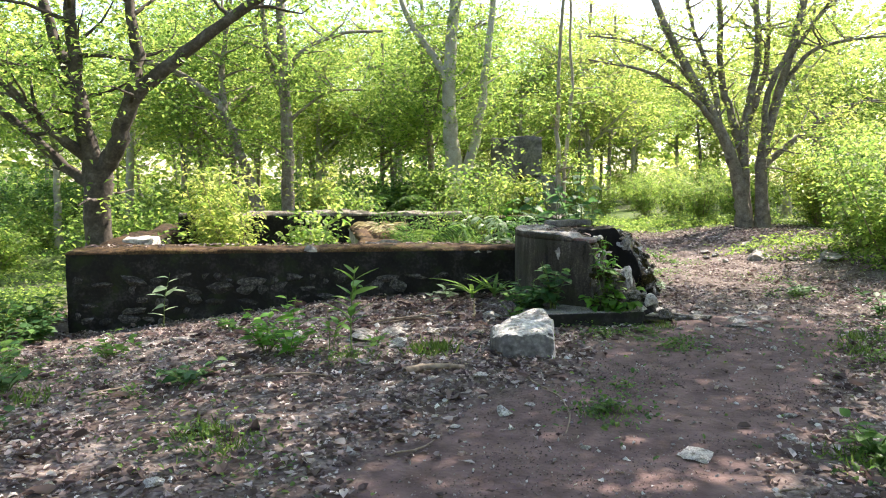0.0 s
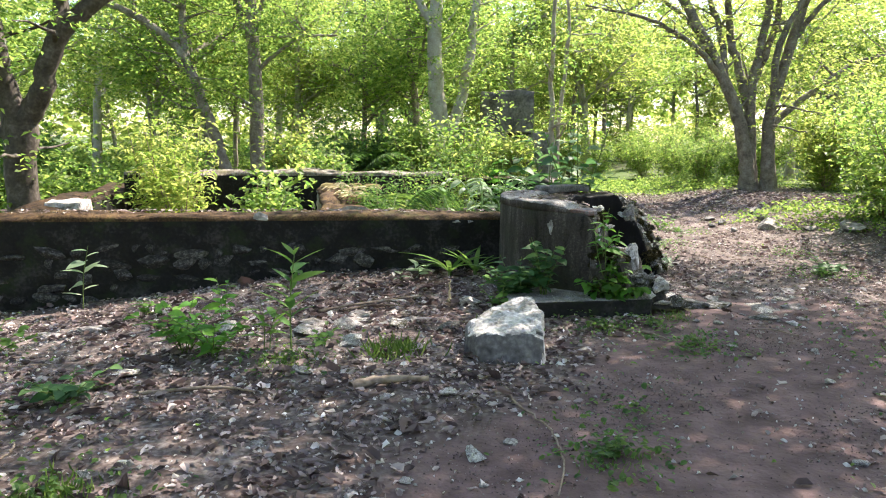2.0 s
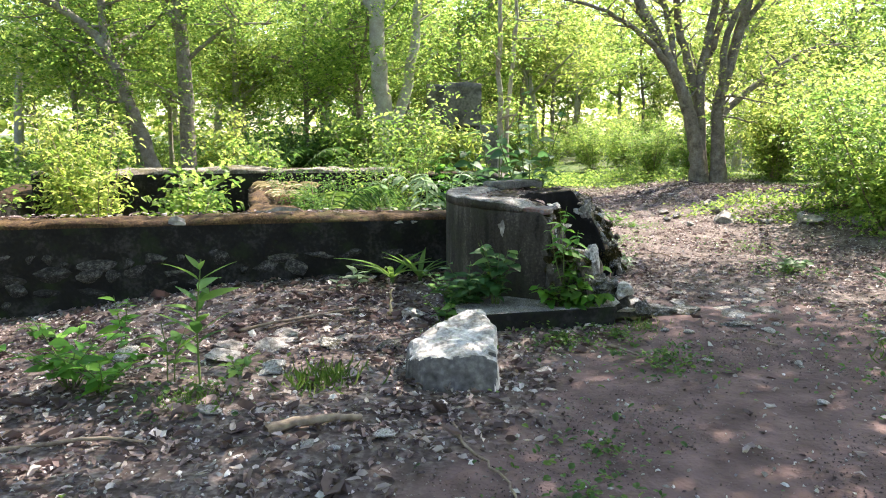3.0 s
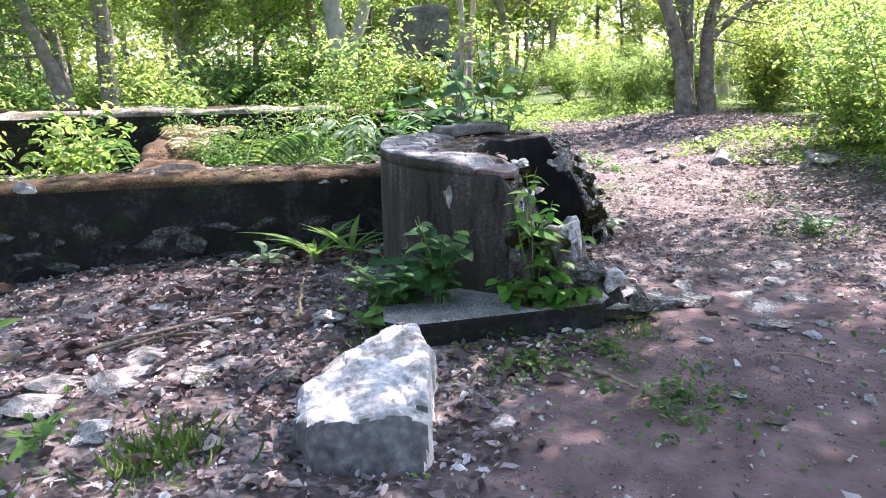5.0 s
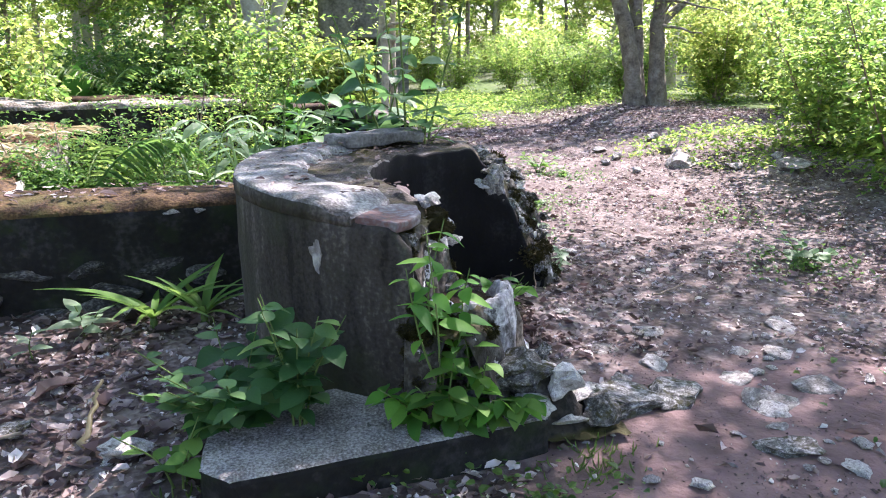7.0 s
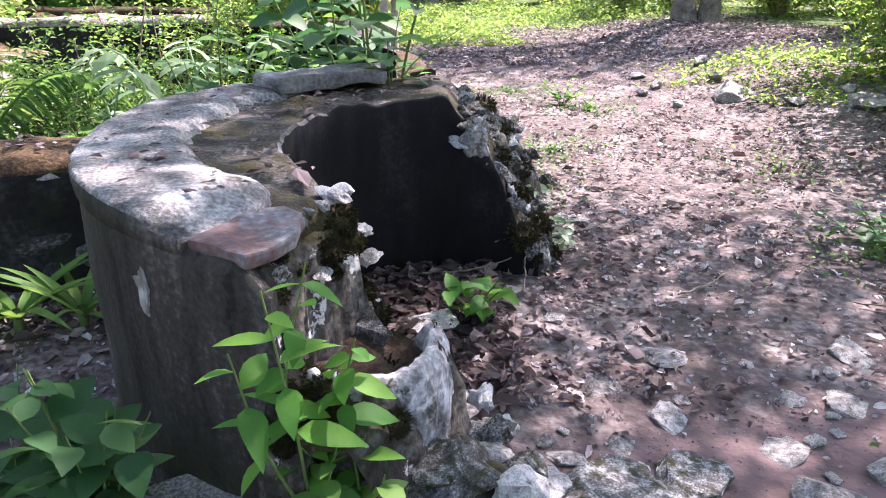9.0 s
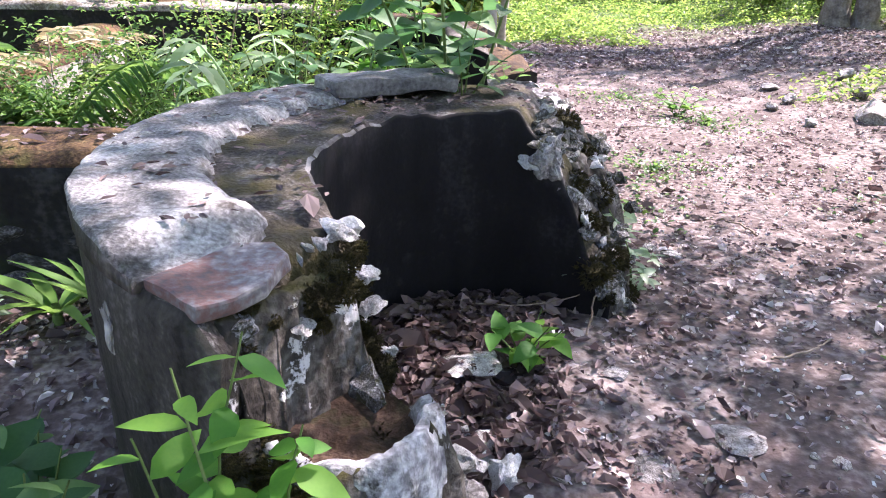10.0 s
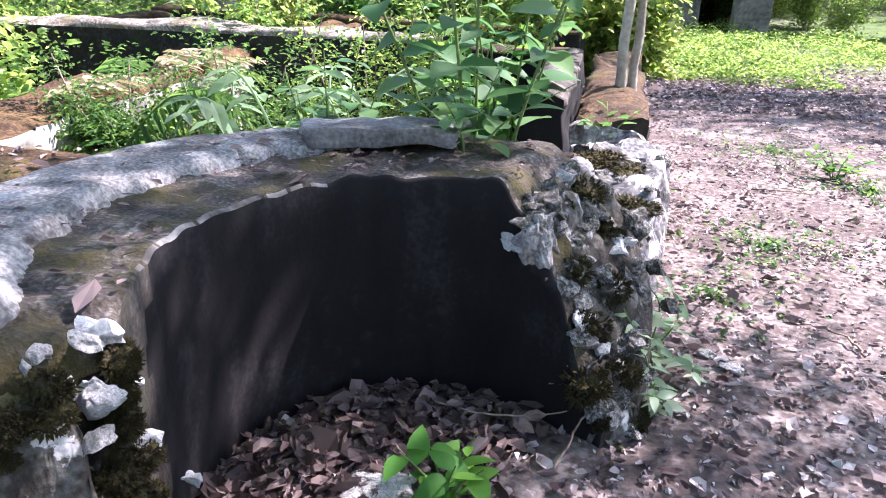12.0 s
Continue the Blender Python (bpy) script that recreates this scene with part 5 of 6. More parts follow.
for _k in range(8):
    _q, _zz = _r.uniform(0.7, 1.22), _r.uniform(0.25, 0.86)
    _a = 234 + 11 * (_q - 0.65) / 0.6 + _r.uniform(-1, 2)
    rubble(CX + _q * math.cos(radians(_a)), CY + _q * math.sin(radians(_a)), _zz, _r.uniform(0.035, 0.085), _r.choice(_RUB), 1.2)
_BRIGHT = material("bare_white_mortar", [(0.28, (0.3, 0.29, 0.29)), (0.46, (0.62, 0.61, 0.61)), (0.66, (0.82, 0.81, 0.81))], scale=9, bump=1.0, bump_scale=45, fine=0.4, spots=((0.16, 0.13, 0.1), 9, 0.6, 0.68))
_MORTAR = [rock_mesh("white_stone", 740 + k, _BRIGHT, 1, (0.7, 0.55, 0.8)[k], (0.7, 0.9, 0.6)[k], sub=3, rough=0.45, angular=0.6) for k in range(3)]
for _k, (_x, _y, _z, _s) in enumerate([(1.685, 7.79, 0.9, 0.07), (1.7, 7.74, 0.79, 0.06), (1.77, 7.7, 0.82, 0.035), (1.65, 7.86, 0.72, 0.065), (1.665, 7.845, 0.58, 0.075), (1.63, 7.75, 0.74, 0.07), (1.71, 7.7, 0.6, 0.05), (1.6, 7.68, 0.86, 0.03), (1.62, 7.72, 0.88, 0.025), (1.79, 7.88, 0.5, 0.035), (2.12, 7.8, 0.16, 0.09), (2.06, 7.92, 0.13, 0.07), (2.2, 7.68, 0.13, 0.06), (1.93, 8.12, 0.1, 0.07), (2.22, 9.05, 0.74, 0.075), (2.41, 9.12, 0.55, 0.07), (2.48, 9.08, 0.5, 0.05), (2.6, 9.08, 0.3, 0.06), (2.66, 9.02, 0.14, 0.045), (2.38, 9.3, 0.6, 0.06)]):
    part("white_stone", _MORTAR[_k % 3], basin, "bare white limestone and mortar in the broken end", Matrix.Translation((_x - CX, _y - CY, _z)) @ pose(0, 0, 0, _r.uniform(-30, 30), _r.uniform(-30, 30), _r.uniform(0, 360)) @ Matrix.Diagonal((_s, _s, _s, 1)))
for _k in range(22):
    _a, _q = _r.uniform(0, 6.28), _r.random() ** 0.5
    _x, _y = 2.02 + 0.26 * _q * math.cos(_a), 7.42 + 0.3 * _q * math.sin(_a)
    rubble(_x, _y, 0.12 + 0.3 * (1 - _q) + 0.25 * max(0.0, 1.95 - _x), _r.uniform(0.04, 0.09), _r.choice(_RUB + _GREY[:2] + _PALE[:1]), 1.0)

rubble(2.30, 9.06, 0.76, 0.115, rock_mesh("rubble_stone", 401, LIME, 1, 0.6, 0.95, sub=4, rough=0.4), 1.0, "large pale grey stone bedded in the broken end")



def moss_mesh(seed):
    """A soft cushion of fine moss shoots over a small mound."""
    rng = np.random.default_rng(seed)
    n = 420
    d = rng.normal(0, 1, (n, 3))
    d = unit(d * np.array([1, 1, 0.8]))
    c = d * np.array([0.72, 0.72, 0.6]) * (1 + 0.25 * wobble(d[:, 0] * 4, d[:, 1] * 4, 1.0, seed))[:, None]
    v, f = leaf_arrays(rng, c, d + rng.normal(0, 0.45, (n, 3)), rng.normal(0, 1, (n, 3)), rng.uniform(0.2, 0.5, n), np.full(n, 0.13), KITE)
    core = rock_mesh("moss_clump", seed, MOSS, 0.78, 0.76, 0.66, sub=2, rough=0.4)
    k = len(core.vertices)
    cv = np.empty(k * 3)
    core.vertices.foreach_get("co", cv)
    cf = np.empty(len(core.polygons) * 3, np.int32)
    core.polygons.foreach_get("vertices", cf)
    return mesh_np("moss_clump", np.concatenate([cv.reshape(-1, 3), v]), np.concatenate([cf.reshape(-1, 3), f + k]), MOSS)


_MOSSY = [moss_mesh(420 + k) for k in range(3)]
for _k in range(150):
    # stones, moss and mortar crumbs bedded in the face below the terracotta slab
    _s, _u = _r.uniform(-0.03, 0.2), _r.uniform(-0.05, 0.52)
    _x, _y = 1.42 + 0.797 * _s + 0.603 * _u, 7.24 - 0.603 * _s + 0.797 * _u
    rubble(_x, _y, front_height(_x, _y) * (_r.uniform(0.55, 1.0) if _k % 2 else 1.0) - _r.uniform(0.0, 0.03), _r.choice((0.02, 0.03, 0.04, 0.055)), _r.choice(_RUB[:4] + _MOSSY * 3 + _PALE[:1] + _MORTAR[:1]), 0.9)
for _k in range(26):
    # moss cushions on the small pillar and round the socket
    _a = _r.uniform(0, 6.28)
    _x, _y = 1.765 + 0.07 * math.cos(_a), 7.69 + 0.09 * math.sin(_a)
    if _k > 16:
        _x, _y = 1.745 + 0.25 * math.cos(_a), 7.44 + 0.25 * math.sin(_a)
    part("moss_clump", _r.choice(_MOSSY), basin, "brown-green moss cushion", Matrix.Translation((_x - CX, _y - CY, front_height(_x, _y) - 0.005)) @ Matrix.Diagonal((0.045, 0.045, 0.04, 1)))

for _k in range(46):
    # moss and crumbs down the inner corner of the front end
    _a, _zz = _r.uniform(0, 1), _r.uniform(0.3, 0.86)
    _x, _y = 1.69 + 0.1 * _a + _r.gauss(0, 0.015), 7.83 - 0.17 * _a + _r.gauss(0, 0.02)
    _q = _r.uniform(0.025, 0.05)
    part("moss_clump", _r.choice(_MOSSY), basin, "brown-green moss cushion", Matrix.Translation((_x - CX, _y - CY, min(_zz, 0.9 - 0.4 * _a))) @ Matrix.Diagonal((_q, _q, _q * 1.2, 1)))
for _k in range(70):
    # stones along the crumbling surface of the back end
    _a = _r.uniform(44, 82)
    _q = _r.uniform(0.68, lerp_angle(_a, [(44, 0.85), (62, 1.1), (82, 1.25)]))
    _x, _y = CX + _q * math.cos(radians(_a)), CY + _q * math.sin(radians(_a))
    rubble(_x, _y, back_height(_x, _y) - 0.01, _r.uniform(0.03, 0.085), _r.choice(_RUB + _RUB + _MORTAR + _MOSSY + _MOSSY + _GREY[:2]), 1.1)

# broken end of the east wall and the rubble between it and the basin
def loose(x, y, z, s, data, label, flat=1.0, group="collapsed wall rubble", name="fallen_stone"):
    ob = new(name, data)
    ob.matrix_world = pose(x, y, z, _r.uniform(-20, 20), _r.uniform(-20, 20), _r.uniform(0, 360)) @ Matrix.Diagonal((s, s, s * flat, 1))
    return tagged(ob, label, "stone", group)


_b = new("wall_end_block", rock_mesh("wall_end_block", 151, STUB, 0.4, 0.58, 0.5, sub=4, rough=0.25))
_b.matrix_world = pose(2.3, 11.72, 0.2, 0, 0, 5)
tagged(_b, "broken grey end block of the low wall", "masonry")
for _k in range(20):
    _y = _r.uniform(9.4, 11.7)
    _x = 2.28 + 0.04 * (_y - 9.4) + _r.gauss(0, 0.17)
    _h = 0.42 - 0.14 * abs(_y - 9.2) - 0.9 * abs(_x - 2.3)
    _s = _r.uniform(0.08, 0.19)
    loose(_x, _y, float(ground_z(_x, _y)) + max(0.02, _h * _r.uniform(0.5, 0.9)), _s, _r.choice(_RUB + _GREY[:2]), "mossy fallen stone in the collapsed wall")
def heap_height(x, y):
    j = 0.05 * noise.noise(Vector((0, y * 3, 0)))
    side = float(ss(2.74, 2.62, x + j)) * float(ss(2.0, 2.12, x - j))
    return (0.36 + 0.1 * float(ss(10.2, 11.0, y)) + 0.1 * noise.noise(Vector((x * 3, y * 2.5, 4)))) * side * float(ss(9.2, 9.6, y)) * float(ss(12.0, 11.5, y))


_core = new("wall_stub", lump("wall_stub", np.arange(1.85, 2.95, 0.02), np.arange(9.2, 12.0, 0.02), heap_height, 4.2, 0.055, 14.0, STUB))
_core.matrix_world = pose(CX, CY, 0.06)
tagged(_core, "collapsed stub of lichened rubble wall with moss on top", "masonry")
for _k in range(16):
    _x, _y = _r.uniform(2.2, 2.6), _r.uniform(9.6, 11.2)
    part("moss_clump", _MOSSY[_k % 3], _core, "brown-green moss cushion", Matrix.Translation((_x - CX, _y - CY, heap_height(_x, _y) + 0.01)) @ Matrix.Rotation(_k, 4, "Z") @ Matrix.Diagonal((0.12, 0.1, 0.045, 1)))
for _k in range(30):
    _x, _y = _r.uniform(2.12, 2.66), _r.uniform(9.5, 11.3)
    _q = _r.uniform(0.04, 0.1)
    part("bedded_stone", _r.choice(_RUB + _MORTAR[:2] + _GREY[:2]), _core, "", Matrix.Translation((_x - CX, _y - CY, heap_height(_x, _y) - 0.01)) @ pose(0, 0, 0, _r.uniform(-20, 20), _r.uniform(-20, 20), _r.uniform(0, 360)) @ Matrix.Diagonal((_q, _q, _q, 1)))

# ---- wall face stones ----
_WS = [rock_mesh("stone", 120 + k, WALL_STONE, 0.5, 0.22, 0.32, sub=2, rough=0.15, angular=0.4) for k in range(7)]
_ang = math.atan2(9.13 - 8.33, 1.25 + 4.42)
_z = -0.3
while _z < 0.42:
    _u = 0.05
    while _u < 5.1:
        _w = _r.uniform(0.1, 0.4)
        _hh = _r.uniform(0.07, 0.17)
        _zz = _z + _r.uniform(-0.045, 0.045)
        if _r.random() < 0.72 and _zz > -0.42 + 0.4 * _u / 5:
            part("stone", _r.choice(_WS), wall_front, m=Matrix.Translation((_u + _w / 2, -0.004 + _r.uniform(0, 0.02), _zz)) @ Matrix.Rotation(_r.uniform(-0.3, 0.3), 4, "Y") @ Matrix.Diagonal((_w * 1.15, 0.17, _hh * 1.9, 1)))
        _u += _w + _r.uniform(0.0, 0.04)
    _z += 0.125
part("pale_patch", rock_mesh("pale_patch", 140, LIME, 0.13, 0.04, 0.075, sub=3, rough=0.3), wall_front, "pale lichened broken stone under the coping", Matrix.Translation((2.83, 0.02, 0.66)))
for _u, _s in [(4.9, 0.055), (5.05, 0.04)]:
    part("pale_stone", _r.choice(_GREY), wall_front, "pale stone showing under the coping", Matrix.Translation((_u, 0.0, 0.63)) @ Matrix.Diagonal((_s * 1.3, _s * 0.6, _s, 1)))
_b = new("broken_block", slab_mesh("broken_block", [(-0.17, -0.2), (0.2, -0.22), (0.22, 0.25), (-0.2, 0.22)], 0.0, 0.34, LIME_WHITE, bevel=0.03, rough=0.03))
_b.matrix_world = pose(-4.1, 9.65, 0.42, 0, 0, 8)
tagged(_b, "pale broken masonry block on the side wall", "masonry")

# ---- ruined house beyond the clearing ----
house = thing("ruined_house", 2.6, 26.6, float(ground_z(2.6, 26.6)) - 0.05, "small roofless grey masonry ruin with a dark doorway", "house")
part("wall", wall_mesh("wall", 1.75, 0.4, 0, 1.75, [RUIN, RUIN], step=0.15, rough=0.05, top_wave=0.12, seed=21), house, m=pose(-1.65, 0, 0))
part("wall", wall_mesh("wall", 0.9, 0.4, 0, 1.7, [RUIN, RUIN], step=0.15, rough=0.05, top_wave=0.12, seed=22), house, m=pose(0.85, 0, 0))
part("lintel", wall_mesh("lintel", 1.85, 0.44, 1.72, 3.1, [RUIN, RUIN], step=0.15, rough=0.05, top_wave=0.08, seed=23), house, m=pose(-0.82, -0.02, 0))
part("wall", wall_mesh("wall", 3.0, 0.4, 0, 1.7, [RUIN, RUIN], step=0.25, rough=0.05, top_wave=0.12, seed=24), house, m=pose(-1.25, 0.35, 0, 0, 0, 90))
part("wall", wall_mesh("wall", 3.0, 0.4, 0, 1.6, [RUIN, RUIN], step=0.25, rough=0.05, top_wave=0.12, seed=25), house, m=pose(1.75, 0.35, 0, 0, 0, 90))
# rear wall and roof edge carry painted shade, so the doorway looks dark
part("wall", wall_mesh("wall", 3.4, 0.4, 0, 1.75, [SHADED_ROOM, RUIN], step=0.25, rough=0.05, top_wave=0.1, seed=26), house, m=pose(-1.65, 3.2, 0))
part("roof", wall_mesh("roof", 2.7, 2.9, 1.6, 1.75, [SHADED_ROOM, RUIN], step=0.3, rough=0.03, seed=27), house, m=pose(-1.3, 0.3, 0))

# ---- plants by the wall and basin ----
plant("seedling", -3.2, 8.05, "thin seedling with pale oval leaves against the wall", PALE, 1, stems=1, height=0.66, lean=0.12, leaves=11, length=0.19)
plant("seedling", -1.55, 6.15, "bushy seedling with light green oval leaves", BROAD_BRIGHT, 2, stems=9, height=0.42, lean=0.36, leaves=9, length=0.115)
plant("seedling", -1.3, 5.98, "low clump of light green seedlings", BROAD_BRIGHT, 3, stems=8, height=0.3, lean=0.3, leaves=8, length=0.1)
plant("seedling", -1.45, 6.75, "thin-leaved seedling beside a pale stone", LANCE_BRIGHT, 4, stems=2, height=0.5, lean=0.12, leaves=9, length=0.13)
plant("seedling", -0.81, 6.07, "upright dark seedling with long narrow leaves", LANCE, 5, stems=1, height=0.74, lean=0.06, leaves=18, length=0.26, rise=0.7, thick=0.008)
plant("seedling", -0.97, 6.12, "short seedling with long narrow leaves", LANCE, 6, stems=2, height=0.4, lean=0.1, leaves=7, length=0.17, rise=0.6)
plant("seedling", -0.6, 6.2, "small leafy weed among the litter", BROAD, 7, stems=5, height=0.16, lean=0.2, leaves=5, length=0.07)
plant("seedling", -2.3, 7.4, "small leafy weed among the litter", BROAD, 8, stems=4, height=0.2, lean=0.2, leaves=5, length=0.09)
plant("seedling", 0.05, 8.55, "low seedling with pale drooping leaves", PALE, 9, stems=2, height=0.22, lean=0.1, leaves=6, length=0.16)
plant("seedling", -0.15, 8.3, "low seedling with pale drooping leaves", PALE, 10, stems=1, height=0.18, lean=0.05, leaves=5, length=0.14)
rosette("strap_leaved_plant", 0.36, 8.62, "strap-leaved plant arching at the foot of the wall", STRAP, 11, leaves=13, length=0.45, rise=1.0)
rosette("strap_leaved_plant", 0.62, 8.6, "strap-leaved plant arching at the foot of the wall", STRAP, 12, leaves=11, length=0.42, rise=1.3)
plant("leafy_weed", 0.9, 7.32, "leafy weed with dark rounded leaves beside the basin", BLUE, 13, stems=17, height=0.36, lean=0.34, leaves=11, length=0.115, z=0.12)
plant("leafy_weed", 1.12, 7.22, "leafy weed with dull rounded leaves beside the basin", BLUE, 14, stems=8, height=0.5, lean=0.2, leaves=9, length=0.12, z=0.18)
plant("climbing_vine", 1.64, 7.12, "bushy dark green vine at the foot of the broken end", BROAD, 31, leaves=20, length=0.1, first=0.05, rise=0.0, z=0.19, category="vine", paths=[[(0, 0, 0), (-0.04, -0.04, 0.12), (-0.12, -0.06, 0.22)], [(0.05, 0, 0), (0.1, -0.05, 0.15), (0.14, -0.04, 0.3)], [(0.02, 0, 0), (0.0, -0.06, 0.2), (0.05, -0.03, 0.42)], [(0.1, 0, 0), (0.22, -0.05, 0.1), (0.3, -0.08, 0.15)]])
plant("leafy_weed", 0.72, 7.1, "small leafy weed by the step", BROAD, 15, stems=4, height=0.25, lean=0.2, leaves=5, length=0.09)
plant("climbing_vine", 1.6, 7.14, "climbing vine with pointed green leaves on the basin", BROAD_BRIGHT, 16, leaves=27, length=0.105, first=0.08, rise=-0.1, z=0.19, category="vine", paths=[
    [(0, 0, 0), (0.03, -0.02, 0.25), (-0.02, 0.0, 0.5), (0.04, 0.02, 0.78)], [(0.05, 0, 0), (0.12, -0.03, 0.2), (0.1, 0.0, 0.45), (0.13, 0.02, 0.6)], [(0, 0, 0), (-0.1, -0.04, 0.12), (-0.2, -0.04, 0.2)], [(0.05, 0, 0), (0.2, -0.05, 0.12), (0.4, -0.06, 0.1)]])
plant("climbing_vine", 1.62, 7.12, "vine with long bright young leaves", LANCE_BRIGHT, 17, leaves=6, length=0.135, first=0.5, rise=0.2, z=0.28, category="vine", paths=[[(0, 0, 0), (-0.02, -0.05, 0.35), (-0.06, -0.06, 0.68)], [(0.02, 0, 0), (-0.08, -0.06, 0.3), (-0.13, -0.08, 0.56)]])
plant("seedling", 2.22, 8.42, "seedling with fresh green leaves inside the basin", BROAD_BRIGHT, 18, stems=5, height=0.26, lean=0.14, leaves=5, length=0.12)
plant("sapling", 1.95, 9.42, "sapling with broad green leaves rooted on the basin's back", BLUE, 19, stems=5, height=0.36, lean=0.38, leaves=5, length=0.16, z=0.88, category="sapling")
plant("sapling", 1.9, 9.75, "tall sapling with large bluish-green leaves behind the basin", BLUE, 20, stems=4, height=1.9, lean=0.5, leaves=14, length=0.18, first=0.35, rise=0.1, category="sapling", thick=0.012, z=0.0)
plant("sapling", 1.0, 10.1, "sapling with drooping compound leaves behind the wall", BLUE, 21, stems=5, height=1.2, lean=0.4, leaves=14, length=0.15, first=0.35, rise=0.1, category="sapling", thick=0.008)
plant("sapling", 0.45, 10.0, "sapling with drooping compound leaves behind the wall", BROAD, 22, stems=4, height=1.1, lean=0.35, leaves=12, length=0.14, first=0.4, rise=0.1, category="sapling", thick=0.008)
plant("sapling", 1.3, 11.6, "yellow-green sapling in the sunken chamber", BROAD_BRIGHT, 23, stems=6, height=1.7, lean=0.4, leaves=15, length=0.15, first=0.4, rise=0.1, category="sapling", thick=0.009)
plant("sapling", 1.15, 12.2, "sapling with large sunlit yellow-green leaves", BROAD_BRIGHT, 26, stems=6, height=1.55, lean=0.5, leaves=16, length=0.2, first=0.45, rise=0.1, category="sapling", thick=0.012)
plant("sapling", 1.72, 10.9, "tall sapling with large drooping blue-green leaves", BLUE, 27, stems=5, height=1.75, lean=0.45, leaves=14, length=0.24, first=0.5, rise=-0.1, category="sapling", thick=0.012)
plant("trailing_vine", 2.72, 9.55, "trailing vine with pale green leaves over the rubble", PALE, 24, leaves=18, length=0.09, first=0.1, rise=0.2, z=0.1, category="vine", paths=[[(0, 0, 0), (0.02, 0.1, 0.2), (-0.1, 0.1, 0.32)], [(0, 0, 0), (0.1, 0.1, 0.15), (0.05, 0.35, 0.2)], [(0, 0, 0), (-0.1, -0.2, 0.14), (-0.2, -0.35, 0.22)], [(0, 0, 0), (0.14, -0.1, 0.06), (0.2, -0.2, 0.04)]])
for _k, (_x, _y, _h) in enumerate([(-3.6, 5.6, 0.3), (-3.9, 6.3, 0.4), (-3.2, 5.1, 0.22), (-4.5, 6.9, 0.4), (-2.7, 4.0, 0.2), (-4.7, 8.1, 0.5), (-5.0, 7.4, 0.5), (-3.0, 6.3, 0.22), (-1.9, 5.2, 0.16), (3.9, 5.4, 0.25), (4.1, 6.2, 0.3), (2.35, 3.75, 0.2), (4.6, 7.4, 0.3), (3.9, 12.9, 0.25), (4.5, 9.0, 0.2)]):
    plant("leafy_weed", _x, _y, "low green leafy weed growing in the litter", BROAD if _k % 2 else BLUE, 600 + _k, stems=7, height=_h, lean=0.3, leaves=6, length=0.1, group="leafy weeds")
plant("trailing_vine", 2.78, 9.2, "trailing vine with pale green leaves on the basin's back end", PALE, 29, leaves=18, length=0.08, first=0.05, rise=0.15, z=0.06, category="vine", paths=[[(0, 0, 0), (-0.06, -0.04, 0.25), (-0.16, -0.02, 0.42)], [(0, 0, 0), (0.02, -0.12, 0.14), (-0.04, -0.2, 0.2)], [(0, 0, 0), (-0.04, 0.06, 0.2), (-0.12, 0.16, 0.36)]])
for _k, (_x, _y, _h) in enumerate([(-4.62, 8.05, 0.5), (-4.75, 8.35, 0.6), (-4.45, 7.75, 0.35), (-4.95, 7.9, 0.5), (-5.2, 8.2, 0.55)]):
    plant("leafy_weed", _x, _y, "leafy weed against the end of the low wall", BROAD if _k % 2 else BLUE, 640 + _k, stems=10, height=_h, lean=0.32, leaves=9, length=0.11, group="leafy weeds")
plant("trailing_vine", 2.5, 8.98, "trailing vine with pale green leaves on the basin's back end", PALE, 28, leaves=14, length=0.075, first=0.05, rise=0.1, z=0.02, category="vine", paths=[[(0, 0, 0), (-0.02, 0.02, 0.3), (-0.06, 0.06, 0.55)], [(0.05, 0, 0), (0.1, 0.06, 0.22), (0.06, 0.12, 0.42)]])
plant("seedling", 2.25, 11.75, "small seedling rooted on the broken wall end", BROAD, 25, stems=3, height=0.25, lean=0.2, leaves=4, length=0.12, z=0.48)

# shrubs and fronds inside the walls
shrub("fine_leaved_bush", 0.1, 10.7, 51, "fine-leaved green bush inside the low walls", 1.5, 0.7, 6500, 0.05, LEAF_DEEP, "", 12)
shrub("fine_leaved_bush", -0.45, 10.2, 52, "fine-leaved green bush inside the low walls", 1.2, 0.5, 4200, 0.05, LEAF_DEEP, "", 10)
shrub("fine_leaved_bush", 0.3, 12.2, 53, "fine-leaved green bush inside the low walls", 1.7, 0.8, 4600, 0.06, LEAF, "", 12)
shrub("bright_shrub", -2.1, 10.6, 54, "sunlit shrub with bright leaves inside the walls", 1.35, 0.6, 1300, 0.11, LEAF, "", 9, 0.6)
shrub("bright_shrub", -3.2, 10.9, 55, "sunlit shrub with bright leaves inside the walls", 1.9, 0.6, 1700, 0.11, LEAF_YELLOW, "", 9, 0.4)
shrub("bright_shrub", -1.6, 13.5, 56, "sunlit shrub with bright leaves inside the walls", 1.6, 0.7, 1300, 0.11, LEAF, "", 9, 0.6)
shrub("bright_shrub", -3.9, 12.0, 57, "tall sunlit shrub with narrow bright leaves", 2.2, 0.6, 1500, 0.13, LEAF_YELLOW, "", 8, 0.3)
shrub("bright_shrub", -2.8, 16.0, 58, "tall slim shrub against the rear wall", 2.6, 0.5, 1400, 0.12, LEAF_YELLOW, "", 8, 0.45)
shrub("bright_shrub", 0.7, 15.4, 59, "bushy shrub against the rear wall", 1.9, 0.7, 1500, 0.12, LEAF, "", 9, 0.55)
shrub("bright_shrub", 1.2, 18.6, 60, "dense yellow-green shrub behind the rear wall", 1.3, 0.9, 1900, 0.15, LEAF_YELLOW, "", 10, 0.6)
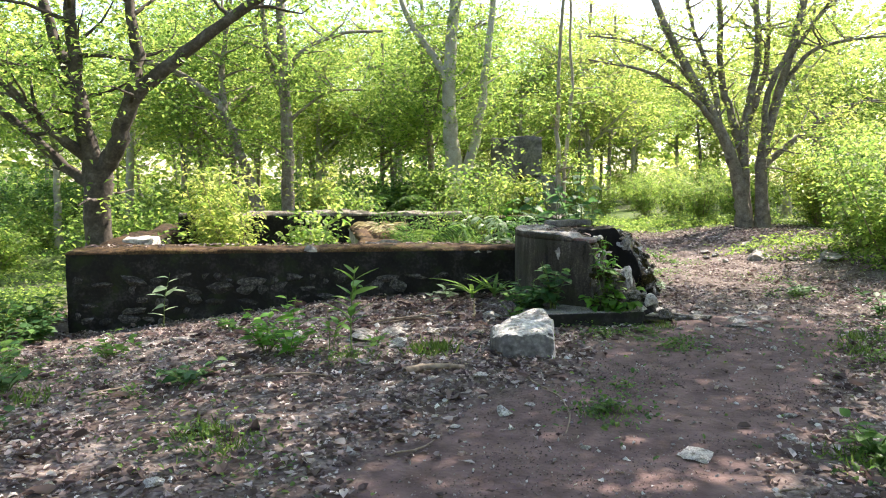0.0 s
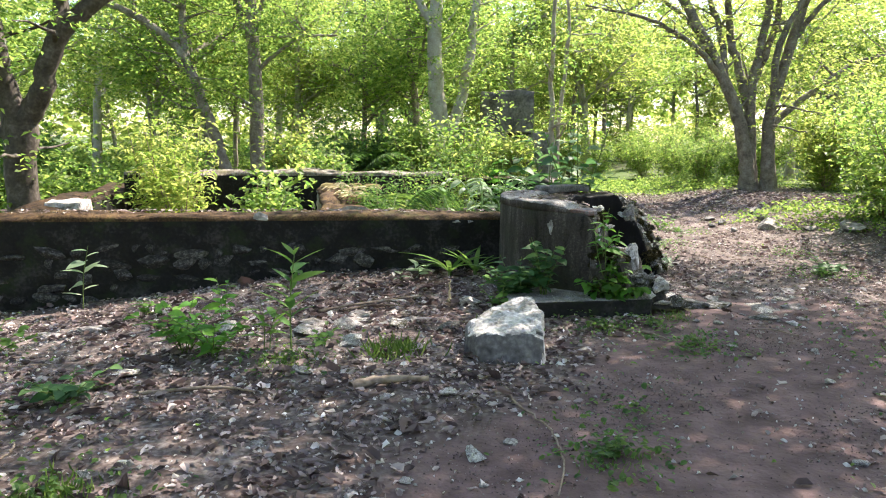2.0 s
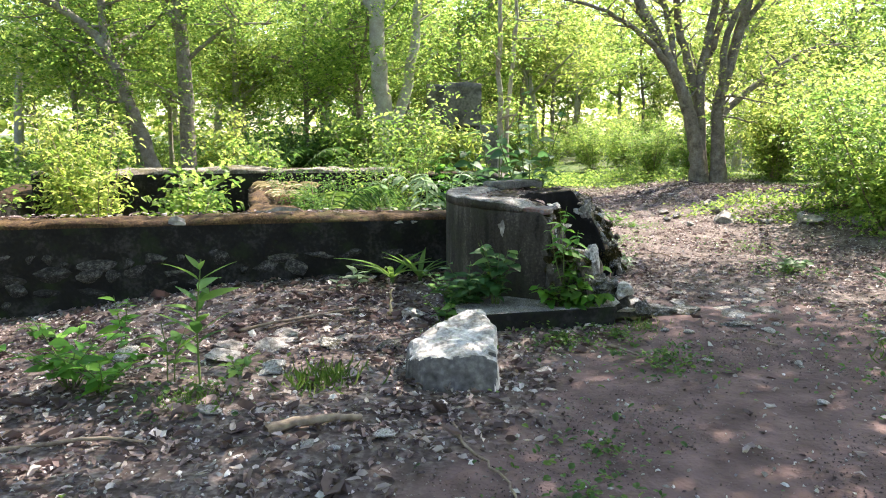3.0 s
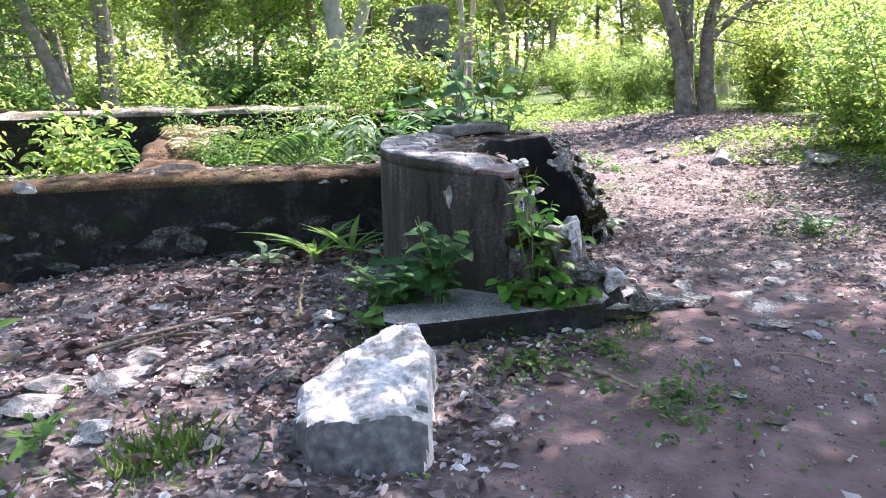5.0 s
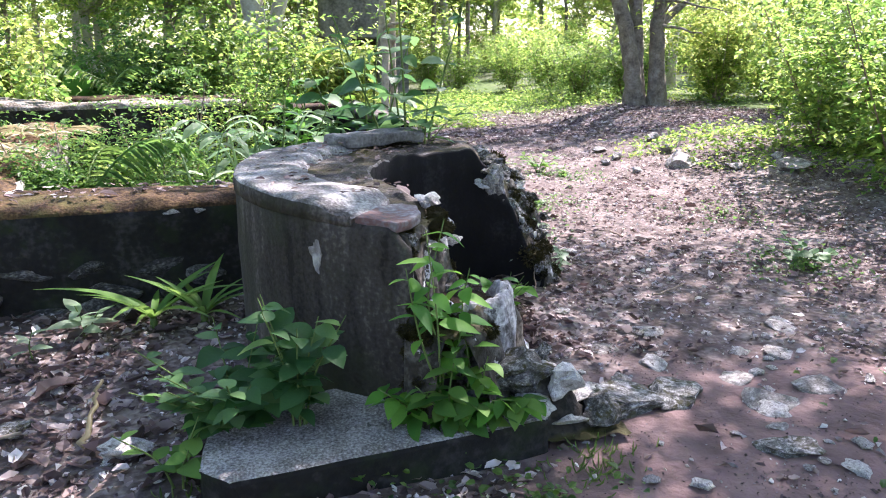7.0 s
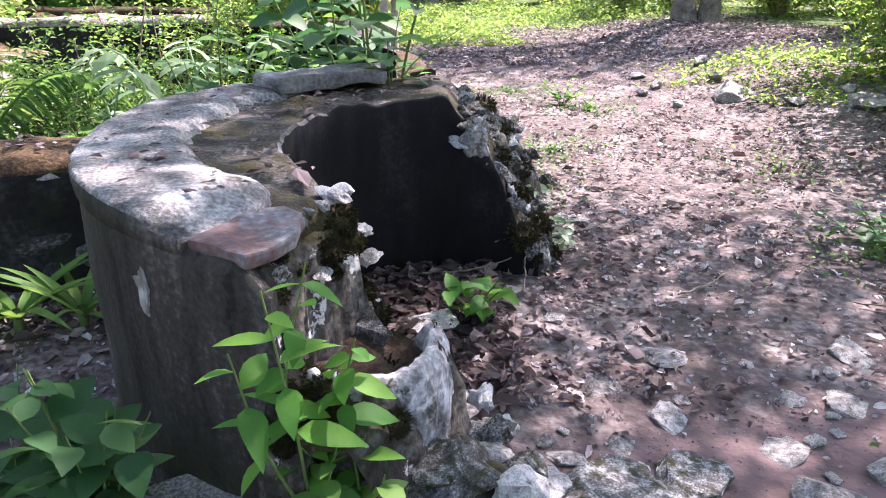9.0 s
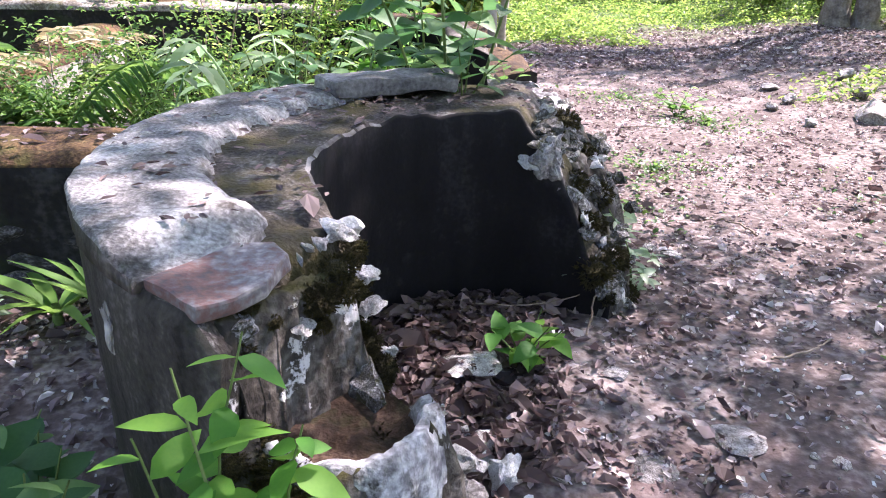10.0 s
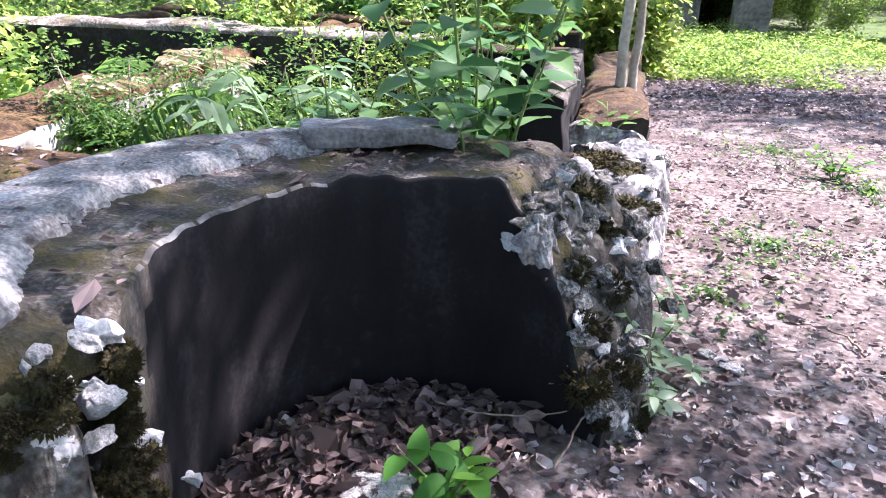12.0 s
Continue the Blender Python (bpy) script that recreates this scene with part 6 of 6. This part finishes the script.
shrub("bright_shrub", -0.2, 18.3, 61, "dense green shrub behind the rear wall", 1.8, 0.9, 1700, 0.14, LEAF, "", 10, 0.6)

shrub("bright_shrub", 2.05, 17.7, 63, "leafy shrub with yellow-green leaves before the ruin", 1.65, 0.7, 1300, 0.17, LEAF_YELLOW, "", 10, 0.55)
shrub("bright_shrub", 1.55, 18.2, 62, "shrub with large yellow-green leaves", 1.3, 0.75, 900, 0.2, LEAF_YELLOW, "", 9, 0.55)


def frond(name, x, y, z, yaw, length, label, mat, seed, arch=0.5, leaflet=0.35, n=26, droop=0.6, wide=0.12):
    """A palm or fern frond: an arching rib with paired narrow leaflets."""
    rng = np.random.default_rng(seed)
    t = thing(name, x, y, z, label, "frond", rz=yaw)
    s = np.linspace(0, 1, 14)
    rib = np.stack([length * s, 0.05 * np.sin(3 * s), arch * np.sin(math.pi * s * 0.75) - droop * 0.4 * s ** 3], 1)
    v, f = tube_arrays([(rib, np.linspace(0.012, 0.003, len(s)))], 5)
    part("rib", mesh_np("rib", v, f, mat, smooth=True), t)
    q = np.repeat(np.linspace(0.12, 0.99, n), 2)
    side = np.tile([1.0, -1.0], n)
    c = np.stack([np.interp(q, s, rib[:, k]) for k in range(3)], 1)
    ax = np.stack([np.full(2 * n, 0.55), side * 1.0, rng.normal(-droop, 0.15, 2 * n)], 1)
    L = leaflet * np.sin(math.pi * np.clip(q * 0.85 + 0.12, 0, 1)) * rng.uniform(0.8, 1.15, 2 * n)
    up = unit(np.stack([rng.normal(0, 0.3, 2 * n), side * 0.4, np.ones(2 * n)], 1))
    v, f = leaf_arrays(rng, c, ax, up, L, L * wide, OVAL)
    tagged(part("blade", mesh_np("blade", v, f, mat), t), kind="stuff")
    return t


for _k, (_x, _y, _yaw, _L) in enumerate([(-0.78, 10.0, 96, 1.0), (-1.1, 11.4, 104, 1.2), (-0.95, 11.3, 70, 0.9)]):
    frond("dry_palm_frond", _x, _y, 0.81, _yaw, _L, "dry straw-coloured palm frond lying on the inner wall", DRYPALM, 300 + _k, arch=0.02, leaflet=0.26, droop=0.1)
for _k, (_x, _y, _z, _yaw, _L) in enumerate([(-0.35, 9.85, 0.2, 80, 1.2), (-0.4, 9.9, 0.3, 20, 1.0), (0.0, 9.9, 0.1, 150, 1.1), (-1.5, 11.5, 0.1, 40, 1.3), (-1.6, 11.6, 0.1, 130, 1.2), (-1.9, 10.2, 0.0, 90, 1.0), (-1.5, 17.6, 0.6, 200, 1.6), (-1.6, 17.7, 0.6, 330, 1.6), (-2.0, 17.5, 0.6, 60, 1.5)]):
    frond("fern_frond", _x, _y, _z, _yaw, _L, "arching grey-green frond beside the inner wall", LEAF_DEEP if _k % 3 else GRASS, 320 + _k, arch=0.65, leaflet=0.3, droop=0.4)

BANANA = [leaf_mesh("leaf", 0.3, LEAF_BRIGHT, droop=d, fold=0.35, n=7) for d in (0.3, 0.5, 0.75)]
for _k, (_x, _y, _L, _n) in enumerate([(-2.9, 19.3, 1.9, 8), (-1.9, 20.2, 1.6, 8), (-4.9, 19.6, 1.3, 7), (-3.6, 21.0, 2.0, 8), (-0.9, 21.5, 1.6, 7), (9.6, 13.2, 1.2, 7)]):
    rosette("broad_leaved_plant", _x, _y, "large plant with long bright upright leaves", BANANA, 400 + _k, leaves=_n, length=_L, rise=1.6)
for _k, (_x, _y) in enumerate([(9.0, 10.2), (7.6, 9.2)]):
    plant("sapling", _x, _y, "sapling with broad leaves at the clearing's edge", BROAD, 430 + _k, stems=5, height=1.6, lean=0.6, leaves=13, length=0.3, first=0.3, rise=0.1, category="sapling", thick=0.014)

for _k, (_x, _y, _yaw, _L) in enumerate([(0.55, 9.95, 120, 0.9), (0.6, 9.95, 40, 0.8), (0.95, 10.05, 170, 0.8), (1.0, 10.05, 60, 0.9), (1.0, 10.1, 110, 0.9), (0.75, 9.9, 260, 0.7), (1.35, 10.2, 80, 0.8), (1.3, 10.2, 160, 0.8)]):
    frond("compound_leaf", _x, _y, float(ground_z(_x, _y)), _yaw, _L, "arching compound leaf with paired dusty green leaflets", LEAF_DUST, 350 + _k, arch=1.05, leaflet=0.2, n=9, droop=0.3, wide=0.42)

# branch hanging over the start of the track
_t = tree("overhanging_tree", -2.9, -1.3, [
    ([(0, 0, 0), (0.1, 0.1, 1.6), (0.3, 0.2, 3.2), (0.2, 0.3, 6.0)], 0.16, 0.06),
    ([(0.25, 0.2, 2.6), (1.0, 1.0, 3.0), (1.75, 2.0, 2.7), (2.05, 2.45, 2.12), (2.2, 2.7, 1.96)], 0.05, 0.006),
], "tree with a leafy branch hanging low over the track", seed=47, leaves=2500, size=0.13, twigs=3)
_rr = random.Random(3)
for _k in range(9):
    _p = (1.85 + 0.035 * _k + _rr.uniform(-0.05, 0.05), 2.35 + 0.05 * _k, 2.17 - 0.012 * _k)
    part("leaf", _rr.choice(BROAD_BRIGHT if _k % 3 == 0 else BROAD), _t, m=aim(_p, (_rr.uniform(-0.4, 0.7), _rr.uniform(-0.4, 0.4), -0.75), (0.2, -1, 0.3), _rr.uniform(0.09, 0.13)))

# ---- ground herbs, grass, litter ----
_rng = np.random.default_rng(55)


def scatter(spots):
    c = []
    for x, y, r, n in spots:
        a, d = _rng.uniform(0, 2 * math.pi, n), r * np.abs(_rng.normal(0, 0.75, n))
        c.append(np.stack([x + d * np.cos(a), y + d * np.sin(a)], 1))
    c = np.concatenate(c)
    return np.concatenate([c, ground_z(c[:, 0], c[:, 1])[:, None]], 1)


def scatter_even(spots):
    c = []
    for x, y, r, n in spots:
        a, d = _rng.uniform(0, 2 * math.pi, n), r * np.sqrt(_rng.uniform(0, 1, n))
        d = d * (1 + _rng.normal(0, 0.1, n) + 0.18 * np.sin(3 * a + x) + 0.1 * np.sin(7 * a + y))
        c.append(np.stack([x + d * np.cos(a), y + d * np.sin(a)], 1))
    c = np.concatenate(c)
    return np.concatenate([c, ground_z(c[:, 0], c[:, 1])[:, None]], 1)


_c = scatter([(1.05, 4.45, 0.33, 380), (2.05, 6.15, 0.32, 420), (1.5, 6.62, 0.35, 330), (1.9, 6.75, 0.25, 180), (3.6, 5.6, 0.6, 700), (4.2, 6.4, 0.8, 700), (2.3, 3.6, 0.35, 400), (-3.5, 5.7, 0.9, 900), (-3.2, 4.2, 0.8, 600), (-1.4, 4.05, 0.4, 300), (-0.8, 5.9, 0.5, 300), (4.4, 8.9, 0.4, 350), (3.3, 11.1, 0.5, 420), (4.1, 12.6, 0.5, 400), (1.3, 5.1, 0.4, 130), (-2.2, 4.9, 0.6, 200), (4.8, 10.4, 0.6, 250), (3.5, 13.6, 0.6, 400), (3.0, 10.3, 0.3, 150), (-1.0, 3.6, 0.4, 120)])
_c[:, 2] += _rng.uniform(0.005, 0.07, len(_c))
_c = _c[wobble(_c[:, 0], _c[:, 1], 0.09, 3) > -0.25]
_v, _f = random_leaves(_rng, _c, 0.036, 0.75, OVAL, flat=0.75)
tagged(new("ground_herbs", mesh_np("ground_herbs", _v, _f, LEAF_DEEP)), "low creeping green weeds on the earth", "weeds", kind="stuff")
_c = scatter_even([(3.4, 18.8, 1.3, 3800), (7.5, 22.5, 2.4, 5200), (2.6, 21.0, 2.4, 8200), (4.2, 24.0, 3.0, 8800), (9.5, 23, 4, 3500), (-8.5, 11.5, 3.0, 5200), (-11.5, 15.5, 4.5, 5500), (-7.5, 19.5, 3.5, 4500), (-9, 26, 6, 5000), (-1.5, 20, 3.5, 3000), (7.0, 13.2, 1.6, 2200), (8.5, 9.5, 2.0, 2200), (-6.6, 7.6, 1.8, 2200), (-5.6, 9.2, 0.8, 700), (7.5, 7.5, 1.6, 1500)])
_c[:, 2] = ground_z(_c[:, 0], _c[:, 1]) + _rng.uniform(0.0, 1.0, len(_c)) * 0.06 + _rng.uniform(0, 0.3, len(_c)) * ss(-0.2, 0.5, wobble(_c[:, 0], _c[:, 1], 0.6, 2))
_v, _f = random_leaves(_rng, _c, 0.075, 0.5, KITE, flat=0.4)
tagged(new("green_undergrowth", mesh_np("green_undergrowth", _v, _f, LEAF)), "sunlit green herbs carpeting the clearing", "undergrowth", kind="stuff")


def grass_tuft(x, y, seed, n=70, h=0.2):
    rng = np.random.default_rng(seed)
    a = rng.uniform(0, 6.28, n)
    c = np.stack([0.09 * rng.normal(0, 1, n), 0.09 * rng.normal(0, 1, n), np.zeros(n)], 1)
    ax = np.stack([np.cos(a) * 0.7, np.sin(a) * 0.7, rng.uniform(0.2, 1.2, n)], 1)
    L = h * rng.uniform(0.6, 1.3, n)
    v, f = leaf_arrays(rng, c, ax, np.stack([np.cos(a), np.sin(a), np.zeros(n)], 1), L, np.full(n, 0.007), OVAL)
    ob = new("grass_tuft", mesh_np("grass_tuft", v, f, GRASS))
    ob.matrix_world = pose(x, y, float(ground_z(x, y)))
    return tagged(ob, "tuft of soft green grass in the litter", "grass", "grass tufts", "stuff")


for _k, (_x, _y, _h) in enumerate([(-0.1, 5.97, 0.2), (-0.05, 6.12, 0.18), (-1.38, 4.1, 0.15), (-1.2, 3.9, 0.12), (1.05, 4.4, 0.06), (3.5, 5.9, 0.15), (3.7, 6.3, 0.15), (2.2, 3.7, 0.14), (-0.75, 5.8, 0.12), (-2.9, 4.9, 0.14), (0.75, 6.9, 0.1), (2.15, 6.95, 0.1)]):
    grass_tuft(_x, _y, 500 + _k, 90, _h * 0.55)


def litter(name, n, box, size, mat, seed, keep, label, lift=0.012, shape=CURL, crumple=0.08):
    rng = np.random.default_rng(seed)
    x, y = rng.uniform(box[0], box[1], n), rng.uniform(box[2], box[3], n)
    p = keep(x, y)
    m = rng.uniform(0, 1, n) < p
    x, y = x[m], y[m]
    k = len(x)
    a = rng.uniform(0, 6.28, k)
    e = 0.05
    gx = (ground_z(x + e, y) - ground_z(x - e, y)) / (2 * e)
    gy = (ground_z(x, y + e) - ground_z(x, y - e)) / (2 * e)
    ax = np.stack([np.cos(a), np.sin(a), np.cos(a) * gx + np.sin(a) * gy + rng.normal(0, 0.1, k)], 1)
    up = np.stack([-gx + rng.normal(0, 0.3, k), -gy + rng.normal(0, 0.3, k), np.ones(k)], 1)
    L = size * np.exp(rng.normal(0, 0.38, k)) * np.where((x > 2.5) & (y > 7.2), 0.75, 1.0)
    c = np.stack([x, y, ground_z(x, y) + lift * rng.uniform(0.2, 1.6, k)], 1)
    v, f = leaf_arrays(rng, c, ax, up, L, L * rng.uniform(0.3, 0.75, k), shape, crumple)
    return tagged(new(name, mesh_np(name, v, f, mat)), label, "leaf litter", kind="stuff")


def off_masonry(x, y):
    w = (y < 8.92 + 0.141 * x) | (y > 9.5 + 0.141 * x) | (x > 1.0)
    r = np.hypot(x - CX, y - CY)
    return w & ((r > RO) | (r < RI) | ((x > 2.45)))


def on_litter(x, y):
    return np.where(off_masonry(x, y), 1.0 - 0.97 * soil_mask(x, y), 0.0) * (0.3 + 0.7 * ss(-0.5, 0.4, wobble(x, y, 0.5, 8))) * (0.5 + 0.5 * ss(-0.5, 0.3, wobble(x, y, 0.17, 3)))


def falling_off(x, y):
    return on_litter(x, y) * np.clip(1.35 - np.hypot(x - 1.5, y - 6.5) / 9, 0.25, 1)


litter("leaf_litter", 175000, (-6, 8, 1.0, 15.5), 0.042, LITTER, 61, falling_off, "dry grey-brown fallen leaves covering the ground")
litter("far_leaf_litter", 42000, (1.5, 10, 15.5, 22), 0.06, LITTER, 65, lambda x, y: (1 - herb_mask(x, y)) * (0.3 + 0.7 * ss(-0.4, 0.4, wobble(x, y, 0.6, 3))), "dry fallen leaves strewn over the clearing")
litter("brown_leaf_litter", 20000, (-5, 6, 2.0, 12), 0.068, LITTER_BROWN, 62, lambda x, y: falling_off(x, y) * (0.35 + 0.65 * (np.hypot(x - 0.2, y - 8) < 1.6)), "larger curled brown fallen leaves on the ground", lift=0.02)
litter("stone_chips", 26000, (-5, 6.5, 1.5, 13), 0.022, CHIPS, 63, lambda x, y: np.where(off_masonry(x, y), 1.0 - 0.75 * soil_mask(x, y), 0) * np.clip(1.2 - np.hypot(x - 1, y - 6) / 9, 0.1, 1), "pale stone chips scattered over the ground", lift=0.004, shape=CHUNK, crumple=0.12)
litter("soil_crumbs", 90000, (-1.2, 4.6, 2.0, 8.2), 0.0085, CHIPS_DARK, 66, lambda x, y: soil_mask(x, y) * (0.15 + 0.85 * ss(-0.2, 0.5, wobble(x, y, 0.4, 9))), "fine crumbs of earth and grit on the bare track", lift=0.003, shape=CHUNK, crumple=0.1)
litter("basin_leaves", 5200, (1.5, 2.8, 7.7, 9.1), 0.052, LITTER_BROWN, 64, lambda x, y: np.where((np.hypot(x - CX, y - CY) < RI - 0.03) & (x < 2.35), 0.55, 0.0), "curled brown leaves piled inside the basin", lift=0.04)


def strewn(name, pts, size, mat, seed, label):
    rng = np.random.default_rng(seed)
    p = np.asarray(pts)
    k = len(p)
    a = rng.uniform(0, 6.28, k)
    L = size * np.exp(rng.normal(0, 0.35, k))
    v, f = leaf_arrays(rng, p, np.stack([np.cos(a), np.sin(a), rng.normal(0, 0.1, k)], 1), np.stack([rng.normal(0, 0.2, k), rng.normal(0, 0.2, k), np.ones(k)], 1), L, L * 0.5, FLAT, 0.06)
    return tagged(new(name, mesh_np(name, v, f, mat)), label, "leaf litter", kind="stuff")


_a, _q = _rng.uniform(1.3, 4.0, 240), _rng.uniform(0.66, 1.22, 240)
strewn("ledge_leaves", np.stack([CX + _q * np.cos(_a), CY + _q * np.sin(_a), np.where((_q > 0.96) & (_a > 2.2), 0.985, 0.945)], 1), 0.035, LITTER_BROWN, 71, "dry leaf scraps lying on the basin's ledge")
_u, _w = _rng.uniform(0.1, 5.4, 320), _rng.uniform(0.06, 0.45, 320)
_ca, _sa = math.cos(_ang), math.sin(_ang)
strewn("coping_leaves", np.stack([-4.42 + _u * _ca - _w * _sa, 8.33 + _u * _sa + _w * _ca, np.full(320, 0.735)], 1), 0.05, LITTER, 72, "dry leaf scraps lying on the low wall")


def twig(points, r, label, mat=TWIG, name="fallen_twig", seed=0):
    p = smooth_path([(x, y, float(ground_z(x, y)) + z) for x, y, z in points], 7)
    rng = np.random.default_rng(seed)
    p[:, :2] += rng.normal(0, 0.006, (len(p), 2))
    v, f = tube_arrays([(p, np.linspace(r, r * 0.5, len(p)))], 7, rng, 0.06)
    return tagged(new(name, mesh_np(name, v, f, mat, smooth=True)), label, "twig")


twig([(0.62, 5.41, 0.01), (0.66, 5.1, 0.02), (0.78, 4.8, 0.015), (0.8, 4.4, 0.015), (0.72, 4.1, 0.01)], 0.008, "thin curved twig lying on the bare earth", seed=1)
twig([(-0.31, 3.81, 0.01), (-0.12, 3.88, 0.02), (0.0, 4.14, 0.01)], 0.007, "thin bent twig lying on the bare earth", seed=2)
twig([(-0.3, 5.3, 0.02), (-0.05, 5.36, 0.04), (0.16, 5.42, 0.02)], 0.032, "short brown rotting branch on the litter", name="fallen_branch", seed=3)
twig([(-0.75, 7.05, 0.03), (-0.54, 7.18, 0.05), (-0.16, 7.43, 0.04), (0.1, 7.5, 0.05)], 0.014, "grey fallen branch lying on the litter", name="fallen_branch", seed=4)
twig([(-0.55, 7.1, 0.03), (-0.3, 7.2, 0.06), (-0.05, 7.22, 0.04)], 0.009, "thin grey fallen twig on the litter", seed=5)
twig([(0.33, 7.4, 0.02), (0.335, 7.55, 0.09), (0.34, 7.68, 0.16)], 0.013, "pale split stick leaning in the litter", mat=DRYPALM, name="pale_stick", seed=6)
twig([(1.74, 6.5, 0.02), (1.82, 6.4, 0.03), (1.9, 6.29, 0.02)], 0.014, "short pale broken stick on the ground", seed=7)
twig([(-2.5, 4.95, 0.02), (-2.3, 5.05, 0.03), (-2.1, 5.3, 0.02)], 0.01, "thin dry twig on the litter", seed=8)
twig([(-1.5, 5.25, 0.02), (-1.1, 5.3, 0.03), (-0.85, 5.28, 0.02)], 0.013, "short dark fallen stick on the litter", seed=9)
twig([(2.5, 8.7, 0.03), (2.55, 8.9, 0.1), (2.65, 9.15, 0.15)], 0.005, "thin bare twig by the rubble", seed=10)
twig([(2.0, 8.86, 0.05), (2.3, 8.85, 0.08), (2.6, 9.0, 0.1)], 0.004, "thin bare twig by the rubble", seed=11)
_k = 0
for _x, _y in [(3.2, 8.6), (3.6, 9.9), (4.1, 8.2), (2.9, 6.4), (-1.8, 4.4), (-0.6, 7.9), (0.5, 5.9), (3.3, 12.3), (-2.6, 5.9), (1.6, 3.3)]:
    _k += 1
    _a, _L = _r.uniform(0, 6.28), _r.uniform(0.15, 0.4)
    twig([(_x, _y, 0.015), (_x + 0.5 * _L * math.cos(_a), _y + 0.5 * _L * math.sin(_a), 0.03), (_x + _L * math.cos(_a + 0.2), _y + _L * math.sin(_a + 0.2), 0.015)], 0.006, "thin dry twig lying on the litter", seed=20 + _k)
